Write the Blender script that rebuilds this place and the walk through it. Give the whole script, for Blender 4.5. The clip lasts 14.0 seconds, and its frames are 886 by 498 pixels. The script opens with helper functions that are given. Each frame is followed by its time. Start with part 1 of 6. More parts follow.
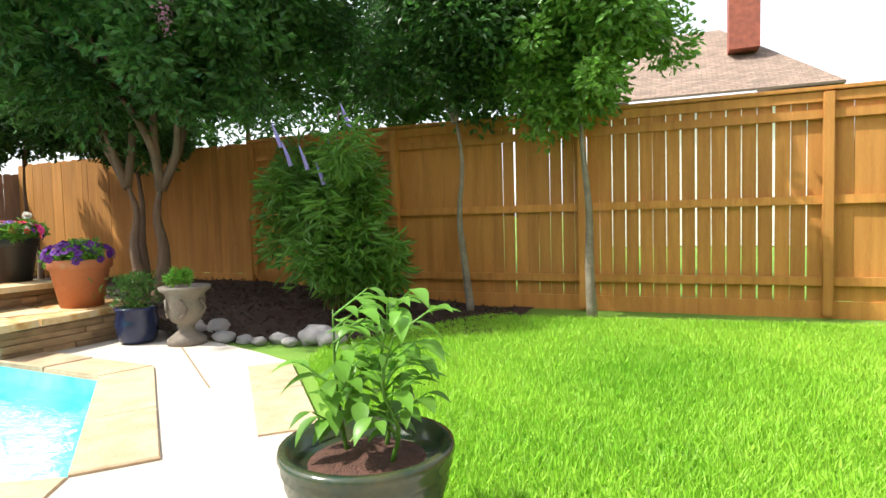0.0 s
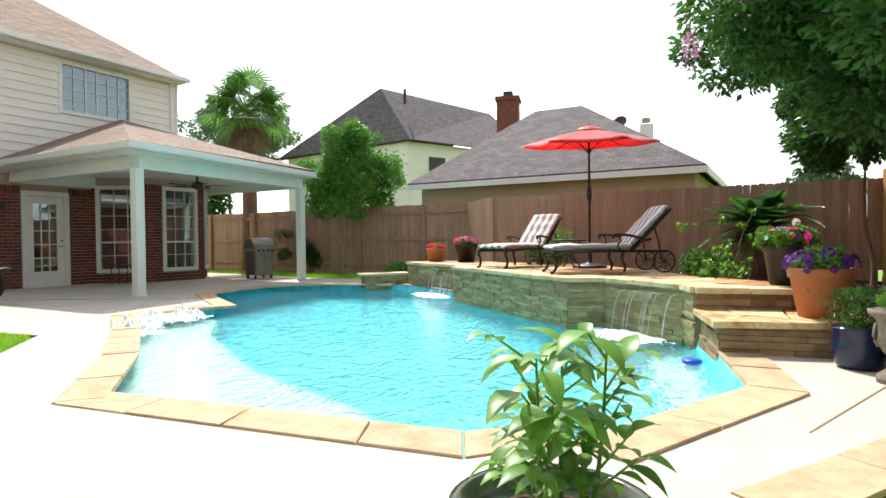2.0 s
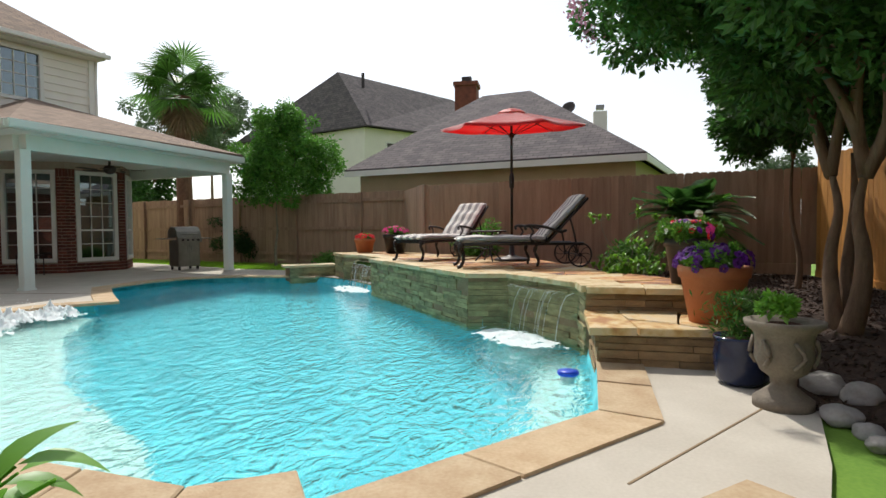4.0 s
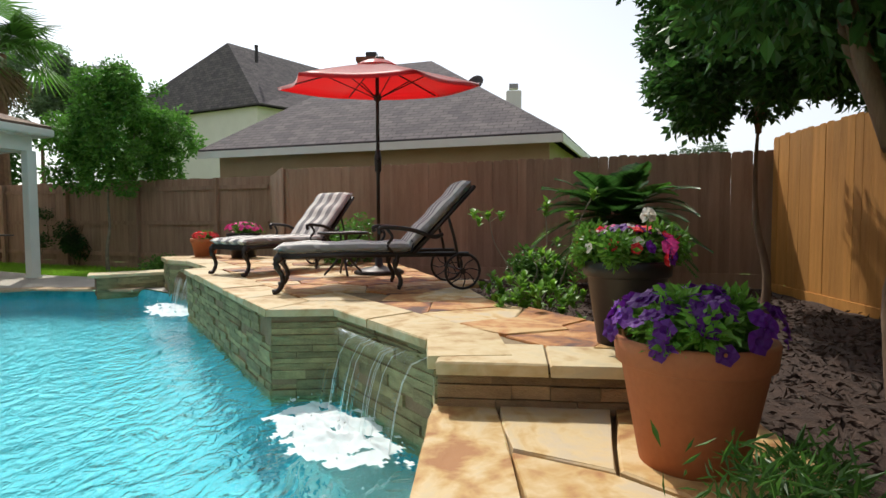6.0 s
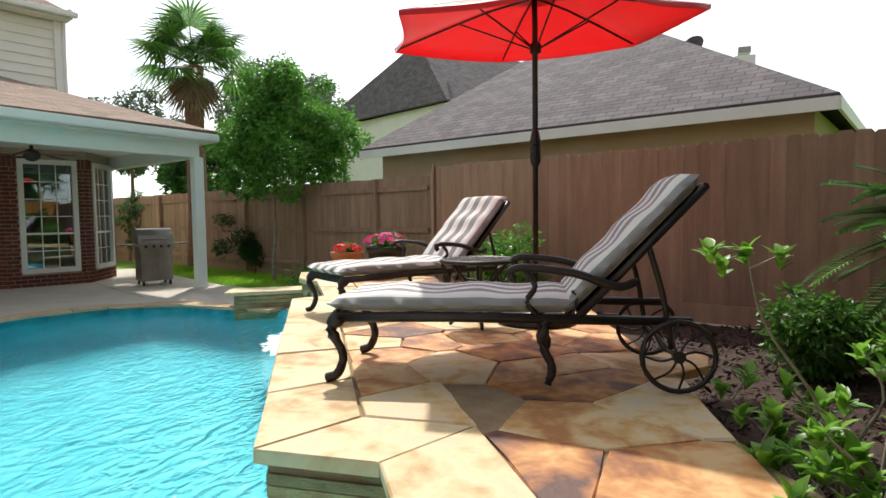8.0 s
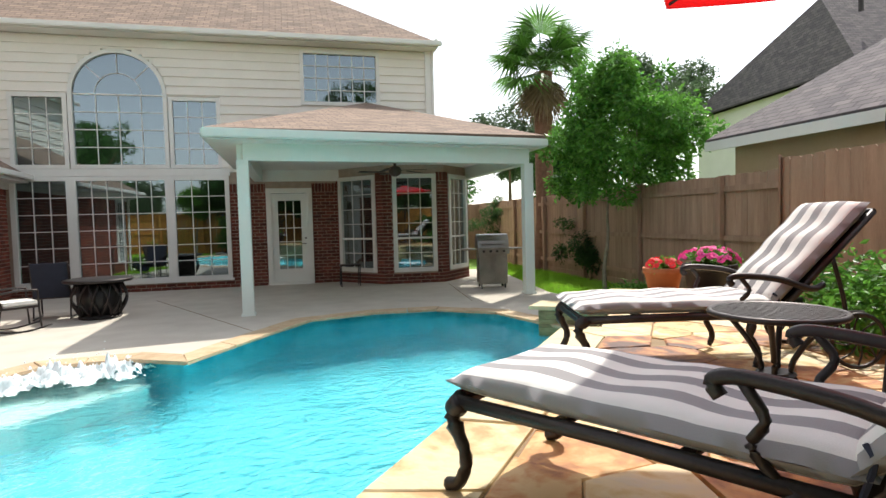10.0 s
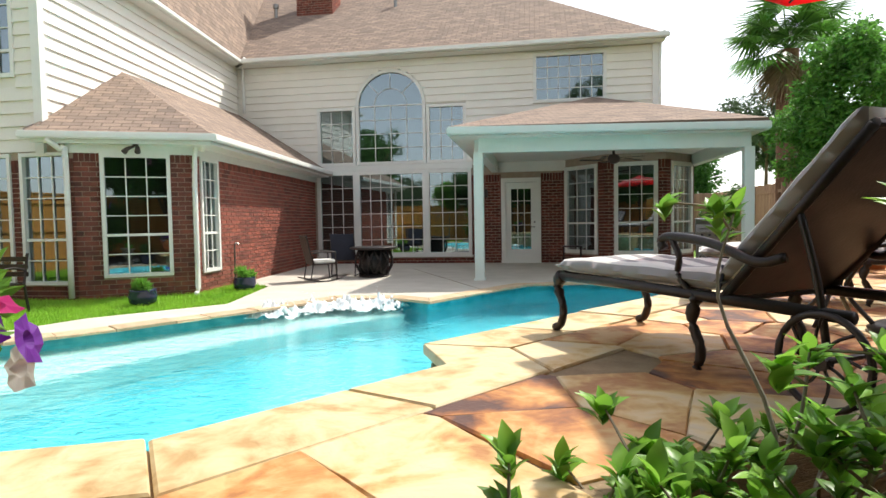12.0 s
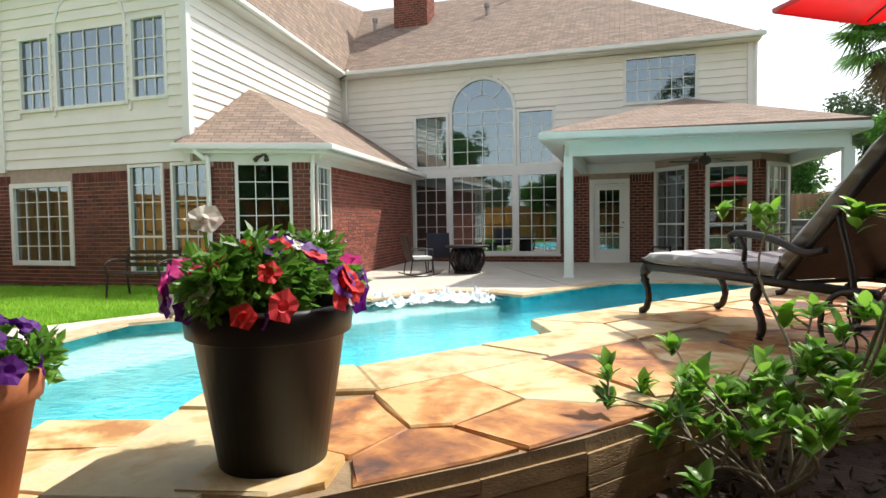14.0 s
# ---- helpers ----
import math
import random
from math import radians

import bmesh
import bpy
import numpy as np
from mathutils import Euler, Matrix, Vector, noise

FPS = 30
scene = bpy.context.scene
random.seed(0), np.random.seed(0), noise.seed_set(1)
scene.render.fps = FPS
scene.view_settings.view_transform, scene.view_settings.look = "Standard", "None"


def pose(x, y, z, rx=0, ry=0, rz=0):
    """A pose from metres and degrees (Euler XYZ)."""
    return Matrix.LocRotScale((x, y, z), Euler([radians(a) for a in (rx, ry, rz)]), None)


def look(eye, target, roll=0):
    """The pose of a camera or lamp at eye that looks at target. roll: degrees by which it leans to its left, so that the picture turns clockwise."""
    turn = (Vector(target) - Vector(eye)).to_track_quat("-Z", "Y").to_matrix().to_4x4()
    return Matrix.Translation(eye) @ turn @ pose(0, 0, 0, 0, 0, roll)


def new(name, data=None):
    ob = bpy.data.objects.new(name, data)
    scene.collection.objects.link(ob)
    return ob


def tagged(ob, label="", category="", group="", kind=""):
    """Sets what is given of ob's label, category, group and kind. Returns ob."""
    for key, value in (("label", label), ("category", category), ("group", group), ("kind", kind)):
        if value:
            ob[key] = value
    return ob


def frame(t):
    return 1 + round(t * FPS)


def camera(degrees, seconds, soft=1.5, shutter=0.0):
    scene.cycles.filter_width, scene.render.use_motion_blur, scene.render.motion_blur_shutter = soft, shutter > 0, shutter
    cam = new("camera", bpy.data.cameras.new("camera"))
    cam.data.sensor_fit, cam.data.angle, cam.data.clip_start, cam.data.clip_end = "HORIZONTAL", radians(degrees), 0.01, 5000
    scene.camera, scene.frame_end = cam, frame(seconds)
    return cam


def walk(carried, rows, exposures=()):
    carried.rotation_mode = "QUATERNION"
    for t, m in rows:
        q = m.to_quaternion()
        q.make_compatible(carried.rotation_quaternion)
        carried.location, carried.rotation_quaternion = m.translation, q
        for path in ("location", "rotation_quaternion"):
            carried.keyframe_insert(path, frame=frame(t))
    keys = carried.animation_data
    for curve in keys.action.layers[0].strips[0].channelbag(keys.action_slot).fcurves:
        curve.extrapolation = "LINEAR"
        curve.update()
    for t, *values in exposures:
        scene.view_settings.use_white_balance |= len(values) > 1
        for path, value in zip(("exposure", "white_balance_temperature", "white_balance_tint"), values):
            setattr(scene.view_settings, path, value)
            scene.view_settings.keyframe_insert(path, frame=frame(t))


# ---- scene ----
cam = camera(74.4, 14.0)
PATH = [
    (0, (3.18, 0.223, 1.09), (2.442, 2.079, 0.983), -1.5),
    (0.5, (3.275, 0.726, 1.053), (1.83, 2.106, 0.972), -1.9),
    (1, (3.38, 1.121, 1.045), (1.516, 1.846, 0.997), -1.8),
    (1.5, (3.627, 1.457, 1.058), (1.627, 1.489, 1.023), -1.2),
    (2.0, (3.85, 1.93, 1.09), (1.897, 1.499, 1.056), -0.7),
    (2.1, (3.892, 2.029, 1.096), (1.952, 1.545, 1.062), -0.6),
    (4.3, (2.521, 3.063, 1.121), (0.552, 2.719, 1.041), -0.3),
    (4.5, (2.248, 3.214, 1.128), (0.279, 2.878, 1.041), 0.1),
    (5, (1.447, 3.301, 1.145), (-0.549, 3.202, 1.051), 0.1),
    (5.5, (0.709, 3.359, 1.192), (-1.287, 3.29, 1.089), -0.2),
    (6, (-0.059, 3.388, 1.221), (-2.053, 3.289, 1.112), -0.2),
    (6.5, (-0.821, 3.37, 1.222), (-2.806, 3.16, 1.108), -0.1),
    (7, (-1.514, 3.351, 1.206), (-3.479, 2.995, 1.096), -0.1),
    (7.2, (-1.805, 3.336, 1.195), (-3.76, 2.929, 1.081), -0.0),
    (7.9, (-2.55, 3.31, 1.36), (-4.41, 2.6, 1.245), -0.6),
    (9.3, (-3.849, 3.24, 1.558), (-5.364, 1.939, 1.442), -1.8),
    (9.5, (-4.044, 3.292, 1.566), (-5.449, 1.873, 1.457), -1.6),
    (10, (-4.069, 3.401, 1.52), (-5.115, 1.698, 1.421), -1.5),
    (10.3, (-4.053, 3.425, 1.483), (-4.924, 1.627, 1.385), -1.5),
    (10.5, (-3.989, 3.634, 1.436), (-4.73, 1.779, 1.341), -1.3),
    (11, (-3.957, 4.118, 1.319), (-4.348, 2.159, 1.235), -1.3),
    (11.5, (-4.026, 4.669, 1.251), (-4.32, 2.693, 1.161), -1.1),
    (12, (-3.992, 5.072, 1.216), (-4.266, 3.093, 1.122), -1.0),
    (12.5, (-3.77, 5.388, 1.216), (-4.008, 3.404, 1.122), -0.9),
    (13, (-3.72, 5.624, 1.244), (-3.883, 3.632, 1.16), -1.0),
    (13.5, (-3.769, 5.791, 1.223), (-3.808, 3.793, 1.135), -1.0),
    (14, (-3.735, 5.88, 1.209), (-3.725, 3.882, 1.121), -0.8),
]
walk(cam, [(t, look(eye, target, roll)) for t, eye, target, roll in PATH],
     [(0, 1.3), (1, 1.2), (2.1, 0.95), (4.3, 0.15), (5.5, 0.2), (7.2, 0.35), (9.3, 0.85), (14, 0.9)])

# ---------- sky, sun ----------
SUN_TO = Vector((-0.58, -0.32, 0.9)).normalized()
world = bpy.data.worlds.new("sky")
scene.world = world
world.use_nodes = True
_wn = world.node_tree.nodes
_sky = _wn.new("ShaderNodeTexSky")
_sky.sky_type, _sky.sun_disc = "NISHITA", False
_sky.sun_elevation = math.asin(SUN_TO.z)
_sky.sun_rotation = math.atan2(SUN_TO.x, SUN_TO.y)
_sky.air_density, _sky.dust_density, _sky.ozone_density = 1.0, 1.5, 0.6
_hs = _wn.new("ShaderNodeHueSaturation")
_hs.inputs["Saturation"].default_value = 0.35
world.node_tree.links.new(_sky.outputs[0], _hs.inputs["Color"])
world.node_tree.links.new(_hs.outputs[0], _wn["Background"].inputs[0])
_wn["Background"].inputs[1].default_value = 0.15
sun = new("sun", bpy.data.lights.new("sun", "SUN"))
sun.data.energy, sun.data.angle, sun.data.color = 2.9, radians(0.9), (1.0, 0.96, 0.88)
sun.matrix_world = look((0, 0, 30), Vector((0, 0, 30)) - SUN_TO)


# ---------- materials ----------
def mat(name, col, col2=None, rough=0.7, scale=6.0, fine=60.0, bump=0.15, metal=0.0, spec=0.5, vary=0.0, stretch=(1, 1, 1), trans=0.0):
    """Two-scale noise between two colours, bumped; vary: per-object brightness."""
    m = bpy.data.materials.new(name)
    m.use_nodes = True
    t = m.node_tree
    b = t.nodes["Principled BSDF"]
    col2 = col2 or tuple(c * 0.75 for c in col)
    geo = t.nodes.new("ShaderNodeNewGeometry")
    mp = t.nodes.new("ShaderNodeMapping")
    mp.inputs["Scale"].default_value = stretch
    t.links.new(geo.outputs["Position"], mp.inputs[0])
    n1, n2 = t.nodes.new("ShaderNodeTexNoise"), t.nodes.new("ShaderNodeTexNoise")
    n1.inputs["Scale"].default_value, n2.inputs["Scale"].default_value = scale, fine
    n1.inputs["Detail"].default_value = 5
    for n in (n1, n2):
        t.links.new(mp.outputs[0], n.inputs["Vector"])
    add = t.nodes.new("ShaderNodeMath")
    add.operation = "MULTIPLY_ADD"
    t.links.new(n2.outputs[0], add.inputs[0])
    add.inputs[1].default_value = 0.45
    t.links.new(n1.outputs[0], add.inputs[2])
    ramp = t.nodes.new("ShaderNodeMapRange")
    ramp.inputs[1].default_value, ramp.inputs[2].default_value = 0.45, 1.0
    t.links.new(add.outputs[0], ramp.inputs[0])
    mix = t.nodes.new("ShaderNodeMix")
    mix.data_type = "RGBA"
    mix.inputs[6].default_value, mix.inputs[7].default_value = (*col, 1), (*col2, 1)
    t.links.new(ramp.outputs[0], mix.inputs[0])
    out = mix.outputs[2]
    if vary:
        oi = t.nodes.new("ShaderNodeObjectInfo")
        mr = t.nodes.new("ShaderNodeMapRange")
        mr.inputs[3].default_value, mr.inputs[4].default_value = 1 - vary, 1 + vary
        t.links.new(oi.outputs["Random"], mr.inputs[0])
        gi = t.nodes.new("ShaderNodeMapRange")
        gi.inputs[3].default_value, gi.inputs[4].default_value = 1 - vary, 1 + vary
        t.links.new(geo.outputs["Random Per Island"], gi.inputs[0])
        mu = t.nodes.new("ShaderNodeMath")
        mu.operation = "MULTIPLY"
        t.links.new(mr.outputs[0], mu.inputs[0])
        t.links.new(gi.outputs[0], mu.inputs[1])
        hsv = t.nodes.new("ShaderNodeHueSaturation")
        t.links.new(mu.outputs[0], hsv.inputs["Value"])
        t.links.new(out, hsv.inputs["Color"])
        out = hsv.outputs[0]
    t.links.new(out, b.inputs["Base Color"])
    b.inputs["Roughness"].default_value, b.inputs["Metallic"].default_value = rough, metal
    b.inputs["Specular IOR Level"].default_value = spec
    if bump:
        bp = t.nodes.new("ShaderNodeBump")
        bp.inputs["Strength"].default_value, bp.inputs["Distance"].default_value = bump, 0.02
        t.links.new(add.outputs[0], bp.inputs["Height"])
        t.links.new(bp.outputs[0], b.inputs["Normal"])
    if trans:
        tl = t.nodes.new("ShaderNodeBsdfTranslucent")
        t.links.new(out, tl.inputs[0])
        ms = t.nodes.new("ShaderNodeMixShader")
        ms.inputs[0].default_value = trans
        t.links.new(b.outputs[0], ms.inputs[1])
        t.links.new(tl.outputs[0], ms.inputs[2])
        t.links.new(ms.outputs[0], t.nodes["Material Output"].inputs[0])
    return m


def shingle_mat(name, c1, c2, mortar):
    """Asphalt shingle courses that follow the slope, by height and by run."""
    m = mat(name, c1, c2, 0.95, 3, 90, 0.4)
    t = m.node_tree
    b = t.nodes["Principled BSDF"]
    tc = t.nodes.new("ShaderNodeUVMap")
    br = t.nodes.new("ShaderNodeTexBrick")
    br.inputs["Scale"].default_value = 1.0
    br.inputs["Brick Width"].default_value, br.inputs["Row Height"].default_value = 0.3, 0.14
    br.inputs["Mortar Size"].default_value, br.inputs["Mortar Smooth"].default_value = 0.012, 0.4
    br.inputs["Color1"].default_value, br.inputs["Color2"].default_value = (1.15, 1.12, 1.1, 1), (0.75, 0.75, 0.78, 1)
    br.inputs["Mortar"].default_value = (*mortar, 1)
    t.links.new(tc.outputs[0], br.inputs["Vector"])
    old = b.inputs["Base Color"].links[0].from_socket
    mu = t.nodes.new("ShaderNodeMix")
    mu.data_type, mu.blend_type = "RGBA", "MULTIPLY"
    mu.inputs[0].default_value = 1.0
    t.links.new(old, mu.inputs[6])
    t.links.new(br.outputs[0], mu.inputs[7])
    t.links.new(mu.outputs[2], b.inputs["Base Color"])
    bp = t.nodes.new("ShaderNodeBump")
    bp.inputs["Strength"].default_value, bp.inputs["Distance"].default_value, bp.invert = 0.6, 0.02, True
    t.links.new(br.outputs["Fac"], bp.inputs["Height"])
    t.links.new(bp.outputs[0], b.inputs["Normal"])
    return m


def flag_mat(name, cols):
    """Riven flagstone: swirling mineral bands that differ stone by stone, with a chipped relief."""
    m = mat(name, cols[1], cols[2], 0.62, 5, 34, 0.5)
    t = m.node_tree
    b = t.nodes["Principled BSDF"]
    geo, oi = t.nodes.new("ShaderNodeNewGeometry"), t.nodes.new("ShaderNodeObjectInfo")
    n1, n2 = t.nodes.new("ShaderNodeTexNoise"), t.nodes.new("ShaderNodeTexNoise")
    n1.noise_dimensions = n2.noise_dimensions = "4D"
    for n, sc, dist, w in ((n1, 2.3, 1.8, 30.0), (n2, 11.0, 0.8, 9.0)):
        n.inputs["Scale"].default_value, n.inputs["Distortion"].default_value, n.inputs["Detail"].default_value = sc, dist, 6
        mu = t.nodes.new("ShaderNodeMath")
        mu.operation = "MULTIPLY"
        mu.inputs[1].default_value = w
        t.links.new(oi.outputs["Random"], mu.inputs[0])
        t.links.new(mu.outputs[0], n.inputs["W"])
        t.links.new(geo.outputs["Position"], n.inputs["Vector"])
    a1, a2 = t.nodes.new("ShaderNodeMath"), t.nodes.new("ShaderNodeMath")
    a1.operation = a2.operation = "MULTIPLY_ADD"
    a1.inputs[1].default_value = 0.35
    t.links.new(n2.outputs[0], a1.inputs[0])
    t.links.new(n1.outputs[0], a1.inputs[2])
    a2.inputs[1].default_value = 0.18
    t.links.new(oi.outputs["Random"], a2.inputs[0])
    t.links.new(a1.outputs[0], a2.inputs[2])
    ramp = t.nodes.new("ShaderNodeValToRGB")
    e = ramp.color_ramp.elements
    e[0].position, e[1].position = 0.58, 0.92
    e.new(0.69)
    e.new(0.80)
    for k, c in enumerate(cols):
        e[k].color = (*c, 1)
    t.links.new(a2.outputs[0], ramp.inputs[0])
    t.links.new(ramp.outputs[0], b.inputs["Base Color"])
    bp = t.nodes.new("ShaderNodeBump")
    bp.inputs["Strength"].default_value, bp.inputs["Distance"].default_value = 0.55, 0.025
    t.links.new(a1.outputs[0], bp.inputs["Height"])
    t.links.new(bp.outputs[0], b.inputs["Normal"])
    return m


def stripe_mat(name, c1, c2, width):
    """Woven cloth with stripes along the cushion (by its own UVs, in metres)."""
    m = mat(name, c1, tuple(c * 0.9 for c in c1), 0.9, 9, 300, 0.25)
    t = m.node_tree
    b = t.nodes["Principled BSDF"]
    uv = t.nodes.new("ShaderNodeUVMap")
    sx = t.nodes.new("ShaderNodeSeparateXYZ")
    t.links.new(uv.outputs[0], sx.inputs[0])
    f = t.nodes.new("ShaderNodeMath")
    f.operation = "MULTIPLY"
    f.inputs[1].default_value = 1 / width
    t.links.new(sx.outputs[0], f.inputs[0])
    fr = t.nodes.new("ShaderNodeMath")
    fr.operation = "FRACT"
    t.links.new(f.outputs[0], fr.inputs[0])
    gt = t.nodes.new("ShaderNodeMath")
    gt.operation = "GREATER_THAN"
    gt.inputs[1].default_value = 0.52
    t.links.new(fr.outputs[0], gt.inputs[0])
    mx = t.nodes.new("ShaderNodeMix")
    mx.data_type = "RGBA"
    t.links.new(gt.outputs[0], mx.inputs[0])
    t.links.new(b.inputs["Base Color"].links[0].from_socket, mx.inputs[6])
    mx.inputs[7].default_value = (*c2, 1)
    t.links.new(mx.outputs[2], b.inputs["Base Color"])
    return m


def glass_mat(name, tint, gloss, tone=(1, 1, 1)):
    m = bpy.data.materials.new(name)
    m.use_nodes = True
    t = m.node_tree
    t.nodes.remove(t.nodes["Principled BSDF"])
    tr, gl, fr, mx = (t.nodes.new(k) for k in ("ShaderNodeBsdfTransparent", "ShaderNodeBsdfGlossy", "ShaderNodeFresnel", "ShaderNodeMixShader"))
    tr.inputs[0].default_value = (*tint, 1)
    gl.inputs["Roughness"].default_value = 0.015
    fr.inputs["IOR"].default_value = gloss
    nz, bp = t.nodes.new("ShaderNodeTexNoise"), t.nodes.new("ShaderNodeBump")
    nz.inputs["Scale"].default_value = 1.3
    bp.inputs["Strength"].default_value, bp.inputs["Distance"].default_value = 0.03, 0.05
    gl.inputs["Color"].default_value = (*tone, 1)
    t.links.new(nz.outputs[0], bp.inputs["Height"])
    t.links.new(bp.outputs[0], gl.inputs["Normal"])
    for a, c in ((fr.outputs[0], mx.inputs[0]), (tr.outputs[0], mx.inputs[1]), (gl.outputs[0], mx.inputs[2]), (mx.outputs[0], t.nodes["Material Output"].inputs[0])):
        t.links.new(a, c)
    return m


def water_mat(name):
    """Rippled pool surface over a pale plaster shell: clear tint, gloss and bump."""
    m = bpy.data.materials.new(name)
    m.use_nodes = True
    t = m.node_tree
    t.nodes.remove(t.nodes["Principled BSDF"])
    geo = t.nodes.new("ShaderNodeNewGeometry")
    mp = t.nodes.new("ShaderNodeMapping")
    mp.inputs["Scale"].default_value = (1.0, 1.7, 1.0)
    mp.inputs["Rotation"].default_value = (0, 0, 0.6)
    t.links.new(geo.outputs["Position"], mp.inputs[0])
    n1, n2 = t.nodes.new("ShaderNodeTexNoise"), t.nodes.new("ShaderNodeTexNoise")
    n1.inputs["Scale"].default_value, n2.inputs["Scale"].default_value = 3.3, 12.0
    n1.inputs["Distortion"].default_value = 1.2
    for n in (n1, n2):
        n.inputs["Detail"].default_value = 3
        t.links.new(mp.outputs[0], n.inputs["Vector"])
    ad = t.nodes.new("ShaderNodeMath")
    ad.operation = "MULTIPLY_ADD"
    ad.inputs[1].default_value = 0.3
    t.links.new(n2.outputs[0], ad.inputs[0])
    t.links.new(n1.outputs[0], ad.inputs[2])
    bp = t.nodes.new("ShaderNodeBump")
    bp.inputs["Strength"].default_value, bp.inputs["Distance"].default_value = 0.8, 0.10
    t.links.new(ad.outputs[0], bp.inputs["Height"])
    tr, gl, fr, mx = (t.nodes.new(k) for k in ("ShaderNodeBsdfRefraction", "ShaderNodeBsdfGlossy", "ShaderNodeFresnel", "ShaderNodeMixShader"))
    tr.inputs["IOR"].default_value, tr.inputs["Roughness"].default_value = 1.2, 0.0
    tr.inputs[0].default_value = (0.86, 0.99, 1.0, 1)
    gl.inputs["Roughness"].default_value = 0.04
    fr.inputs["IOR"].default_value = 1.33
    for n in (tr, gl, fr):
        t.links.new(bp.outputs[0], n.inputs["Normal"])
    for a, c in ((fr.outputs[0], mx.inputs[0]), (tr.outputs[0], mx.inputs[1]), (gl.outputs[0], mx.inputs[2]), (mx.outputs[0], t.nodes["Material Output"].inputs[0])):
        t.links.new(a, c)
    return m


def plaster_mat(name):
    """Aqua pool plaster; the bright net of caustic light is painted into its colour."""
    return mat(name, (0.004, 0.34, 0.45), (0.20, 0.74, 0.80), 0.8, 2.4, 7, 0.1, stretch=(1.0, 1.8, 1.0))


M_GRASS = mat("grass_soil", (0.10, 0.22, 0.02), (0.19, 0.33, 0.04), 0.9, 1.2, 40, 0.4)
M_BLADE = mat("grass_blade", (0.20, 0.46, 0.025), (0.42, 0.66, 0.07), 0.6, 0.8, 9, 0, vary=0.25, trans=0.4)
M_PATIO = mat("concrete_patio", (0.60, 0.55, 0.47), (0.48, 0.43, 0.36), 0.9, 2.0, 50, 0.15)
M_COPING = mat("sandstone_coping", (0.62, 0.48, 0.31), (0.45, 0.30, 0.17), 0.85, 5, 45, 0.5, vary=0.12)
M_DECKEDGE = flag_mat("deck_edge_stone", ((0.44, 0.27, 0.11), (0.58, 0.43, 0.22), (0.66, 0.53, 0.31), (0.58, 0.48, 0.30)))
M_FLAG = flag_mat("flagstone", ((0.10, 0.045, 0.032), (0.30, 0.11, 0.035), (0.52, 0.23, 0.065), (0.62, 0.40, 0.17)))
M_FLAG2 = flag_mat("flagstone_buff", ((0.40, 0.18, 0.06), (0.56, 0.35, 0.13), (0.66, 0.50, 0.27), (0.60, 0.48, 0.32)))
M_GROUT = mat("grout", (0.33, 0.24, 0.14), (0.22, 0.15, 0.085), 0.95, 8, 80, 0.3)
M_LEDGE = mat("ledgestone", (0.40, 0.35, 0.17), (0.17, 0.15, 0.07), 0.85, 7, 60, 0.6, vary=0.28, stretch=(1, 1, 3))
M_LEDGE2 = mat("step_riser_stone", (0.36, 0.24, 0.12), (0.19, 0.12, 0.06), 0.85, 7, 60, 0.6, vary=0.28, stretch=(1, 1, 3))
M_PLASTER = plaster_mat("pool_plaster")
M_SHELF = mat("shelf_plaster", (0.42, 0.66, 0.62), (0.55, 0.74, 0.70), 0.8, 3.0, 14, 0.1)
M_WATER = water_mat("pool_water")
M_FOAM = mat("foam", (0.95, 0.97, 0.97), (0.88, 0.95, 0.96), 0.9, 9, 60, 0.2, spec=0.2, trans=0.2)
M_FALL = glass_mat("falling_water", (0.95, 0.98, 0.985), 1.06)
M_CEDAR = mat("cedar_board", (0.58, 0.27, 0.06), (0.41, 0.175, 0.033), 0.75, 2.2, 26, 0.3, vary=0.12, stretch=(6, 6, 0.6))
M_GREYFENCE = mat("weathered_board", (0.42, 0.275, 0.19), (0.28, 0.17, 0.11), 0.9, 2.2, 26, 0.4, vary=0.14, stretch=(6, 6, 0.6))
M_MULCH = mat("mulch", (0.075, 0.042, 0.028), (0.03, 0.018, 0.013), 0.95, 14, 90, 1.0)
M_CHIP = mat("bark_chip", (0.07, 0.04, 0.028), (0.03, 0.02, 0.014), 0.9, 9, 60, 0.3, vary=0.5)
M_ROCK = mat("grey_rock", (0.42, 0.40, 0.38), (0.28, 0.26, 0.25), 0.9, 6, 40, 0.5)
M_BRICK = mat("red_brick", (0.25, 0.07, 0.042), (0.11, 0.034, 0.024), 0.85, 5, 50, 0.4, vary=0.34)
M_MORTAR = mat("mortar", (0.46, 0.36, 0.28), (0.36, 0.28, 0.22), 0.95, 9, 80, 0.3)
M_SIDING = mat("cream_siding", (0.84, 0.80, 0.72), (0.77, 0.73, 0.65), 0.6, 1.5, 30, 0.06)
M_TRIM = mat("white_trim", (0.80, 0.79, 0.74), (0.74, 0.73, 0.68), 0.5, 3, 40, 0.04)
M_PORCH = mat("pale_green_trim", (0.74, 0.80, 0.74), (0.69, 0.76, 0.70), 0.5, 3, 40, 0.04)
M_SHINGLE = shingle_mat("tan_shingle", (0.34, 0.25, 0.19), (0.23, 0.17, 0.13), (0.5, 0.48, 0.46))
M_SHINGLE2 = shingle_mat("grey_shingle", (0.19, 0.165, 0.165), (0.12, 0.105, 0.11), (0.5, 0.48, 0.48))
M_TANWALL = mat("tan_wall", (0.48, 0.38, 0.24), (0.42, 0.33, 0.20), 0.8, 2, 30, 0.08)
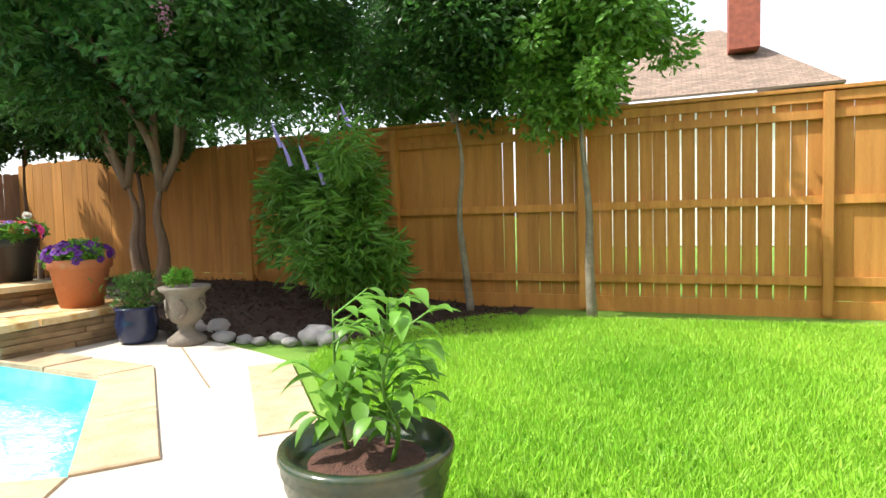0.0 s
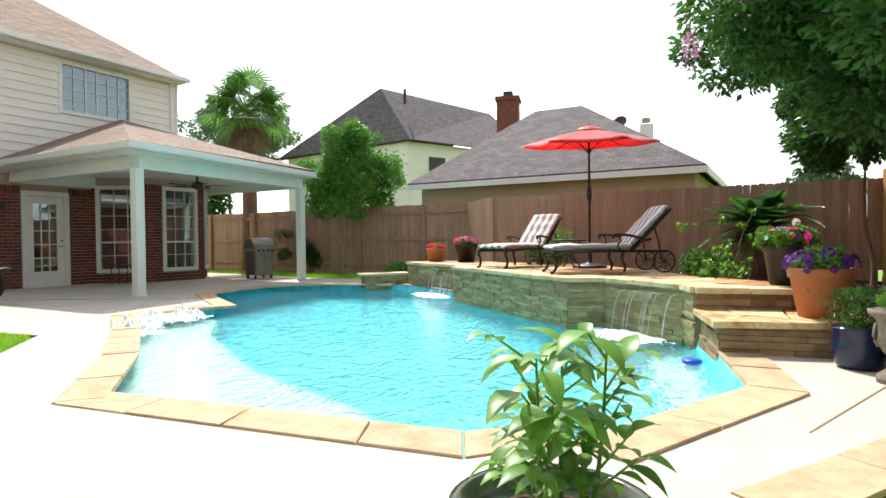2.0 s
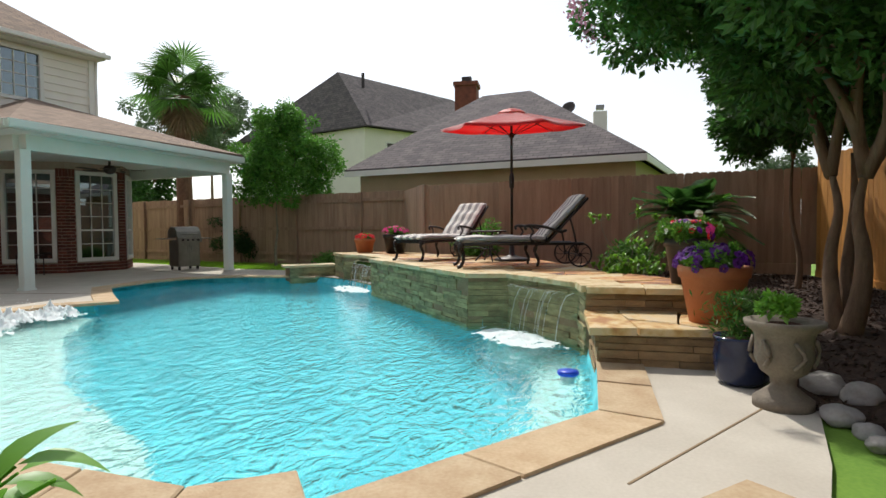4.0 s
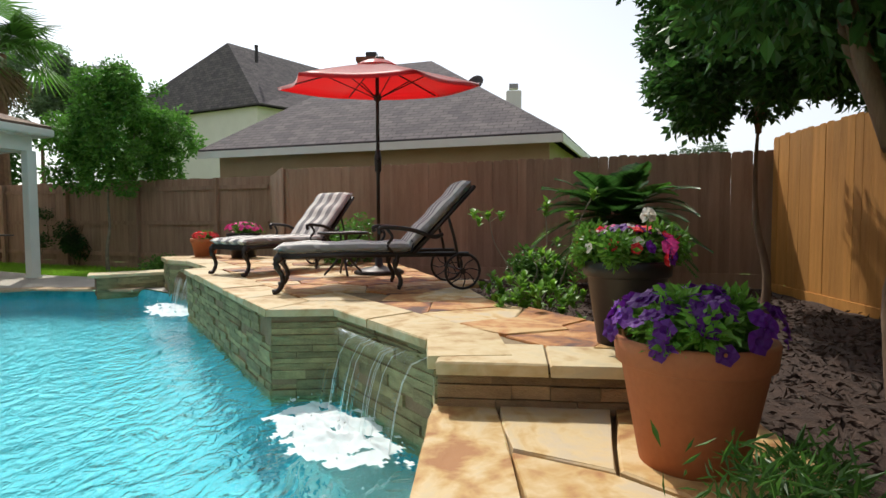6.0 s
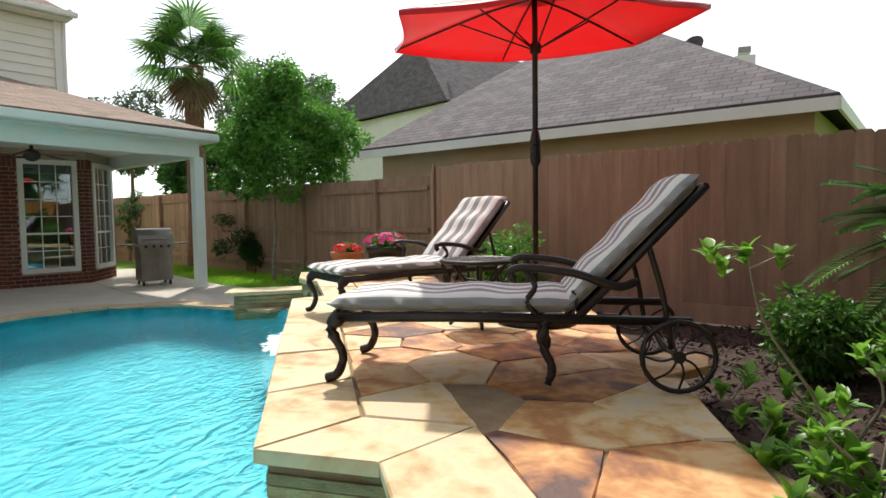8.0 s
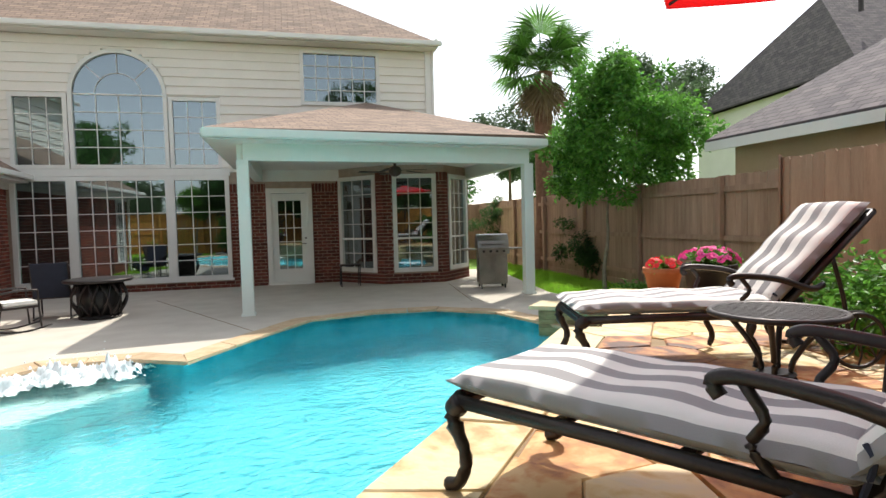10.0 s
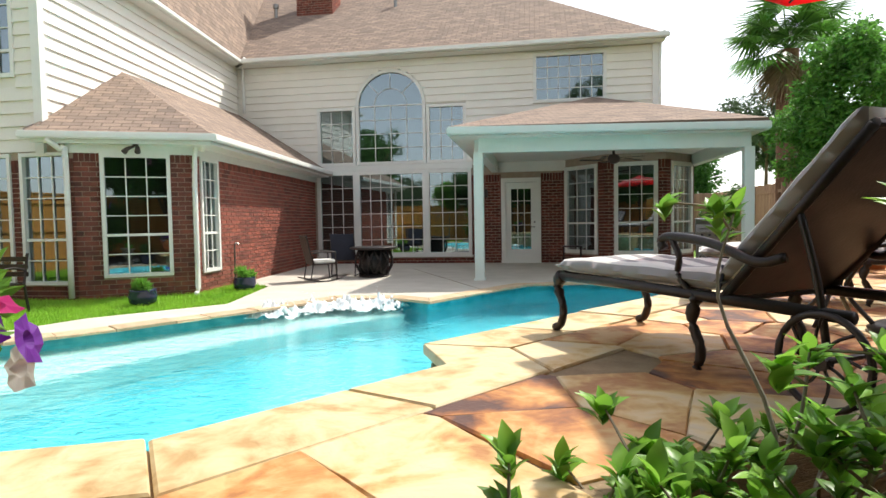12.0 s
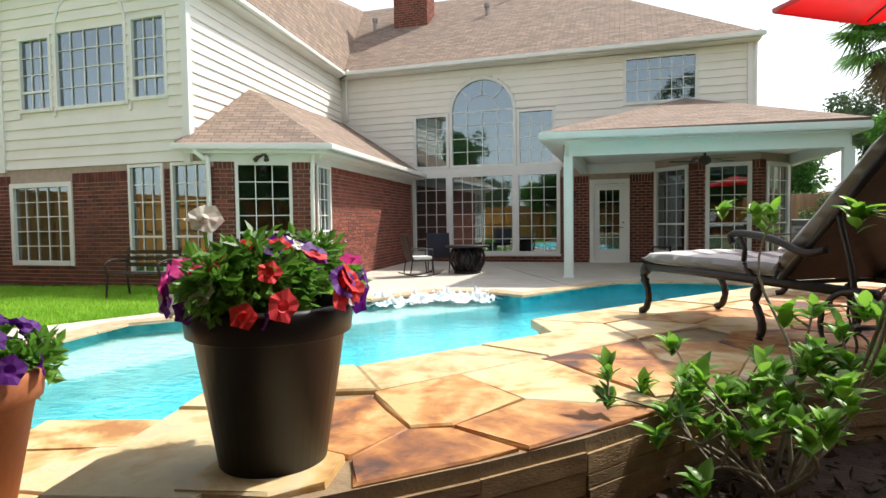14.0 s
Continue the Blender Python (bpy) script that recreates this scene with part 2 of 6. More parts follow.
M_GLASS = glass_mat("window_glass", (0.42, 0.50, 0.47), 3.0, (0.80, 0.95, 1.0))
# dark colour that stands for the shade inside the rooms
M_ROOMSHADE = mat("room_shade", (0.10, 0.09, 0.075), (0.06, 0.055, 0.05), 0.9, 1.3, 8, 0)
M_BLIND = mat("blind", (0.42, 0.38, 0.30), (0.30, 0.27, 0.2), 0.9, 1.3, 30, 0.1)
M_IRON = mat("bronze_iron", (0.055, 0.045, 0.042), (0.03, 0.025, 0.024), 0.42, 9, 90, 0.1, metal=0.6)
M_BLACK = mat("black_plastic", (0.013, 0.012, 0.012), (0.009, 0.008, 0.008), 0.45, 5, 60, 0.05)
M_STEEL = mat("stainless", (0.27, 0.255, 0.235), (0.19, 0.18, 0.165), 0.32, 5, 60, 0.04, metal=0.9)
M_TERRA = mat("terracotta", (0.48, 0.165, 0.065), (0.38, 0.12, 0.045), 0.75, 5, 50, 0.1)
M_STONEURN = mat("cast_stone", (0.26, 0.22, 0.17), (0.15, 0.125, 0.10), 0.9, 8, 60, 0.5)
M_GLAZE = mat("glazed_pot", (0.018, 0.045, 0.032), (0.075, 0.075, 0.03), 0.16, 8, 40, 0.1)
M_BLUEGLAZE = mat("blue_glaze", (0.012, 0.018, 0.05), (0.02, 0.03, 0.08), 0.12, 8, 40, 0.05)
M_SOIL = mat("potting_soil", (0.14, 0.06, 0.04), (0.06, 0.03, 0.02), 0.95, 30, 120, 1.0)
M_RED = mat("red_canvas", (0.80, 0.012, 0.015), (0.70, 0.01, 0.012), 0.42, 2, 200, 0.08, trans=0.45)
_rb = M_RED.node_tree.nodes["Principled BSDF"]
_rb.inputs["Sheen Weight"].default_value, _rb.inputs["Sheen Roughness"].default_value = 1.0, 0.35
_rb.inputs["Sheen Tint"].default_value = (1.0, 0.93, 0.92, 1)
M_CUSHION = stripe_mat("striped_cushion", (0.80, 0.78, 0.73), (0.29, 0.28, 0.28), 0.163)
M_WHITECLOTH = mat("white_cloth", (0.78, 0.76, 0.72), None, 0.9, 6, 200, 0.15)
M_BARK = mat("bark", (0.23, 0.145, 0.085), (0.13, 0.08, 0.05), 0.85, 7, 40, 0.5, stretch=(3, 3, 0.6))
M_PALEBARK = mat("pale_bark", (0.30, 0.27, 0.20), (0.17, 0.14, 0.10), 0.9, 9, 40, 0.5)
M_PALMBARK = mat("palm_bark", (0.24, 0.12, 0.075), (0.12, 0.065, 0.04), 0.95, 9, 40, 0.8)
M_LEAF = mat("leaf_dark", (0.035, 0.105, 0.022), (0.07, 0.18, 0.032), 0.42, 1.5, 9, 0, vary=0.4, trans=0.45)
M_LEAFMID = mat("leaf_mid", (0.06, 0.165, 0.025), (0.115, 0.27, 0.04), 0.4, 1.5, 9, 0, vary=0.4, trans=0.45)
M_LEAFLIGHT = mat("leaf_light", (0.12, 0.30, 0.035), (0.20, 0.42, 0.06), 0.4, 1.5, 9, 0, vary=0.25, trans=0.4)
M_SPRIG = mat("leaf_fresh", (0.20, 0.44, 0.045), (0.33, 0.60, 0.08), 0.38, 1.5, 9, 0, vary=0.25, trans=0.45)
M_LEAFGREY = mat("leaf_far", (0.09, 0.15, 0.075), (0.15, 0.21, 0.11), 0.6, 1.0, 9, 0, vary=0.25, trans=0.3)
M_DEAD = mat("dry_frond", (0.30, 0.21, 0.12), (0.18, 0.12, 0.07), 0.9, 5, 30, 0, vary=0.2)
M_PURPLE = mat("purple_petal", (0.075, 0.008, 0.15), (0.12, 0.014, 0.23), 0.6, 20, 90, 0, vary=0.3, trans=0.3)
M_REDPETAL = mat("red_petal", (0.65, 0.02, 0.04), (0.75, 0.06, 0.05), 0.6, 20, 90, 0, vary=0.25, trans=0.3)
M_PINK = mat("pink_petal", (0.72, 0.03, 0.25), (0.8, 0.10, 0.36), 0.6, 20, 90, 0, vary=0.2, trans=0.3)
M_WHITEPETAL = mat("white_petal", (0.82, 0.80, 0.75), (0.75, 0.70, 0.6), 0.6, 20, 90, 0, trans=0.3)
M_MYRTLE = mat("pale_pink_petal", (0.62, 0.25, 0.42), (0.75, 0.42, 0.56), 0.7, 20, 90, 0, vary=0.2, trans=0.3)
M_LILAC = mat("lilac_flower", (0.24, 0.20, 0.50), (0.34, 0.28, 0.6), 0.7, 20, 90, 0)
M_BLUE = mat("blue_plastic", (0.01, 0.05, 0.55), (0.02, 0.08, 0.62), 0.3, 5, 60, 0)
M_WICKER = mat("dark_wicker", (0.06, 0.038, 0.03), (0.03, 0.02, 0.016), 0.7, 40, 160, 0.6)
M_NAVY = mat("navy_cushion", (0.025, 0.03, 0.05), None, 0.9, 9, 200, 0.1)
M_DARKSLAB = mat("fan_bronze", (0.05, 0.035, 0.028), None, 0.5, 9, 90, 0.05)


# ---------- mesh helpers ----------
def mesh_of(name, bm):
    me = bpy.data.meshes.new(name)
    bm.normal_update()
    bm.to_mesh(me)
    bm.free()
    return me


def part(name, bm, material, parent=None, label="", smooth=False):
    me = mesh_of(name, bm) if isinstance(bm, bmesh.types.BMesh) else bm
    if material and not me.materials:
        me.materials.append(material)
    if smooth:
        me.polygons.foreach_set("use_smooth", [True] * len(me.polygons))
    ob = new(name, me)
    if parent:
        ob.parent = parent
    return tagged(ob, label)


def thing(name, m, label, category, group="", kind=""):
    ob = new(name)
    ob.empty_display_size = 0.1
    ob.matrix_basis = m
    return tagged(ob, label, category, group, kind)


def B():
    return bmesh.new()


def box(bm, c, s, m=None, bevel=0.0):
    mm = Matrix.Translation(c) @ Matrix.Diagonal((*s, 1))
    r = bmesh.ops.create_cube(bm, size=1, matrix=(m or Matrix()) @ mm)
    if bevel:
        es = list({e for v in r["verts"] for e in v.link_edges})
        bmesh.ops.bevel(bm, geom=es, offset=bevel, segments=2, affect="EDGES")
    return bm


def prism(bm, poly, z0, z1, top_jitter=0.0):
    n = len(poly)
    a = [bm.verts.new((p[0], p[1], z0)) for p in poly]
    b = [bm.verts.new((p[0], p[1], z1)) for p in poly]
    bm.faces.new(a[::-1])
    bm.faces.new(b)
    for i in range(n):
        bm.faces.new((a[i], a[(i + 1) % n], b[(i + 1) % n], b[i]))
    return bm


def tube(bm, pts, radii, seg=8, caps=True):
    """A tapered tube along points."""
    pts = [Vector(p) for p in pts]
    if not isinstance(radii, (list, tuple)):
        radii = [radii] * len(pts)
    rings = []
    up = Vector((0, 0, 1))
    for i, p in enumerate(pts):
        d = (pts[min(i + 1, len(pts) - 1)] - pts[max(i - 1, 0)]).normalized()
        ref = up if abs(d.z) < 0.95 else Vector((1, 0, 0))
        a = d.cross(ref).normalized()
        b = d.cross(a).normalized()
        rings.append([bm.verts.new(p + (a * math.cos(2 * math.pi * k / seg) + b * math.sin(2 * math.pi * k / seg)) * radii[i]) for k in range(seg)])
    for r0, r1 in zip(rings, rings[1:]):
        for k in range(seg):
            bm.faces.new((r0[k], r0[(k + 1) % seg], r1[(k + 1) % seg], r1[k]))
    if caps:
        bm.faces.new(rings[0][::-1])
        bm.faces.new(rings[-1])
    return bm


def lathe(bm, prof, seg=28, c=(0, 0, 0)):
    rings = []
    for r, z in prof:
        rings.append([bm.verts.new((c[0] + r * math.cos(2 * math.pi * k / seg), c[1] + r * math.sin(2 * math.pi * k / seg), c[2] + z)) for k in range(seg)])
    for r0, r1 in zip(rings, rings[1:]):
        for k in range(seg):
            bm.faces.new((r0[k], r0[(k + 1) % seg], r1[(k + 1) % seg], r1[k]))
    if prof[0][0] > 0.002:
        bm.faces.new(rings[0][::-1])
    if prof[-1][0] > 0.002:
        bm.faces.new(rings[-1])
    return bm


def curve_pts(pts, n=6):
    """Catmull-Rom through points."""
    P = [Vector(p) for p in pts]
    P = [2 * P[0] - P[1]] + P + [2 * P[-1] - P[-2]]
    out = []
    for i in range(1, len(P) - 2):
        for k in range(n):
            s = k / n
            out.append(0.5 * (2 * P[i] + (P[i + 1] - P[i - 1]) * s + (2 * P[i - 1] - 5 * P[i] + 4 * P[i + 1] - P[i + 2]) * s * s + (3 * P[i] - P[i - 1] - 3 * P[i + 1] + P[i + 2]) * s ** 3))
    out.append(P[-2])
    return out


def fill(bm, outer, holes=(), z=0.0):
    """A flat sheet with holes."""
    es = []
    for loop in (outer, *holes):
        vs = [bm.verts.new((p[0], p[1], z)) for p in loop]
        es += [bm.edges.new((vs[i], vs[(i + 1) % len(vs)])) for i in range(len(vs))]
    bmesh.ops.triangle_fill(bm, edges=es, use_beauty=True, use_dissolve=False, normal=(0, 0, 1))
    for f in bm.faces:
        f.normal_update()
        if f.normal.z < 0:
            f.normal_flip()
    return bm


def inside(p, poly):
    c, n = False, len(poly)
    for i in range(n):
        a, b = poly[i], poly[(i + 1) % n]
        if (a[1] > p[1]) != (b[1] > p[1]) and p[0] < (b[0] - a[0]) * (p[1] - a[1]) / (b[1] - a[1]) + a[0]:
            c = not c
    return c


def leaf_mesh(name, pts, size, aspect=0.45, droop=0.3, out=None, rng=None, up=0.0):
    """Folded leaf blades at points (numpy n x 3), each two triangles."""
    rng = rng or np.random.default_rng(1)
    n = len(pts)
    d = rng.normal(size=(n, 3))
    if out is not None:
        d = d * 0.6 + out
    d[:, 2] = d[:, 2] * 0.6 - droop + up
    d /= np.linalg.norm(d, axis=1)[:, None] + 1e-9
    s = rng.normal(size=(n, 3))
    s -= (s * d).sum(1)[:, None] * d
    s /= np.linalg.norm(s, axis=1)[:, None] + 1e-9
    nm = np.cross(d, s)
    L = size * rng.uniform(0.65, 1.25, n)[:, None]
    w = L * aspect * 0.5
    base = pts
    mid = base + d * L * 0.5
    v = np.stack([base, mid + s * w + nm * w * 0.35, base + d * L - nm * L * 0.08, mid - s * w + nm * w * 0.35], 1).reshape(-1, 3)
    i = np.arange(n) * 4
    f = np.concatenate([np.stack([i, i + 1, i + 2], 1), np.stack([i, i + 2, i + 3], 1)])
    me = bpy.data.meshes.new(name)
    me.from_pydata(v.tolist(), [], f.tolist())
    return me


def clump_points(clumps, n, rng, shell=0.55):
    """Points in balls (x, y, z, r), thicker toward the outside, and the outward way."""
    w = np.array([c[3] ** 2 for c in clumps])
    k = rng.choice(len(clumps), n, p=w / w.sum())
    C = np.array(clumps)[k]
    d = rng.normal(size=(n, 3))
    d /= np.linalg.norm(d, axis=1)[:, None]
    r = C[:, 3] * (shell + (1 - shell) * rng.random(n)) * rng.uniform(0.75, 1.12, n)
    return C[:, :3] + d * r[:, None], d


def many_clumps(c, size, n, r, rng, hole=0.25):
    """Smaller balls scattered over a crown ellipsoid."""
    out = []
    for _ in range(n):
        d = rng.normal(size=3)
        d /= np.linalg.norm(d)
        q = rng.uniform(hole, 1.0)
        out.append((c[0] + d[0] * size[0] * q, c[1] + d[1] * size[1] * q, c[2] + d[2] * size[2] * q, r * rng.uniform(0.6, 1.3)))
    return out


def quad_roof(bm, pts, uvl):
    """A roof plane with UVs in metres: run along the eave (first edge), rise up the slope; 6 cm thick."""
    P = [Vector(p) for p in pts]
    e = (P[1] - P[0]).normalized()
    nrm = (P[1] - P[0]).cross(P[2] - P[0]).normalized()
    if nrm.z < 0:
        nrm = -nrm
    up = nrm.cross(e)
    if up.z < 0:
        up = -up
    vs = [bm.verts.new(p) for p in P]
    f = bm.faces.new(vs)
    f.normal_update()
    if f.normal.z < 0:
        f.normal_flip()
    for l in f.loops:
        q = l.vert.co - P[0]
        l[uvl].uv = (q.dot(e), q.dot(up))
    lo = [bm.verts.new(p - Vector((0, 0, 0.07))) for p in P]
    g = bm.faces.new(lo)
    for i in range(len(P)):
        j = (i + 1) % len(P)
        bm.faces.new((vs[i], vs[j], lo[j], lo[i]))
    return bm

# ---------- plan ----------
POOL = [(0.58, -1.52), (-0.9, -2.5), (-2.3, -3.65), (-3.5, -4.75), (-4.6, -4.5), (-5.0, -4.05), (-5.85, -4.85), (-6.9, -5.75), (-8.2, -5.75), (-9.3, -5.3),
        (-10.0, -4.2), (-9.9, -2.3), (-9.3, -1.5), (-8.0, -0.45), (-4.42, 1.95), (-4.46, 2.45), (-3.36, 3.26), (-2.0, 3.25), (-0.68, 3.155), (0.72, 1.92), (1.03, 1.4)]
DECK = [(-10.1, -2.05), (-9.35, -1.55), (-9.2, -1.15), (-7.95, -0.2), (-7.65, -0.4), (-4.37, 1.87), (-4.43, 2.37), (-3.32, 3.18), (-2.86, 3.22), (-2.78, 4.45),
        (-3.3, 4.48), (-3.82, 4.24), (-4.17, 4.05), (-4.9, 3.55), (-5.9, 3.3), (-8.6, 2.3), (-9.9, 0.3), (-10.8, -1.5)]
DECK_Z = 0.54
PATIO = [(1.35, 2.85), (0.4, 3.95), (-0.05, 4.15), (-0.9, 4.45), (-1.9, 4.75), (-3.0, 4.5), (-4.5, 3.0), (-9.5, -0.9), (-10.9, -2.5), (-11.6, -3.7), (-12.1, -5.6), (-14.6, -10.8), (-12, -13.5),
         (-2.0, -14.0), (-1.35, -7.7), (-2.15, -6.75), (-1.9, -4.3), (-0.3, -3.3), (0.5, -1.4 - 0.75), (1.4, -1.2), (8.5, -1.0), (8.5, -0.2), (2.75, 1.95)]
random.seed(7)

ground = part("ground", fill(B(), [(-600, -600), (600, -600), (600, 600), (-600, 600)], [POOL], -0.03), M_GRASS)
tagged(ground, "green turf ground under the whole yard", "lawn", kind="structure")
patio = part("patio", fill(B(), PATIO, [POOL], 0.0), M_PATIO)
tagged(patio, "pale concrete pool patio", "patio", kind="structure")
bm = B()
for a, b in (((1.5, -1.2), (5.0, 0.9)), ((-6.1, -4.9), (-5.3, -10.0)), ((-1.5, 4.6), (0.3, 3.2)), ((-10.2, -5.6), (-11.5, -8.5))):
    d = Vector((b[0] - a[0], b[1] - a[1], 0))
    mid = (Vector((*a, 0)) + Vector((*b, 0))) / 2
    box(bm, (0, 0, 0), (d.length, 0.012, 0.006), Matrix.Translation(mid + Vector((0, 0, 0.001))) @ Matrix.Rotation(math.atan2(d.y, d.x), 4, "Z"))
part("joint", bm, M_GROUT, patio)

# pool shell, water
bm = B()
n = len(POOL)
cx, cy = -4.3, -1.2
top = [bm.verts.new((x, y, -0.02)) for x, y in POOL]
bot = [bm.verts.new((cx + (x - cx) * 0.93, cy + (y - cy) * 0.93, -1.15)) for x, y in POOL]
for i in range(n):
    bm.faces.new((top[i], top[(i + 1) % n], bot[(i + 1) % n], bot[i]))
bm.faces.new(bot)
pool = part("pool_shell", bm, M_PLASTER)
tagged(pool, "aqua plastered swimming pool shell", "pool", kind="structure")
bm = B()
prism(bm, [(0.40, -1.6), (-0.9, -2.48), (-2.3, -3.62), (-3.45, -4.7), (-4.5, -4.45), (-4.6, -3.7), (-3.2, -2.9), (-1.4, -1.2), (-0.3, 0.4), (0.76, 1.3)][::-1], -1.1, -0.34)
part("tanning_shelf", bm, M_SHELF, pool, "shallow pale plaster ledge")
bm = B()
prism(bm, [(-4.40, 2.42), (-3.30, 3.2), (-0.72, 3.11), (0.45, 1.93), (0.1, 1.8), (-1.0, 2.7), (-3.1, 2.75), (-4.1, 2.1)][::-1], -1.1, -0.5)
part("entry_bench", bm, M_SHELF, pool)
water = part("water", fill(B(), POOL, (), -0.13), M_WATER)
tagged(water, "clear rippled aqua pool water", "water", kind="structure")
water.visible_shadow = False

# ---------- house ----------
HM = pose(-6.376, -6.652, 0, 0, 0, -17)
house = thing("house", HM, "two-storey red brick and cream siding house with shingle roof", "house")


def wallm(p0, p1):
    """Wall frame: x along the wall, y inward, z up."""
    d = Vector((p1[0] - p0[0], p1[1] - p0[1], 0))
    return Matrix.Translation((p0[0], p0[1], 0)) @ Matrix.Rotation(math.atan2(d.y, d.x), 4, "Z"), d.length


def cut_spans(a, b, cuts):
    spans = [(a, b)]
    for c0, c1 in cuts:
        nxt = []
        for s0, s1 in spans:
            if c1 <= s0 or c0 >= s1:
                nxt.append((s0, s1))
            else:
                if c0 > s0:
                    nxt.append((s0, c0))
                if c1 < s1:
                    nxt.append((c1, s1))
        spans = nxt
    return [s for s in spans if s[1] - s[0] > 0.01]


def wall(name, p0, p1, z0, z1, openings, material, parent, thick=0.2, label=""):
    m, L = wallm(p0, p1)
    bm = B()
    zs = sorted({z0, z1, *[min(max(o[2], z0), z1) for o in openings], *[min(max(o[3], z0), z1) for o in openings]})
    for a, b in zip(zs, zs[1:]):
        mid = (a + b) / 2
        for s0, s1 in cut_spans(0, L, [(o[0], o[1]) for o in openings if o[2] < mid < o[3]]):
            box(bm, ((s0 + s1) / 2, thick / 2, mid), (s1 - s0, thick, b - a), m)
    return part(name, bm, material, parent, label), m, L


def brick_faces(vs, fs, m, x0, x1, z0, z1, y0=-0.012, y1=0.05):
    i = len(vs)
    vs += [tuple(m @ Vector(p)) for p in ((x0, y0, z0), (x1, y0, z0), (x1, y0, z1), (x0, y0, z1), (x0, y1, z0), (x1, y1, z0), (x1, y1, z1), (x0, y1, z1))]
    fs += [(i, i + 1, i + 2, i + 3), (i + 1, i + 5, i + 6, i + 2), (i + 4, i, i + 3, i + 7), (i + 3, i + 2, i + 6, i + 7), (i + 4, i + 5, i + 1, i)]


def bricks(wall_ob, m, L, z0, z1, openings, singles=0):
    """Running-bond bricks with recessed joints; a soldier row on top. The first ones are parts of their own."""
    vs, fs = [], []
    bl, bh, j = 0.21, 0.069, 0.014
    made = 0
    pitch = bh + j
    rows = int((z1 - 0.22 - z0) / pitch)
    shared = {}
    for r in range(rows):
        a = z0 + r * pitch
        mid = a + bh / 2
        cuts = [(o[0] - 0.005, o[1] + 0.005) for o in openings if o[2] < a + bh and o[3] > a]
        for s0, s1 in cut_spans(0, L, cuts):
            x = s0 - (0.11 if r % 2 else 0)
            while x < s1:
                b0, b1 = max(x, s0), min(x + bl, s1)
                if b1 - b0 > 0.03:
                    if made < singles and b1 - b0 > 0.2:
                        if "brick" not in shared:
                            v2, f2 = [], []
                            brick_faces(v2, f2, Matrix(), 0, bl, 0, bh)
                            me = bpy.data.meshes.new("brick")
                            me.from_pydata(v2, [], f2)
                            me.materials.append(M_BRICK)
                            shared["brick"] = me
                        ob = new("brick", shared["brick"])
                        ob.parent = wall_ob
                        ob.matrix_basis = m @ Matrix.Translation((b0, random.uniform(-0.002, 0.002), a))
                        made += 1
                    else:
                        brick_faces(vs, fs, m, b0, b1, a, a + bh, -0.012 + random.uniform(-0.002, 0.002))
                x += bl + j
    top0 = z0 + rows * pitch
    cuts = [(o[0] - 0.005, o[1] + 0.005) for o in openings if o[3] > top0 + 0.02 and o[2] < z1]
    for s0, s1 in cut_spans(0, L, cuts):
        x = s0
        while x < s1:
            brick_faces(vs, fs, m, x, min(x + 0.07, s1), top0, top0 + 0.21)
            x += 0.082
    me = bpy.data.meshes.new("brickwork")
    me.from_pydata(vs, [], fs)
    me.materials.append(M_BRICK)
    ob = part("brickwork", me, None, wall_ob, "red running-bond brickwork")
    tagged(ob, kind="stuff")


def siding(wall_ob, m, L, z0, z1, openings):
    """Lapped boards, each a wedge 21 cm high."""
    h = 0.215
    k = 0
    while z0 + k * h < z1 - 0.02:
        a, b = z0 + k * h, min(z0 + (k + 1) * h + 0.012, z1)
        for s0, s1 in cut_spans(0, L, [(o[0], o[1]) for o in openings if o[2] < b - 0.02 and o[3] > a + 0.02]):
            bm = B()
            vs = [bm.verts.new(m @ Vector(p)) for p in ((s0, -0.04, a), (s1, -0.04, a), (s1, -0.006, b), (s0, -0.006, b), (s0, 0.01, a), (s1, 0.01, a))]
            bm.faces.new((vs[0], vs[1], vs[2], vs[3]))
            bm.faces.new((vs[4], vs[5], vs[1], vs[0]))
            part("siding_board", bm, M_SIDING, wall_ob)
        k += 1


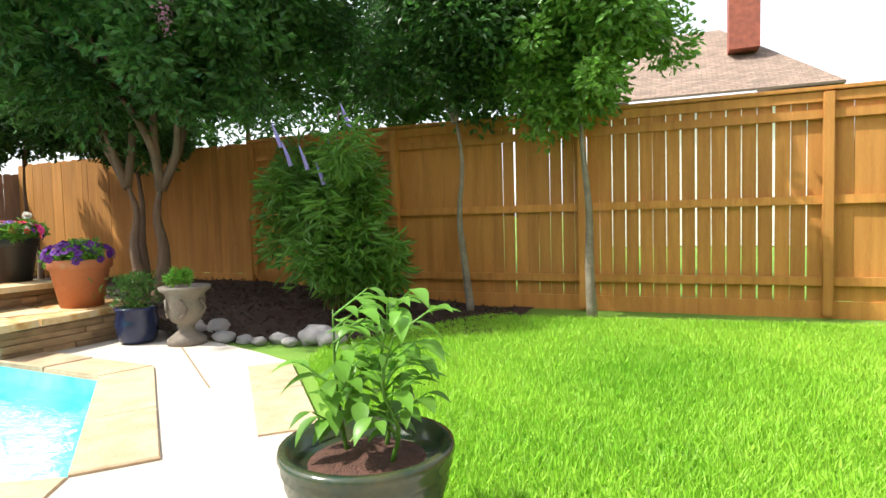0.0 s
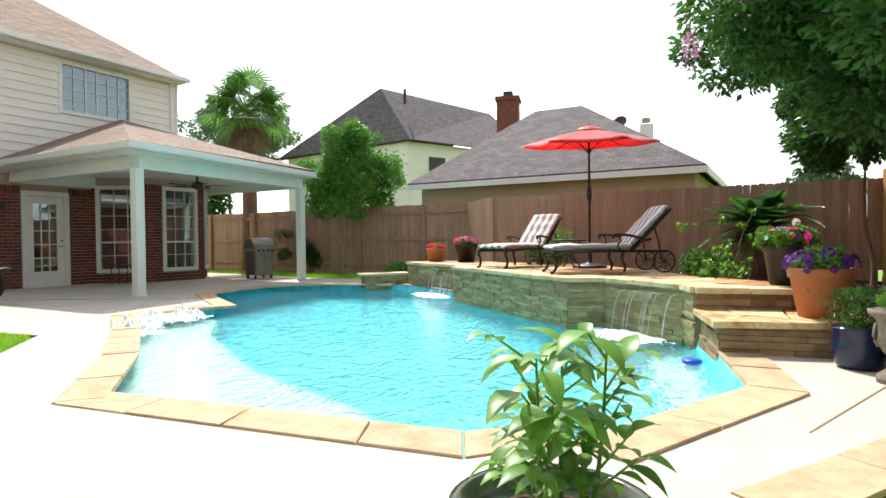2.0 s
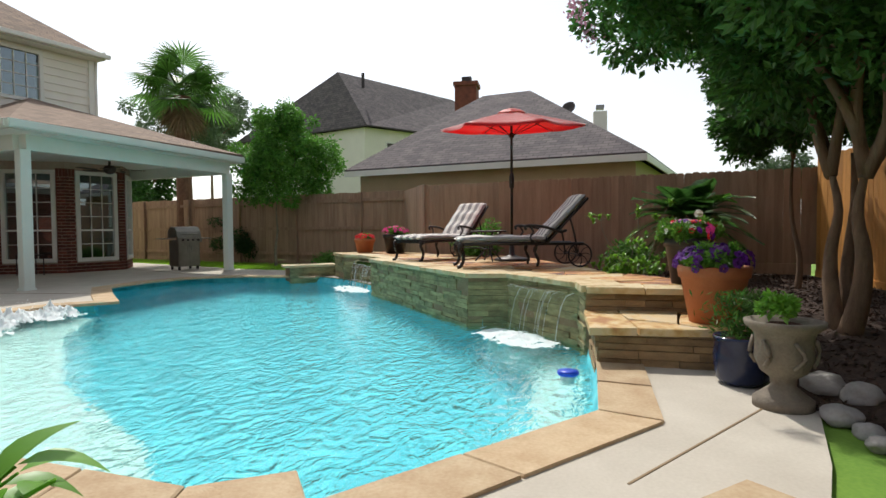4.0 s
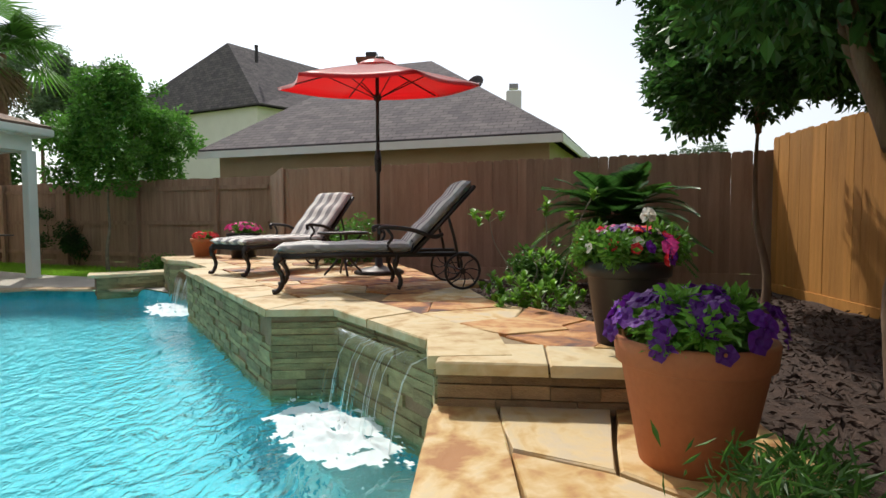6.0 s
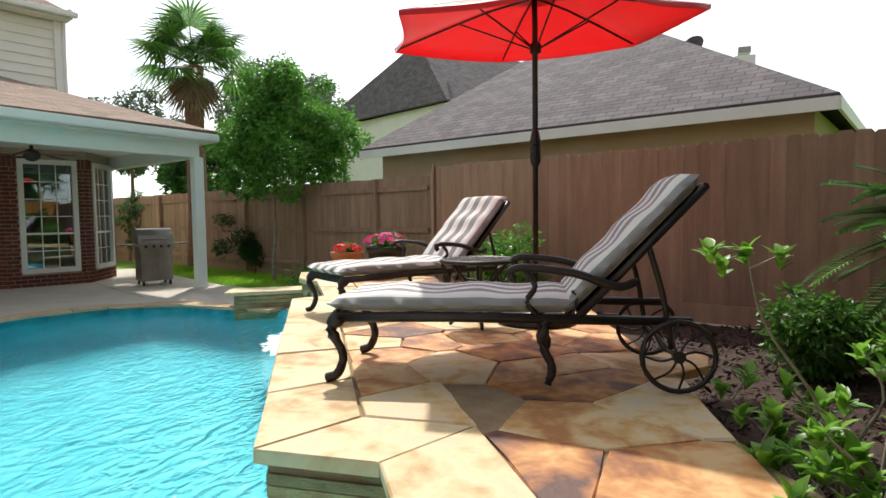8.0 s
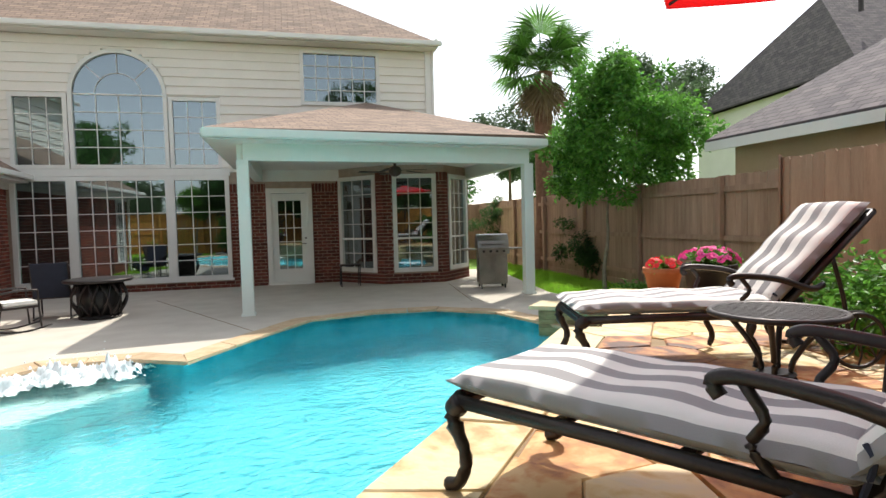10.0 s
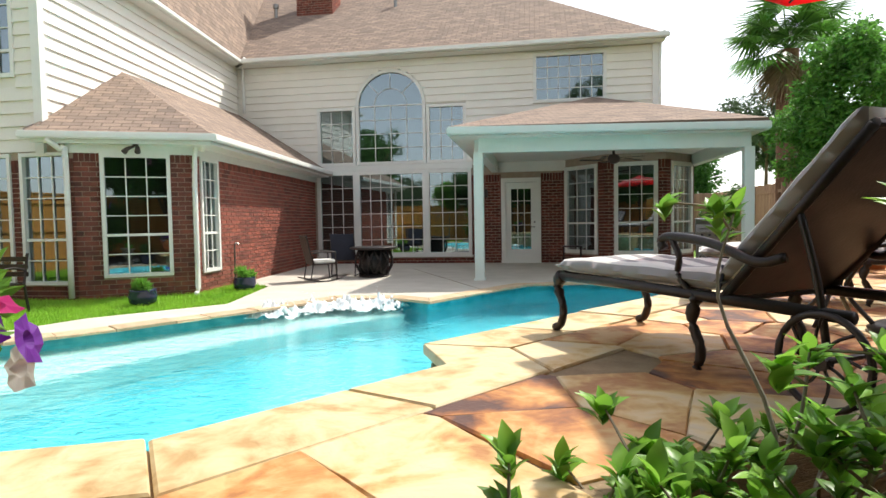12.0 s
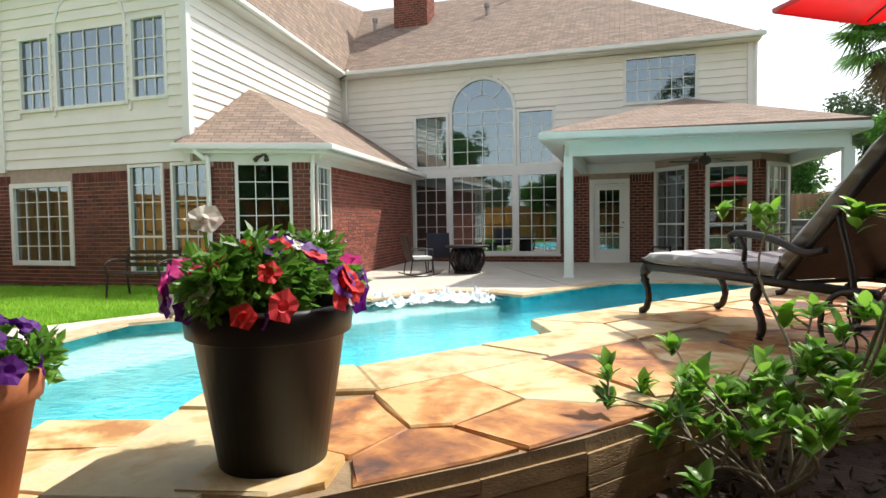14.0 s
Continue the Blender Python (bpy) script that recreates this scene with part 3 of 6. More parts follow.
def window(m, s0, s1, z0, z1, cols, rows, trim=0.09, material=None, arch=False, rail=True, blind=False):
    """Trim frame, glazing bars, sash rail and glass in a wall frame; a flat board behind, coloured as room shade or as
    a blind.
    """
    material = material or M_TRIM
    bm = B()
    w, h, c = s1 - s0, z1 - z0, (s0 + s1) / 2
    for x in (s0 + trim / 2, s1 - trim / 2):
        box(bm, (x, 0.0, (z0 + z1) / 2), (trim, 0.09, h), m)
    box(bm, (c, -0.006, z0 + trim / 2), (w - 2 * trim, 0.10, trim), m)
    if not arch:
        box(bm, (c, 0.0, z1 - trim / 2), (w - 2 * trim, 0.09, trim), m)
    else:
        R = w / 2
        pr = []
        for k in range(25):
            a = math.pi * k / 24
            for rr, y in ((R, -0.045), (R - trim, -0.045), (R - trim, 0.05), (R, 0.05)):
                pr.append(bm.verts.new(m @ Vector((c + rr * math.cos(a), y, z1 + rr * math.sin(a)))))
        for k in range(24):
            for q in range(4):
                bm.faces.new((pr[k * 4 + q], pr[k * 4 + (q + 1) % 4], pr[k * 4 + 4 + (q + 1) % 4], pr[k * 4 + 4 + q]))
    ob = part("window", bm, material, house, "white trimmed window with small panes")
    gw, gz0, gz1 = w - 2 * trim, z0 + trim, (z1 if arch else z1 - trim)
    bm = B()
    for i in range(1, cols):
        box(bm, (s0 + trim + gw * i / cols, 0.012, (gz0 + gz1) / 2), (0.018, 0.02, gz1 - gz0), m)
    for i in range(1, rows):
        box(bm, (c, 0.012, gz0 + (gz1 - gz0) * i / rows), (gw, 0.018, 0.018), m)
    if rail and not arch:
        box(bm, (c, 0.008, gz0 + (gz1 - gz0) * round(rows * 0.36) / rows), (gw, 0.04, 0.045), m)
    if arch:
        box(bm, (c, 0.01, z1), (gw, 0.03, 0.03), m)
        tube(bm, [m @ Vector((c + 0.5 * math.cos(math.pi * k / 12), 0.012, z1 + 0.5 * math.sin(math.pi * k / 12))) for k in range(13)], 0.009, 6)
        for a in (0.25, 0.5, 0.75):
            tube(bm, [m @ Vector((c + q * math.cos(math.pi * a), 0.012, z1 + q * math.sin(math.pi * a))) for q in (0.5, w / 2 - trim)], 0.009, 6)
    part("glazing_grid", bm, material, ob)
    bm = B()
    pts = [(s0 + trim, gz0), (s1 - trim, gz0)]
    pts += [(c + (w / 2 - trim) * math.cos(math.pi * k / 20), z1 + (w / 2 - trim) * math.sin(math.pi * k / 20)) for k in range(21)] if arch else [(s1 - trim, gz1), (s0 + trim, gz1)]
    bm.faces.new([bm.verts.new(m @ Vector((x, 0.03, z))) for x, z in pts])
    g = part("pane", bm, M_GLASS, ob)
    g.visible_shadow = False
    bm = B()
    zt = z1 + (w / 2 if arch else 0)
    # no room is built: this board carries its dimness as colour, unless a blind
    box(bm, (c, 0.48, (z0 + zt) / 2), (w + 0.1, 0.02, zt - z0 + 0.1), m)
    part("room_backing", bm, M_BLIND if blind else M_ROOMSHADE, ob)


VF = -4.95
# main rear wall: brick at the porch, siding above
FACADE = ((5.45, VF), (-4.4, VF))
X0 = 5.45
def fs(x):
    return X0 - x
big = [(fs(5.36), fs(0.69), 0.22, 2.74), (fs(5.3), fs(0.82), 2.92, 4.64), (fs(4.1), fs(2.0), 2.92, 5.68)]
doorop = (fs(-0.16), fs(-1.28), 0.0, 2.42)
upwin = (fs(-1.1), fs(-3.1), 4.5, 5.88)
W1, m1, L1 = wall("wall", *FACADE, 0, 2.83, [big[0], doorop], M_MORTAR, house, label="red brick rear wall")
bricks(W1, m1, L1, 0.0, 2.62, [(fs(5.45), fs(0.69), 0.2, 9), doorop, (fs(-1.9), 20, 0, 9)])
arch_cut = [(fs(4.1), fs(2.0), 2.92, 4.66)] + [(fs(3.05) - math.sqrt(max(0.0, 1.05 ** 2 - k * k)), fs(3.05) + math.sqrt(max(0.0, 1.05 ** 2 - k * k)), 4.64 + k - 0.0525, 4.64 + k + 0.0525) for k in [0.0525 + 0.105 * q for q in range(10)]]
W2, m2, L2 = wall("wall", (8.1, VF), (-4.4, VF), 2.83, 6.2, [(o[0] + 2.65, o[1] + 2.65, o[2], o[3]) for o in [big[1], upwin] + arch_cut], M_SIDING, house, label="cream lap siding upper wall")
siding(W2, m2, L2, 2.95, 6.1, [(o[0] + 2.65, o[1] + 2.65, o[2], o[3]) for o in [big[1], upwin] + arch_cut])
for a, b, c, r in ((5.36, 4.13, 3, 6), (4.13, 2.03, 6, 6), (2.03, 0.69, 3, 6)):
    window(m1, fs(a), fs(b), 0.22, 2.74, c, r, 0.10, rail=False)
window(m1, fs(5.3), fs(4.12), 2.92, 4.64, 3, 4, 0.09, rail=False)
window(m1, fs(4.1), fs(2.0), 2.92, 4.64, 4, 4, 0.09, arch=True)
window(m1, fs(1.98), fs(0.82), 2.92, 4.62, 3, 4, 0.09, rail=False)
window(m1, *upwin, 6, 4, 0.09, rail=False)
bm = B()
box(bm, ((fs(5.4) + fs(0.66)) / 2, -0.012, 2.83), (4.75, 0.07, 0.17), m1)
part("trim", bm, M_TRIM, house)
part("window_sill", box(B(), ((fs(5.4) + fs(0.66)) / 2, -0.02, 0.21), (4.75, 0.09, 0.05), m1), M_TRIM, house)
part("trim", box(B(), (L1 + 0.0, -0.02, 4.5), (0.18, 0.12, 3.4), m1), M_TRIM, house)
# door
bm = B()
for x in (doorop[0] + 0.06, doorop[1] - 0.06):
    box(bm, (x, 0.0, 1.21), (0.12, 0.12, 2.42), m1)
box(bm, ((doorop[0] + doorop[1]) / 2, 0, 2.36), (0.88, 0.12, 0.12), m1)
box(bm, ((doorop[0] + doorop[1]) / 2, -0.03, 0.025), (0.95, 0.2, 0.05), m1)
door = part("door", bm, M_TRIM, house, "white glazed door with small panes")
dc = (doorop[0] + doorop[1]) / 2
bm = B()
for x in (-0.36, 0.36):
    box(bm, (dc + x, 0.02, 1.17), (0.16, 0.045, 2.24), m1)
box(bm, (dc, 0.02, 0.22), (0.56, 0.045, 0.34), m1)
box(bm, (dc, 0.02, 2.2), (0.56, 0.045, 0.18), m1)
part("door_leaf", bm, M_TRIM, door)
bm = B()
for x in (-0.095, 0.095):
    box(bm, (dc + x, 0.012, 1.25), (0.018, 0.02, 1.72), m1)
for k in range(1, 5):
    box(bm, (dc, 0.012, 0.39 + 1.72 * k / 5), (0.56, 0.018, 0.018), m1)
part("glazing_grid", bm, M_TRIM, door)
bm = B()
bm.faces.new([bm.verts.new(m1 @ Vector(p)) for p in ((dc - 0.28, 0.03, 0.39), (dc + 0.28, 0.03, 0.39), (dc + 0.28, 0.03, 2.11), (dc - 0.28, 0.03, 2.11))])
part("pane", bm, M_GLASS, door).visible_shadow = False
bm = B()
# dark board close behind the door, the room's shade painted on it
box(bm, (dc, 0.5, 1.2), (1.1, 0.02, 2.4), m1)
part("room_backing", bm, M_ROOMSHADE, door)
bm = B()
tube(bm, [m1 @ Vector((dc + 0.38, 0, 1.02)), m1 @ Vector((dc + 0.38, -0.05, 1.02)), m1 @ Vector((dc + 0.28, -0.06, 1.02))], 0.014)
part("door_handle", bm, M_STEEL, door)
bm = B()
lathe(bm, [(0.028, -0.02), (0.028, 0.02)], 12, tuple(m1 @ Vector((dc + 0.38, -0.02, 1.16))))
part("deadbolt", bm, M_STEEL, door)

# breakfast bay under the porch roof
BAY = [(-1.9, VF), (-2.9, -3.75), (-4.4, -3.6), (-5.3, -4.6), (-5.3, -6.5)]
for i in range(4):
    p0, p1 = BAY[i], BAY[i + 1]
    mm, L = wallm(p0, p1)
    op = [] if i == 3 else [((0.10, L - 0.22, 0.28, 2.66), (0.24, L - 0.2, 0.28, 2.66), (0.2, L - 0.1, 0.28, 2.66))[i]]
    Wb, mm, L = wall("bay_wall", p0, p1, 0, 2.9, op, M_MORTAR, house, 0.12)
    bricks(Wb, mm, L, 0.0, 2.72, op)
    for o in op:
        window(mm, *o, 3, 6, 0.10)

# one-storey wing with its cut corner
C1, C2 = (6.42, 3.26), (4.85, 2.35)
sideop = [(0.22, 0.92, 0.36, 2.46)]
Wc, mc, Lc = wall("wall", C2, (5.45, VF), 0, 2.75, sideop, M_MORTAR, house, label="red brick wing wall")
bricks(Wc, mc, Lc, 0.0, 2.56, sideop)
window(mc, *sideop[0], 3, 6, 0.06)
cham, Lch = wallm(C1, C2)
chop = [(0.38, Lch - 0.36, 0.36, 2.46)]
Wd, md, Ld = wall("wall", C1, C2, 0, 2.75, chop, M_MORTAR, house, label="red brick angled wall")
bricks(Wd, md, Ld, 0.0, 2.56, chop, singles=220)
window(md, *chop[0], 3, 6, 0.06)
aop = [(13.8 - 11.75, 13.8 - 9.98, 0.42, 2.2), (13.8 - 8.48, 13.8 - 7.6, 0.26, 2.48), (13.8 - 7.42, 13.8 - 6.52, 0.26, 2.48)]
We, me_, Le = wall("wall", (13.8, 3.26), C1, 0, 2.75, aop, M_MORTAR, house, label="red brick wing end wall")
bricks(We, me_, Le, 0.0, 2.45, aop)
window(me_, *aop[0], 5, 5, 0.1, rail=False, blind=True)
window(me_, *aop[1], 3, 6, 0.06, blind=True)
window(me_, *aop[2], 3, 6, 0.06)
# upper wing
uop = [(14 - 11.35, 14 - 10.4, 3.7, 5.3), (14 - 10.33, 14 - 8.4, 3.7, 5.32), (14 - 8.33, 14 - 7.42, 3.75, 5.42)]
Wf, mf, Lf = wall("wall", (11.9, 3.26), (6.98, 3.26), 2.5, 6.9, [(o[0] - 2.1, o[1] - 2.1, o[2], o[3]) for o in uop], M_SIDING, house)
siding(Wf, mf, Lf, 2.5, 6.9, [(o[0] - 2.1, o[1] - 2.1, o[2], o[3]) for o in uop])
window(mf, uop[0][0] - 2.1, uop[0][1] - 2.1, 3.7, 5.3, 3, 4, 0.07)
window(mf, uop[1][0] - 2.1, uop[1][1] - 2.1, 3.7, 5.32, 5, 4, 0.07, arch=True)
window(mf, uop[2][0] - 2.1, uop[2][1] - 2.1, 3.75, 5.42, 3, 4, 0.07)
Wg, mg, Lg = wall("wall", (6.98, 3.26), (7.84, VF), 2.75, 6.2, [], M_SIDING, house)
siding(Wg, mg, Lg, 2.75, 6.1, [])
for x in (6.98, 11.9):
    part("trim", box(B(), (x, 3.27, 4.6), (0.16, 0.12, 4.3)), M_TRIM, house)
wall("wall", (11.9, -12), (11.9, 3.2), 0, 6.2, [], M_SIDING, house)
wall("wall", (-4.4, -6.0), (-4.4, -16), 0, 6.2, [], M_SIDING, house)
wall("wall", (-4.4, -16), (11.9, -16), 0, 6.2, [], M_SIDING, house)


def roof(name, planes, material, parent, label=""):
    bm = B()
    uvl = bm.loops.layers.uv.new("uv")
    for pl in planes:
        quad_roof(bm, pl, uvl)
    return part(name, bm, material, parent, label)


EZ = 6.07
roof("roof", [[(-4.6, -4.45, EZ), (7.5, -4.45, EZ), (9.5, -10.5, 10.3), (1.0, -10.5, 10.3)], [(-4.6, -16.5, EZ), (-4.6, -4.45, EZ), (1.0, -10.5, 10.3)],
              [(-4.6, -16.5, EZ), (12.4, -16.5, EZ), (9.5, -10.5, 10.3), (1.0, -10.5, 10.3)],
              [(6.55, 3.7, EZ), (7.5, -4.45, EZ), (9.5, -10.5, 10.3), (9.45, 3.7, 8.2)], [(12.4, 3.7, EZ), (12.4, -16.5, EZ), (9.5, -10.5, 10.3), (9.45, 3.7, 8.2)]],
     M_SHINGLE, house, "brown asphalt shingle main roof")
bm = B()
vs = [bm.verts.new(p) for p in ((6.98, 3.28, 6.2), (11.9, 3.28, 6.2), (9.45, 3.28, 8.0))]
bm.faces.new(vs)
part("gable", bm, M_SIDING, house)
roof("roof", [[(4.3, 2.6, 2.76), (4.95, VF + 0.02, 2.76), (7.84, VF + 0.02, 4.6), (7.25, 0.95, 4.42)], [(6.9, 3.72, 2.76), (4.3, 2.6, 2.76), (7.25, 0.95, 4.42)],
              [(7.3, 3.3, 2.9), (6.9, 3.72, 2.76), (7.25, 0.95, 4.42)]], M_SHINGLE, house, "brown shingle roof of the low wing")


def gutter(pts, material, name="gutter", r=0.06):
    bm = B()
    for a, b in zip(pts, pts[1:]):
        a, b = Vector(a), Vector(b)
        d = b - a
        box(bm, (0, 0, 0), (d.length + 0.06, 0.11, 0.12), Matrix.Translation((a + b) / 2) @ d.to_track_quat("X", "Z").to_matrix().to_4x4(), 0.02)
    return part(name, bm, material, house)


gutter([(-4.63, -4.42, EZ - 0.03), (7.45, -4.42, EZ - 0.03)], M_TRIM)
gutter([(6.52, 3.68, EZ - 0.03), (7.45, -4.42, EZ - 0.03)], M_TRIM)
gutter([(6.95, 3.75, 2.72), (4.27, 2.62, 2.72), (4.9, VF, 2.72)], M_TRIM)
# soffits
bm = B()
prism(bm, [(-4.58, -4.5), (7.4, -4.5), (7.9, VF), (-4.58, VF)], EZ - 0.11, EZ - 0.08)
prism(bm, [(6.6, 3.6), (7.45, -4.4), (7.85, -4.6), (7.0, 3.6)], EZ - 0.11, EZ - 0.08)
prism(bm, [(6.85, 3.65), (4.35, 2.58), (4.98, VF), (5.5, VF), (4.9, 2.3), (6.5, 3.2)], 2.6, 2.66)
part("soffit", bm, M_TRIM, house)
bm = B()
prism(bm, [(6.5, 3.34), (4.8, 2.38), (5.38, VF), (5.45, VF), (4.87, 2.33), (6.5, 3.24)], 2.46, 2.64)
part("frieze", bm, M_TRIM, house)
for pts in ([(-4.55, -4.5, 6.15), (-4.5, -4.85, 5.9), (-4.5, -4.87, 3.2)], [(7.35, -4.5, 6.15), (7.6, -4.85, 5.9), (7.6, -4.87, 4.6)],
            [(4.5, 2.55, 2.66), (4.62, 2.4, 2.55), (4.76, 2.42, 2.4), (4.78, 2.42, 0.12), (4.7, 2.6, 0.05)], [(6.6, 3.62, 2.66), (6.5, 3.45, 2.5), (6.46, 3.38, 2.35), (6.46, 3.38, 0.05)]):
    part("downspout", tube(B(), curve_pts(pts, 4), 0.045, 8), M_TRIM, house, smooth=True)
# chimney and roof vents
bm = B()
box(bm, (6.45, -8.4, 8.9), (1.3, 0.9, 3.4))
box(bm, (6.45, -8.4, 10.62), (1.42, 1.02, 0.14))
chim = part("chimney", bm, M_MORTAR, house, "red brick chimney")
for a, b in (((7.1, -7.95), (5.8, -7.95)), ((5.8, -7.95), (5.8, -8.85))):
    mm, L = wallm(a, b)
    bricks(chim, mm, L, 7.2, 10.55, [])
for x, y, z in ((7.9, -8.0, 8.5), (3.6, -8.2, 8.6), (3.0, -9.6, 9.6)):
    bm = B()
    lathe(bm, [(0.06, 0), (0.06, 0.35), (0.1, 0.36), (0.1, 0.5), (0.0, 0.52)], 12, (x, y, z))
    part("roof_vent", bm, M_STEEL, house)

# porch
PZ = 3.05
PFL, PFR = (0.52, 0.62, PZ), (-5.6, -0.28, PZ + 0.06)
roof("porch_roof", [[PFR, PFL, (-2.75, VF + 0.02, 4.6)], [PFL, (0.52, VF + 0.02, PZ), (-2.75, VF + 0.02, 4.6)],
                    [(-5.6, VF, PZ + 0.06), PFR, (-2.75, VF + 0.02, 4.6)]], M_SHINGLE, house, "brown shingle porch roof")


def beam(name, a, b, wide, high, bevel=0.02, label=""):
    """A straight timber between two points."""
    a, b = Vector(a), Vector(b)
    d = b - a
    return part(name, box(B(), (0, 0, 0), (d.length, wide, high), Matrix.Translation((a + b) / 2) @ Matrix.Rotation(math.atan2(d.y, d.x), 4, "Z"), bevel), M_PORCH, house, label)


for a, b in (((0.55, 0.62), (-5.63, -0.28)), ((0.52, 0.57), (0.52, -4.94)), ((-5.6, -0.33), (-5.6, -4.94))):
    beam("porch_gutter", (*a, 2.97), (*b, 2.97), 0.1, 0.15, 0.02, "pale green gutter")
for a, b in (((0.0, 0.0), (-5.33, -0.6)), ((0.0, -0.12), (0.0, -4.9)), ((-5.33, -0.72), (-5.33, -4.9))):
    beam("porch_beam", (*a, 2.74), (*b, 2.74), 0.2, 0.3, 0.004)
bm = B()
prism(bm, [(0.48, 0.56), (0.48, -4.9), (-5.56, -4.9), (-5.56, -0.33)], 2.875, 2.895)
box(bm, (-2.6, VF + 0.05, 2.73), (5.2, 0.06, 0.28))
part("porch_ceiling", bm, M_TRIM, house)
for x, y in ((0.0, 0.0), (-5.33, -0.6)):
    bm = B()
    box(bm, (x, y, 1.3), (0.19, 0.19, 2.6), None, 0.008)
    box(bm, (x, y, 0.02), (0.23, 0.23, 0.05), None, 0.008)
    part("porch_post", bm, M_PORCH, house, "white painted porch post")
fan = part("ceiling_fan", lathe(B(), [(0.03, 2.86), (0.03, 2.68), (0.1, 2.66), (0.14, 2.6), (0.13, 2.52), (0.08, 2.48), (0.03, 2.46)], 18, (-2.9, -1.9, 0)), M_DARKSLAB, house, "dark bronze ceiling fan at rest", smooth=True)
for k in range(5):
    bm = B()
    box(bm, (0.42, 0, 2.58), (0.58, 0.13, 0.012), Matrix.Translation((-2.9, -1.9, 0)) @ Matrix.Rotation(k * 1.2566 + 0.3, 4, "Z") @ Matrix.Rotation(0.1, 4, "X"), 0.004)
    part("blade", bm, M_DARKSLAB, fan)

# ---------- stonework ----------
def inset(poly, d):
    c = Vector((sum(p[0] for p in poly) / len(poly), sum(p[1] for p in poly) / len(poly)))
    out = []
    for p in poly:
        v = Vector(p[:2]) - c
        out.append(tuple(c + v * max(0.5, 1 - d / max(v.length, 0.02))))
    return out


def slab(name, poly, z0, z1, material, parent, rough=0.006):
    """A stone with softened, slightly uneven rim."""
    poly = list(poly)
    area = sum(poly[i][0] * poly[(i + 1) % len(poly)][1] - poly[(i + 1) % len(poly)][0] * poly[i][1] for i in range(len(poly)))
    if area < 0:
        poly = poly[::-1]
    bm = B()
    n = len(poly)
    up = inset(poly, 0.007)
    j = [random.uniform(-rough, rough) for _ in poly]
    tilt = random.uniform(-rough, rough)
    r0 = [bm.verts.new((p[0], p[1], z0)) for p in poly]
    r1 = [bm.verts.new((p[0] + random.uniform(-rough, rough), p[1] + random.uniform(-rough, rough), z1 - 0.008 + tilt)) for p in poly]
    r2 = [bm.verts.new((p[0], p[1], z1 + tilt)) for p in up]
    for a, b in ((r0, r1), (r1, r2)):
        for i in range(n):
            bm.faces.new((a[i], a[(i + 1) % n], b[(i + 1) % n], b[i]))
    bm.faces.new(r2)
    return part(name, bm, material, parent)


def clip(poly, a, b):
    """The part of poly nearer to a than to b."""
    n = (b[0] - a[0], b[1] - a[1])
    c = ((a[0] + b[0]) / 2, (a[1] + b[1]) / 2)
    out = []
    for i in range(len(poly)):
        p, q = poly[i], poly[(i + 1) % len(poly)]
        dp = (p[0] - c[0]) * n[0] + (p[1] - c[1]) * n[1]
        dq = (q[0] - c[0]) * n[0] + (q[1] - c[1]) * n[1]
        if dp <= 0:
            out.append(p)
        if dp * dq < 0:
            s = dp / (dp - dq)
            out.append((p[0] + (q[0] - p[0]) * s, p[1] + (q[1] - p[1]) * s))
    return out


def subdivide_poly(poly, step=0.22):
    out = []
    for i in range(len(poly)):
        p, q = Vector(poly[i]), Vector(poly[(i + 1) % len(poly)])
        k = max(1, int((q - p).length / step))
        for s in range(k):
            v = p.lerp(q, s / k)
            out.append((v.x + (random.uniform(-0.008, 0.008) if s else 0), v.y + (random.uniform(-0.008, 0.008) if s else 0)))
    return out


def offset_line(pts, d):
    """Points moved sideways (left positive) along an open line."""
    out = []
    for i, p in enumerate(pts):
        a, b = Vector(pts[max(i - 1, 0)]), Vector(pts[min(i + 1, len(pts) - 1)])
        t0 = (Vector(p) - a).normalized() if i else (b - Vector(p)).normalized()
        t1 = (b - Vector(p)).normalized() if i < len(pts) - 1 else t0
        n = Vector((-(t0 + t1).y, (t0 + t1).x)).normalized()
        out.append(tuple(Vector(p) + n * d / max(0.5, n.dot(Vector((-t1.y, t1.x))))))
    return out


def band(line, d, lengths, z0, z1, material, parent, name):
    """Stones laid end to end along a line, d wide to its left."""
    off = offset_line(line, d)
    for i in range(len(line) - 1):
        a, b, c, e = (Vector(v) for v in (line[i], line[i + 1], off[i + 1], off[i]))
        k = max(1, round((b - a).length / lengths))
        cuts = [0] + sorted(min(0.97, max(0.03, (s + random.uniform(-0.2, 0.2)) / k)) for s in range(1, k)) + [1]
        for s0, s1 in zip(cuts, cuts[1:]):
            g = 0.006 / max(0.2, (b - a).length)
            q = [a.lerp(b, s0 + g), a.lerp(b, s1 - g), e.lerp(c, s1 - g), e.lerp(c, s0 + g)]
            slab(name, [tuple(v) for v in q], z0, z1, material, parent)


coping = thing("pool_coping", Matrix(), "tan sandstone coping slabs round the pool", "pool coping", kind="structure")
# the pool's line runs clockwise seen from above on the house side; coping lies outside it
band([POOL[-2], POOL[-1], POOL[0]], -0.36, 0.75, -0.02, 0.014, M_COPING, coping, "coping_stone")
band(POOL[:12], -0.33, 0.7, -0.02, 0.018, M_COPING, coping, "coping_stone")
band([(-2.0, 3.25), (-0.68, 3.155), (0.72, 1.92)], 0.36, 0.8, -0.02, 0.018, M_COPING, coping, "coping_stone")
band([(1.45, 2.78), (0.42, 3.93)], 0.32, 0.7, -0.02, 0.010, M_COPING, coping, "border_stone")

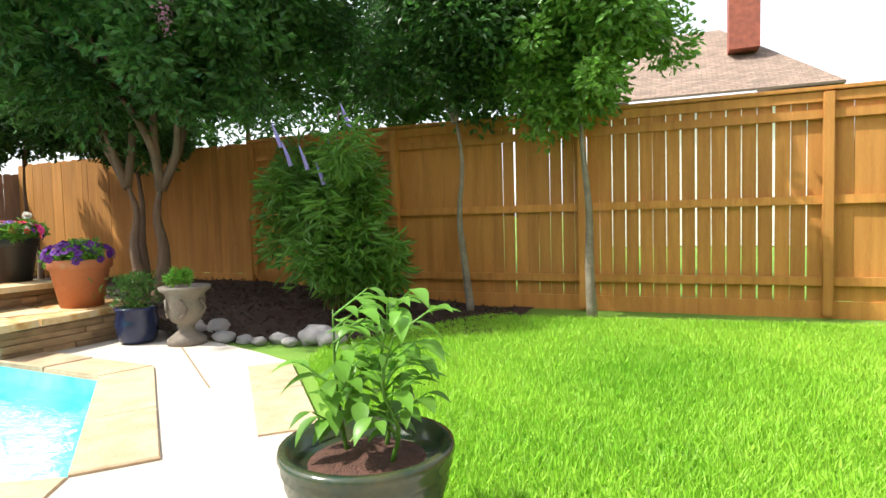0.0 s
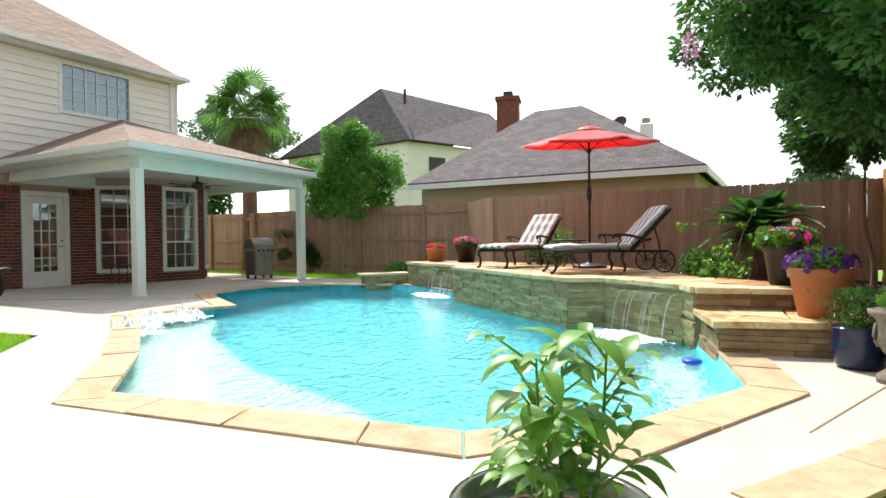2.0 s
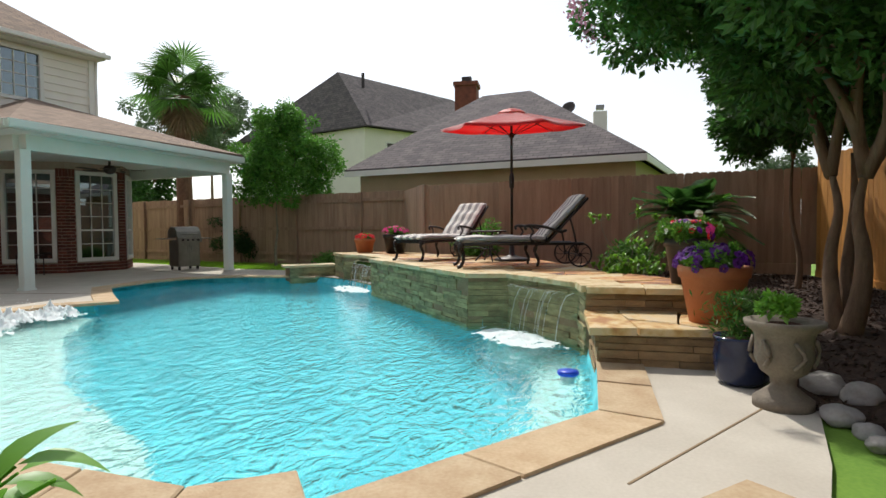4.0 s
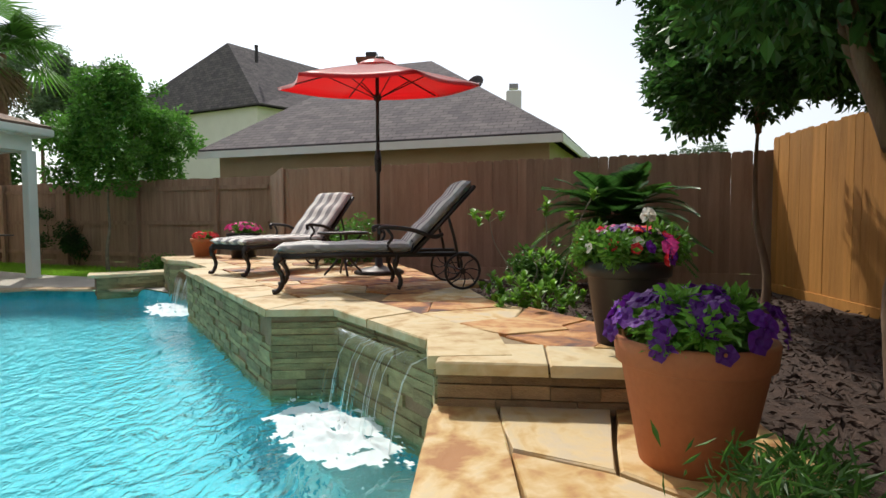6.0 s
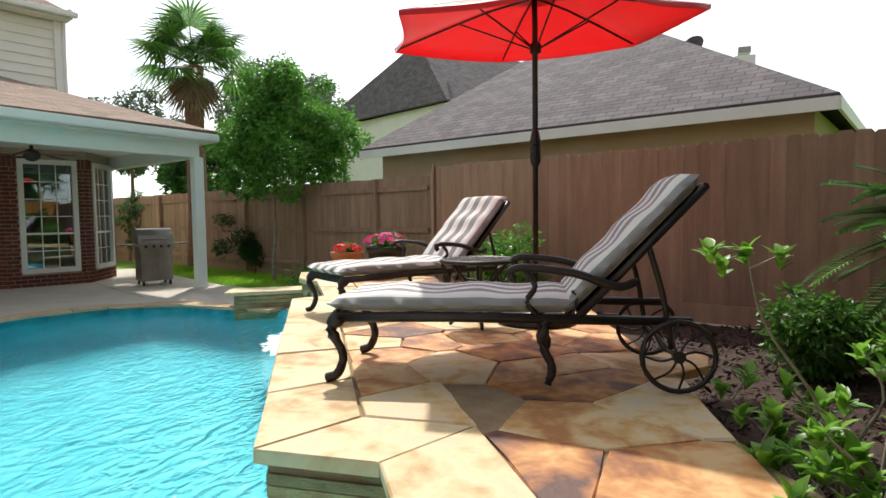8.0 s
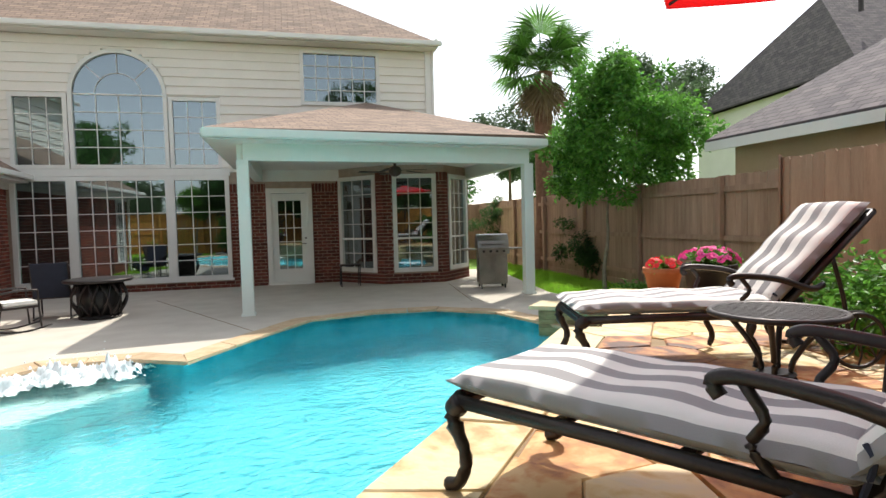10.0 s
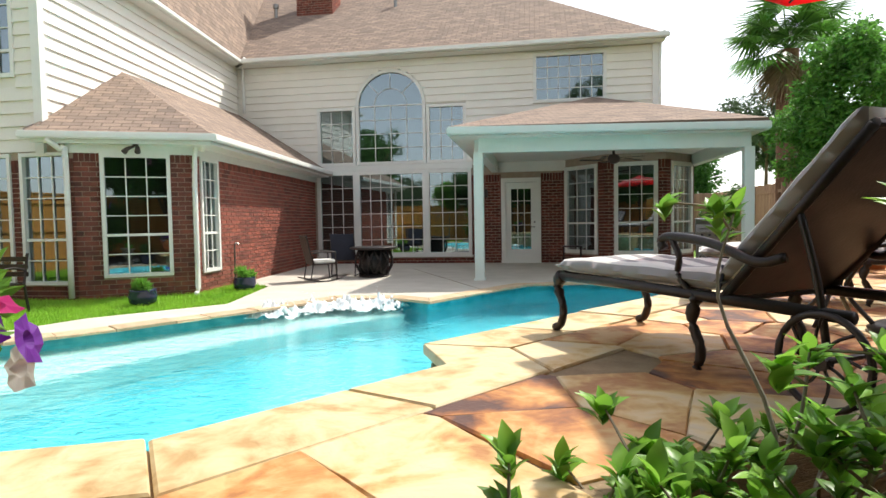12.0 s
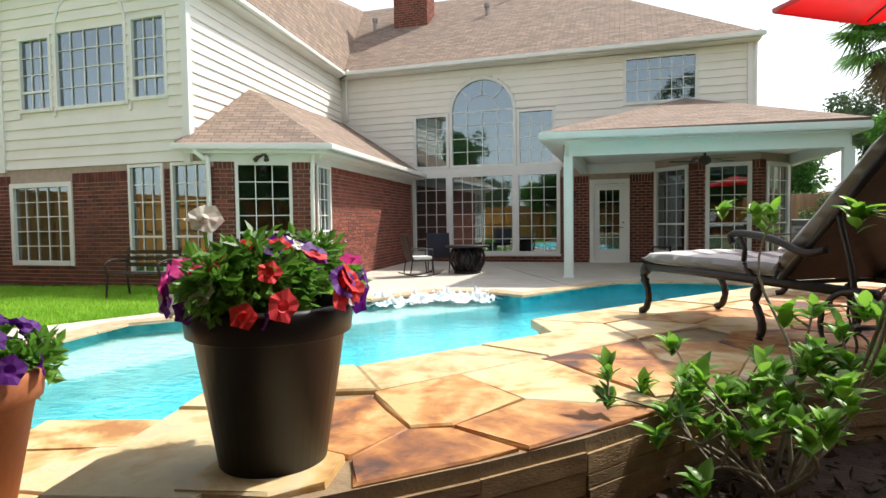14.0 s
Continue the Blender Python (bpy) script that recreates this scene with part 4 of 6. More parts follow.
deck = part("deck", prism(B(), DECK, -0.05, DECK_Z - 0.02), M_GROUT)
tagged(deck, "raised flagstone sun deck with stacked stone walls", "deck", kind="structure")
rngd = random.Random(5)
edge_line = [tuple(v) for v in offset_line(DECK[:9], -0.05)]
band(edge_line[::-1], -0.42, 0.8, DECK_Z - 0.06, DECK_Z, M_DECKEDGE, deck, "edge_stone")
band(offset_line([DECK[8], DECK[9]], -0.09)[::-1], -0.42, 0.55, DECK_Z - 0.06, DECK_Z, M_DECKEDGE, deck, "edge_stone")
inner = [tuple(p) for p in offset_line(edge_line, 0.435)] + [(-3.03, 4.43)] + DECK[10:]
inner[8] = (-3.16, 3.62)
seeds = []
tries = 0
while len(seeds) < 64 and tries < 9000:
    tries += 1
    p = (rngd.uniform(-10.5, -2.6), rngd.uniform(-2.2, 4.6))
    gap = rngd.choice((0.3, 0.42, 0.6))
    if inside(p, inner) and all((p[0] - q[0]) ** 2 + (p[1] - q[1]) ** 2 > gap ** 2 for q in seeds):
        seeds.append(p)
for i, s in enumerate(seeds):
    cell = [(s[0] - 1.3, s[1] - 1.3), (s[0] + 1.3, s[1] - 1.3), (s[0] + 1.3, s[1] + 1.3), (s[0] - 1.3, s[1] + 1.3)]
    for q in seeds:
        if q != s:
            cell = clip(cell, s, q)
    # keep inside the deck by clipping to the near sides of its outline
    for a, b in zip(inner, inner[1:] + inner[:1]):
        d = Vector((b[0] - a[0], b[1] - a[1]))
        nn = Vector((-d.y, d.x)).normalized()
        mid = Vector(s) - Vector(a)
        t_ = mid.dot(d) / d.length_squared
        dist = mid.dot(nn)
        if -0.3 < t_ < 1.3 and abs(dist) < 1.3:
            foot = Vector(s) - nn * dist
            mir = foot - nn * dist
            if abs(dist) > 0.02:
                cell = clip(cell, s, (mir.x, mir.y))
    if len(cell) > 2:
        for _ in range(14):
            if all(inside(p, DECK) for p in cell):
                break
            cell = [(s[0] + (p[0] - s[0]) * 0.9, s[1] + (p[1] - s[1]) * 0.9) if not inside(p, DECK) else p for p in cell]
        cell = inset([(p[0] + rngd.uniform(-0.005, 0.005), p[1] + rngd.uniform(-0.005, 0.005)) for p in cell], 0.004)
        if all(abs(p[0]) < 50 for p in cell):
            slab("flagstone", subdivide_poly(cell, 0.2), DECK_Z - 0.055, DECK_Z - 0.003, M_FLAG if rngd.random() < 0.7 else M_FLAG2, deck, 0.006)


def ledge_wall(parent, p0, p1, z0, z1, material, proud=0.03, row=0.062):
    """Stacked ledgestones, each its own block, standing out unevenly."""
    m, L = wallm(p0, p1)
    z = z0
    while z < z1 - 0.015:
        h = min(random.uniform(row * 0.6, row * 1.35), z1 - z)
        x = 0.0
        while x < L - 0.01:
            w = min(random.uniform(0.14, 0.55), L - x)
            if L - x - w < 0.08:
                w = L - x
            y = -random.uniform(0.0, proud)
            bm = B()
            vs, fsx = [], []
            brick_faces(vs, fsx, m, x + 0.002, x + w - 0.002, z + 0.002, z + h - 0.003, y, 0.06)
            me = bpy.data.meshes.new("ledgestone")
            me.from_pydata(vs, [], fsx)
            bm.free()
            part("ledgestone", me, material, parent)
            x += w
        z += h


# wall frame y points inward; walls walked so that the pool lies outside
for a, b in ((3, 4), (4, 5), (5, 6), (6, 7), (7, 8), (0, 1), (1, 2), (2, 3)):
    p0, p1 = Vector(DECK[a]), Vector(DECK[b])
    k = Vector((-(p1 - p0).y, (p1 - p0).x)).normalized() * 0.004
    ledge_wall(deck, tuple(p0 + k), tuple(p1 + k), -0.3, DECK_Z - 0.06, M_LEDGE)
ledge_wall(deck, (-2.855, 3.22), (-2.775, 4.45), 0.28, DECK_Z - 0.06, M_LEDGE2)
for a, b in ((10, 11), (11, 12), (12, 13), (13, 14), (14, 15)):
    ledge_wall(deck, DECK[a], DECK[b], 0.1, DECK_Z - 0.06, M_LEDGE2, 0.02)
ledge_wall(deck, (-9.5, -2.9), (-10.2, -2.0), -0.2, 0.22, M_LEDGE)
slab("edge_stone", [(-9.4, -3.0), (-10.15, -2.0), (-10.6, -2.3), (-9.9, -3.3)], 0.22, 0.27, M_DECKEDGE, deck)
part("planter_core", prism(B(), [(-9.5, -2.9), (-10.2, -2.05), (-10.6, -2.3), (-9.9, -3.2)], -0.1, 0.22), M_GROUT, deck)
# step
step = part("stone_step", prism(B(), [(-2.88, 3.3), (-1.98, 3.26), (-1.88, 4.6), (-2.8, 4.6)], -0.02, 0.25), M_GROUT)
tagged(step, "flagstone step with stacked stone riser", "step", kind="structure")
for q in ([(-2.87, 3.2), (-1.84, 3.18), (-1.87, 3.55), (-2.85, 3.5)], [(-2.85, 3.515), (-2.3, 3.54), (-2.12, 3.9), (-2.83, 4.05)], [(-2.29, 3.54), (-1.87, 3.56), (-1.88, 4.12), (-2.11, 3.9)], [(-2.83, 4.065), (-2.11, 3.915), (-1.88, 4.135), (-1.87, 4.65), (-2.8, 4.65)]):
    slab("tread_stone", subdivide_poly(inset(q, 0.006), 0.2), 0.25, 0.315, M_FLAG2, step)
ledge_wall(step, (-1.95, 3.26), (-1.83, 4.6), -0.02, 0.25, M_LEDGE2)
ledge_wall(step, (-2.75, 3.26), (-1.95, 3.26), -0.25, 0.25, M_LEDGE2)

# ---------- water features ----------
def waterfall(a, b, z, drop, reach, label):
    ob = thing("waterfall", Matrix(), label, "waterfall", "deck waterfalls")
    a, b = Vector((*a, 0)), Vector((*b, 0))
    d = (b - a).normalized()
    out = Vector((d.y, -d.x, 0))
    bm = B()
    box(bm, (0, 0, 0), ((b - a).length + 0.05, 0.12, 0.035), Matrix.Translation((a + b) / 2 + Vector((0, 0, z)) - out * 0.02) @ Matrix.Rotation(math.atan2(d.y, d.x), 4, "Z"), 0.008)
    part("spout", bm, M_IRON, ob)
    bm = B()
    nx, nz = 40, 10
    grid = []
    for j in range(nz + 1):
        s = j / nz
        row = []
        for i in range(nx + 1):
            q = a.lerp(b, 0.03 + 0.94 * i / nx)
            ww = (0.001 + 0.004 * s) * math.sin(i * 1.1 + 0.15 * j) + random.uniform(-0.001, 0.001)
            row.append(bm.verts.new(q + out * (0.05 + reach * s ** 0.55 + ww) + Vector((0, 0, z + 0.015 - drop * s * s))))
        grid.append(row)
    for j in range(nz):
        for i in range(nx):
            if (i * 7) % 11 > 1 or j < 3 + (i * 5) % 7:
                bm.faces.new((grid[j][i], grid[j][i + 1], grid[j + 1][i + 1], grid[j + 1][i]))
    part("sheet", bm, M_FALL, ob, "thin falling sheet of water", smooth=True).visible_shadow = False
    for i in range(9):
        q = a.lerp(b, random.random())
        part("strand", tube(B(), [q + out * (0.06 + reach * k ** 0.55) + Vector((0, 0, z - drop * k * k)) for k in (0.0, 0.25, 0.5, 0.75, 1.0)], 0.0014, 5), M_FOAM, ob)
    froth(a.lerp(b, 0.5) + out * (reach + 0.16), (b - a).length * 0.62, 0.34, math.atan2(d.y, d.x), 60, 0.06)
    return ob


def froth(c, lx, ly, ang, n, hgt, label="white froth where water meets the pool"):
    """A lumpy sheet of foam with ragged, broken edges, and flecks thrown off it."""
    rng = np.random.default_rng(int(abs(c[0] * 100)))
    bm = B()
    g, off_ = n, rng.uniform(0, 50)
    rows = []
    for jj in range(g + 1):
        row = []
        for ii in range(g + 1):
            u, v = -1.25 + 2.5 * ii / g, -1.25 + 2.5 * jj / g
            x = c[0] + math.cos(ang) * u * lx - math.sin(ang) * v * ly
            y = c[1] + math.sin(ang) * u * lx + math.cos(ang) * v * ly
            lump = 0.55 + 0.8 * noise.noise((x * 7 + off_, y * 7, 0)) + 0.55 * noise.noise((x * 19, y * 19 + off_, 3)) + 0.3 * noise.noise((x * 45, y * 45, 7))
            fall = math.exp(-1.6 * (u * u + v * v))
            row.append((bm.verts.new((x, y, -0.128 + hgt * fall * max(0.04, lump))), fall * (0.55 + 0.7 * noise.noise((x * 9, y * 9, off_)) + 0.5 * noise.noise((x * 28, y * 28, off_)))))
        rows.append(row)
    for jj in range(g):
        for ii in range(g):
            q = (rows[jj][ii], rows[jj][ii + 1], rows[jj + 1][ii + 1], rows[jj + 1][ii])
            if sum(k[1] for k in q) > 0.62:
                bm.faces.new([k[0] for k in q])
    for v in [v for v in bm.verts if not v.link_faces]:
        bm.verts.remove(v)
    for _ in range(70):
        u, v = rng.normal() * 0.55, rng.normal() * 0.55
        p = Vector((c[0] + math.cos(ang) * u * lx - math.sin(ang) * v * ly, c[1] + math.sin(ang) * u * lx + math.cos(ang) * v * ly, -0.12 + rng.random() ** 2 * hgt * 1.3))
        bmesh.ops.create_icosphere(bm, subdivisions=1, radius=rng.uniform(0.003, 0.009), matrix=Matrix.Translation(p))
    ob = part("pool_froth", bm, M_FOAM, smooth=True)
    tagged(ob, label, "froth", kind="stuff")


waterfall((-4.34, 2.5), (-3.42, 3.2), 0.42, 0.52, 0.28, "wide sheet waterfall spilling from the deck wall")
waterfall((-9.15, -1.1), (-8.1, -0.32), 0.42, 0.52, 0.26, "narrow sheet waterfall at the far deck wall")
for x, y in ((-2.7, -3.75), (-3.25, -4.15), (-3.75, -4.25), (-4.25, -4.1)):
    froth(Vector((x, y, 0)), 0.5, 0.46, 0.3, 60, 0.21, "bubbling white water jet on the shallow ledge")

# ---------- fences ----------
BOARD = {}
def board_mesh(h, w, material, dogear):
    key = (round(h, 2), w, material.name)
    if key not in BOARD:
        bm = B()
        t, c = 0.018, 0.025 if dogear else 0.004
        pr = [(0.003, 0), (w - 0.003, 0), (w - 0.003, h - c), (w - 0.003 - c, h), (0.003 + c, h), (0.003, h - c)]
        a = [bm.verts.new((x, 0, z)) for x, z in pr]
        b = [bm.verts.new((x, t, z)) for x, z in pr]
        bm.faces.new(a[::-1]) if False else bm.faces.new(a)
        bm.faces.new(b[::-1])
        for i in range(6):
            bm.faces.new((a[i], b[i], b[(i + 1) % 6], a[(i + 1) % 6]))
        me = mesh_of("board", bm)
        me.materials.append(material)
        BOARD[key] = me
    return BOARD[key]


def fence(name, p0, p1, z0, z1, material, label, rails=False, dogear=True, cap=False, w=0.14, gaps=False):
    """Vertical boards with kickboard, posts, rails; seen side has the rails if asked."""
    m, L = wallm(p0, p1)
    f = thing(name, m, label, "fence", kind="structure")
    x = 0.0
    k = 0
    while x < L:
        ob = new("board", board_mesh(z1 - z0 - 0.14, w, material, dogear))
        ob.parent = f
        ob.matrix_basis = Matrix.Translation((x, random.uniform(0, 0.006), z0 + 0.14 + random.uniform(-0.012, 0.012))) @ Matrix.Rotation(random.uniform(-0.004, 0.004), 4, "Y")
        x += w + (random.choice((0.0, 0.004, 0.012)) if gaps and 3.6 < x < 7.0 else -0.008)
        k += 1
    bm = B()
    box(bm, (L / 2, 0.0, z0 + 0.05), (L, 0.03, 0.19), None, 0.004)
    part("kickboard", bm, material, f)
    y = -0.03 if rails else 0.045
    for zz in (z0 + 0.35, (z0 + z1) / 2 + 0.05, z1 - 0.22):
        bm = B()
        box(bm, (L / 2, y, zz), (L, 0.04, 0.09), None, 0.004)
        part("rail", bm, material, f)
    px = 0.0
    while px <= L:
        bm = B()
        box(bm, (px, y * 2.2, (z0 + z1) / 2), (0.09, 0.09, z1 - z0 - 0.02), None, 0.005)
        part("post", bm, material, f)
        px += 2.4
    if cap:
        bm = B()
        box(bm, (L / 2, 0.0, z1 + 0.03), (L, 0.14, 0.04), None, 0.005)
        box(bm, (L / 2, -0.03, z1 - 0.05), (L, 0.02, 0.1), None, 0.004)
        part("cap", bm, material, f)
    return f


fence("fence_back", (-2.6, 7.2), (8.8, 7.05), 0.0, 2.24, M_CEDAR, "new orange-stained cedar privacy fence with cap rail", True, False, True, gaps=True)
fence("fence_back", (-7.9, 7.3), (-2.62, 7.12), 0.2, 2.24, M_CEDAR, "orange-stained cedar privacy fence by the deck", False, True)
fence("fence_side", (-10.25, 0.05), (-7.95, 7.25), 0.3, 2.08, M_GREYFENCE, "weathered brown board fence behind the deck", False, True)
fence("fence_side", (-17.5, -16.0), (-12.55, -1.0), 0.0, 2.12, M_GREYFENCE, "brown board fence along the side lawn", True, False)
fence("fence_side", (-12.6, -1.0), (-10.3, 0.02), 0.1, 2.1, M_GREYFENCE, "short return of brown board fence", False, False)
fence("fence_far", (-30, -14.5), (-14.5, -15.5), 0.0, 2.1, M_GREYFENCE, "brown fence beyond the grill", True, False)
fence("fence_right", (8.8, 7.05), (8.8, -16), 0.0, 2.2, M_CEDAR, "cedar fence closing the yard", True, False, True)

# ---------- planting bed ----------
rb = np.random.default_rng(3)
bm = B()
nx, ny = 110, 56
xs, ys = np.linspace(-10.2, 1.6, nx), np.linspace(1.2, 7.3, ny)
def bed_z(x, y):
    k = min(1.0, max(0.0, (-0.6 - x) / 2.2))
    z = -0.02 + 0.26 * k + 0.14 * min(1, max(0, (y - 4.6) / 1.4)) * min(1.0, max(0.0, (0.9 - x) / 1.2)) * (1 - k)
    return z + 0.03 * noise.noise((x * 3, y * 3, 0)) + 0.012 * noise.noise((x * 14, y * 14, 0))
grid = [[bm.verts.new((x, y, bed_z(x, y))) for x in xs] for y in ys]
def bed_at(x, y):
    if x > -1.75:
        return y > 4.4 + 0.35 * max(0, min(1, (x + 1) / 1.0)) + 0.35 * max(0, x - 0.2) and y > 4.2 + 1.2 * max(0, x - 0.5)
    if x > -2.66:
        return y > 4.55
    if x > -5.0:
        return y > 3.3 + 0.9 * (x + 5) / 2.3
    return y > 3.5 + 0.42 * (x + 5.0) - 0.35
for j in range(ny - 1):
    for i in range(nx - 1):
        if bed_at(xs[i], ys[j]):
            bm.faces.new((grid[j][i], grid[j][i + 1], grid[j + 1][i + 1], grid[j + 1][i]))
for v in [v for v in bm.verts if not v.link_faces]:
    bm.verts.remove(v)
bed = part("planting_bed", bm, M_MULCH, smooth=True)
tagged(bed, "dark shredded mulch planting bed", "planting bed", kind="structure")
P_ = [(rb.uniform(-9, 1.4), rb.uniform(3, 7.1)) for _ in range(16000)]
P_ = np.array([(x, y, bed_z(x, y) + 0.01) for x, y in P_ if bed_at(x, y)])
chips = part("bark_chips", leaf_mesh("bark_chips", P_, 0.06, 0.35, 0.0, rng=rb), M_CHIP)
tagged(chips, "loose dark bark chips and dry leaves on the bed", "mulch", kind="stuff")

# lawn blades
def lawn(name, poly, n, h, seed, label):
    r = np.random.default_rng(seed)
    q = np.array(poly)
    p = r.uniform(q.min(0), q.max(0), (n, 2))
    p = np.array([v for v in p if inside(v, poly)])
    n = len(p)
    a = r.uniform(0, 6.283, n)
    hh = h * r.uniform(0.5, 1.3, n)
    lean = r.normal(size=(n, 2)) * 0.4 * hh[:, None]
    w = 0.006
    dx = np.stack([np.cos(a) * w, np.sin(a) * w], 1)
    z0 = np.full(n, -0.03)
    v = np.stack([np.column_stack([p - dx, z0]), np.column_stack([p + dx, z0]), np.column_stack([p + lean, z0 + hh])], 1).reshape(-1, 3)
    i = np.arange(n) * 3
    me = bpy.data.meshes.new(name)
    me.from_pydata(v.tolist(), [], np.stack([i, i + 1, i + 2], 1).tolist())
    tagged(part(name, me, M_BLADE), label, "grass", kind="stuff")


lawn("grass", [(2.75, 1.95), (1.42, 2.95), (0.45, 4.1), (0.3, 4.6), (1.2, 6.4), (8.6, 6.9), (8.6, 0.0)], 400000, 0.052, 11, "bright green mown lawn grass")
lawn("grass", [(-1.35, -7.7), (-2.1, -6.75), (-1.85, -4.35), (-0.25, -3.35), (0.5, -2.2), (1.4, -1.3), (8, -1.1), (8, -6), (0.5, -6.2)], 160000, 0.08, 12, "sunlit lawn grass beside the brick wing")
lawn("grass", [(-11.0, -2.6), (-11.65, -3.7), (-12.15, -5.6), (-14.6, -10.8), (-17, -14), (-13, -1.2)], 110000, 0.09, 13, "lawn grass by the side fence")


# ---------- plants ----------
def limbs(bm, base, tips, r0, seed, seg=8, wob=0.08):
    r = random.Random(seed)
    base = Vector(base)
    for tip in tips:
        tip = Vector(tip)
        pts = [base.lerp(tip, s) + Vector((r.uniform(-wob, wob), r.uniform(-wob, wob), 0)) * (1 if 0 < s < 1 else 0) for s in (0, 0.25, 0.5, 0.75, 1)]
        tube(bm, curve_pts(pts, 3), [r0 * (1 - 0.72 * k / 12) for k in range(13)], seg)


def tree(name, m, trunks, branches, clumps, n, size, leaf, bark, label, category="tree", aspect=0.5, seed=1, shell=0.45, r0=0.06, droop=0.3):
    t = thing(name, m, label, category)
    for k, (a, b, r) in enumerate(trunks):
        bm = B()
        limbs(bm, a, [b], r, seed + k, wob=0.05)
        part("trunk", bm, bark, t, smooth=True)
    for k, (a, tips, r) in enumerate(branches):
        for q, tip in enumerate(tips):
            bm = B()
            limbs(bm, a, [tip], r, seed * 7 + k * 5 + q, 6)
            part("limb", bm, bark, t, smooth=True)
    rng = np.random.default_rng(seed)
    p, d = clump_points(clumps, n, rng, shell)
    part("crown", leaf_mesh("crown", p, size, aspect, droop, d * 0.8, rng), leaf, t)
    return t


R = np.random.default_rng
# crape myrtle over the steps
tips = [(-0.75, -0.1, 3.0), (-0.25, 0.35, 3.3), (0.15, -0.15, 3.4), (0.75, 0.1, 2.9)]
cl = many_clumps((-0.1, 0.2, 3.85), (2.4, 2.0, 1.7), 105, 0.5, R(4), 0.25) + many_clumps((-1.5, -0.1, 3.0), (0.9, 0.9, 0.9), 26, 0.36, R(43), 0.3) + many_clumps((0.4, -0.3, 2.6), (1.7, 1.2, 0.6), 44, 0.34, R(44), 0.3) + many_clumps((1.2, 0.9, 3.3), (1.2, 0.9, 1.0), 24, 0.4, R(41), 0.3) + many_clumps((-1.0, 0.3, 2.7), (0.9, 0.8, 0.5), 12, 0.3, R(42)) + many_clumps((0.0, -1.25, 3.3), (1.7, 0.95, 0.8), 40, 0.32, R(45), 0.2) + many_clumps((-1.2, 0.7, 2.3), (1.3, 0.7, 0.55), 30, 0.3, R(46), 0.2)
myrtle = tree("crape_myrtle", pose(-2.6, 5.3, 0.25), [((0, 0, -0.1), (-0.3, 0.05, 1.35), 0.085), ((0.12, 0.02, -0.1), (0.18, 0.1, 1.3), 0.10), ((-0.1, 0.12, -0.1), (-0.35, 0.25, 1.5), 0.07)],
     [((-0.3, 0.05, 1.3), tips[:2] + [(-1.1, 0.2, 2.6)], 0.055), ((0.18, 0.1, 1.25), tips[2:] + [(0.4, 0.7, 3.2), (0.05, -0.6, 2.9)], 0.06), ((0.25, 0.0, 2.2), [(0.1, -1.4, 3.3), (-0.6, -1.3, 3.3)], 0.022)], cl, 105000, 0.105, M_LEAF, M_BARK, "multi-trunk crape myrtle with dark green crown", seed=4)
for k, (x, y, z) in enumerate(((0.2, -2.2, 2.75), (-0.9, -2.0, 2.9), (1.0, -1.9, 3.0), (-1.6, -1.1, 3.2), (1.5, -1.0, 2.7))):
    rf = R(70 + k)
    pf = rf.normal(size=(90, 3)) * (0.045, 0.045, 0.08) + (x, y, z)
    part("flower_cluster", leaf_mesh("flower_cluster", pf, 0.035, 0.9, 0.0, rng=rf), M_MYRTLE, myrtle, "pale pink crinkled flowers")
# vitex shrub with lilac spikes
cl = many_clumps((0, 0, 1.2), (0.9, 0.8, 0.95), 50, 0.26, R(5), 0.2) + many_clumps((0.5, -0.2, 0.55), (0.6, 0.5, 0.4), 16, 0.22, R(51))
vit = tree("vitex_shrub", pose(-0.35, 5.75, 0.1), [], [((0, 0, -0.1), [(-0.5, 0, 1.9), (0.1, 0.1, 2.2), (0.5, 0, 1.7), (0.7, -0.2, 0.9)], 0.025)], cl, 11000, 0.16, M_LEAFLIGHT, M_BARK, "green vitex shrub with lilac flower spikes", "shrub", 0.22, seed=6)
for x, y, z in ((-0.2, -0.55, 1.75), (0.15, -0.6, 1.5), (0.3, -0.55, 1.35), (0.4, -0.5, 1.6), (-0.05, -0.6, 1.55), (0.55, -0.45, 1.9)):
    part("flower_spike", tube(B(), [(x, y, z), (x - 0.03, y - 0.02, z + 0.12), (x - 0.08, y - 0.02, z + 0.24)], [0.022, 0.018, 0.005], 6), M_LILAC, vit)
# slim fence trees
cl = many_clumps((0.0, 0, 3.4), (1.4, 1.0, 1.2), 36, 0.40, R(7), 0.3)
tree("young_oak", pose(0.95, 6.7, 0), [((0, 0, -0.1), (-0.15, 0, 2.3), 0.055)], [((-0.15, 0, 2.2), [(-0.6, 0.1, 3.2), (0.5, 0.1, 3.3), (0, 0, 3.8)], 0.035)], cl, 18000, 0.1, M_LEAF, M_PALEBARK, "slim young tree with dark green crown by the fence", seed=8, shell=0.3)
cl = many_clumps((-0.1, -0.2, 2.95), (1.25, 0.9, 0.75), 34, 0.34, R(9), 0.3)
tree("young_oak", pose(2.35, 6.65, 0), [((0, 0, -0.1), (-0.12, 0, 2.35), 0.06)], [((-0.12, 0, 2.2), [(-0.7, 0.1, 3.0), (0.7, -0.1, 3.0), (0, 0, 3.6)], 0.035)], cl, 13000, 0.1, M_LEAFLIGHT, M_PALEBARK, "slim young tree with bright green crown by the fence", seed=10)
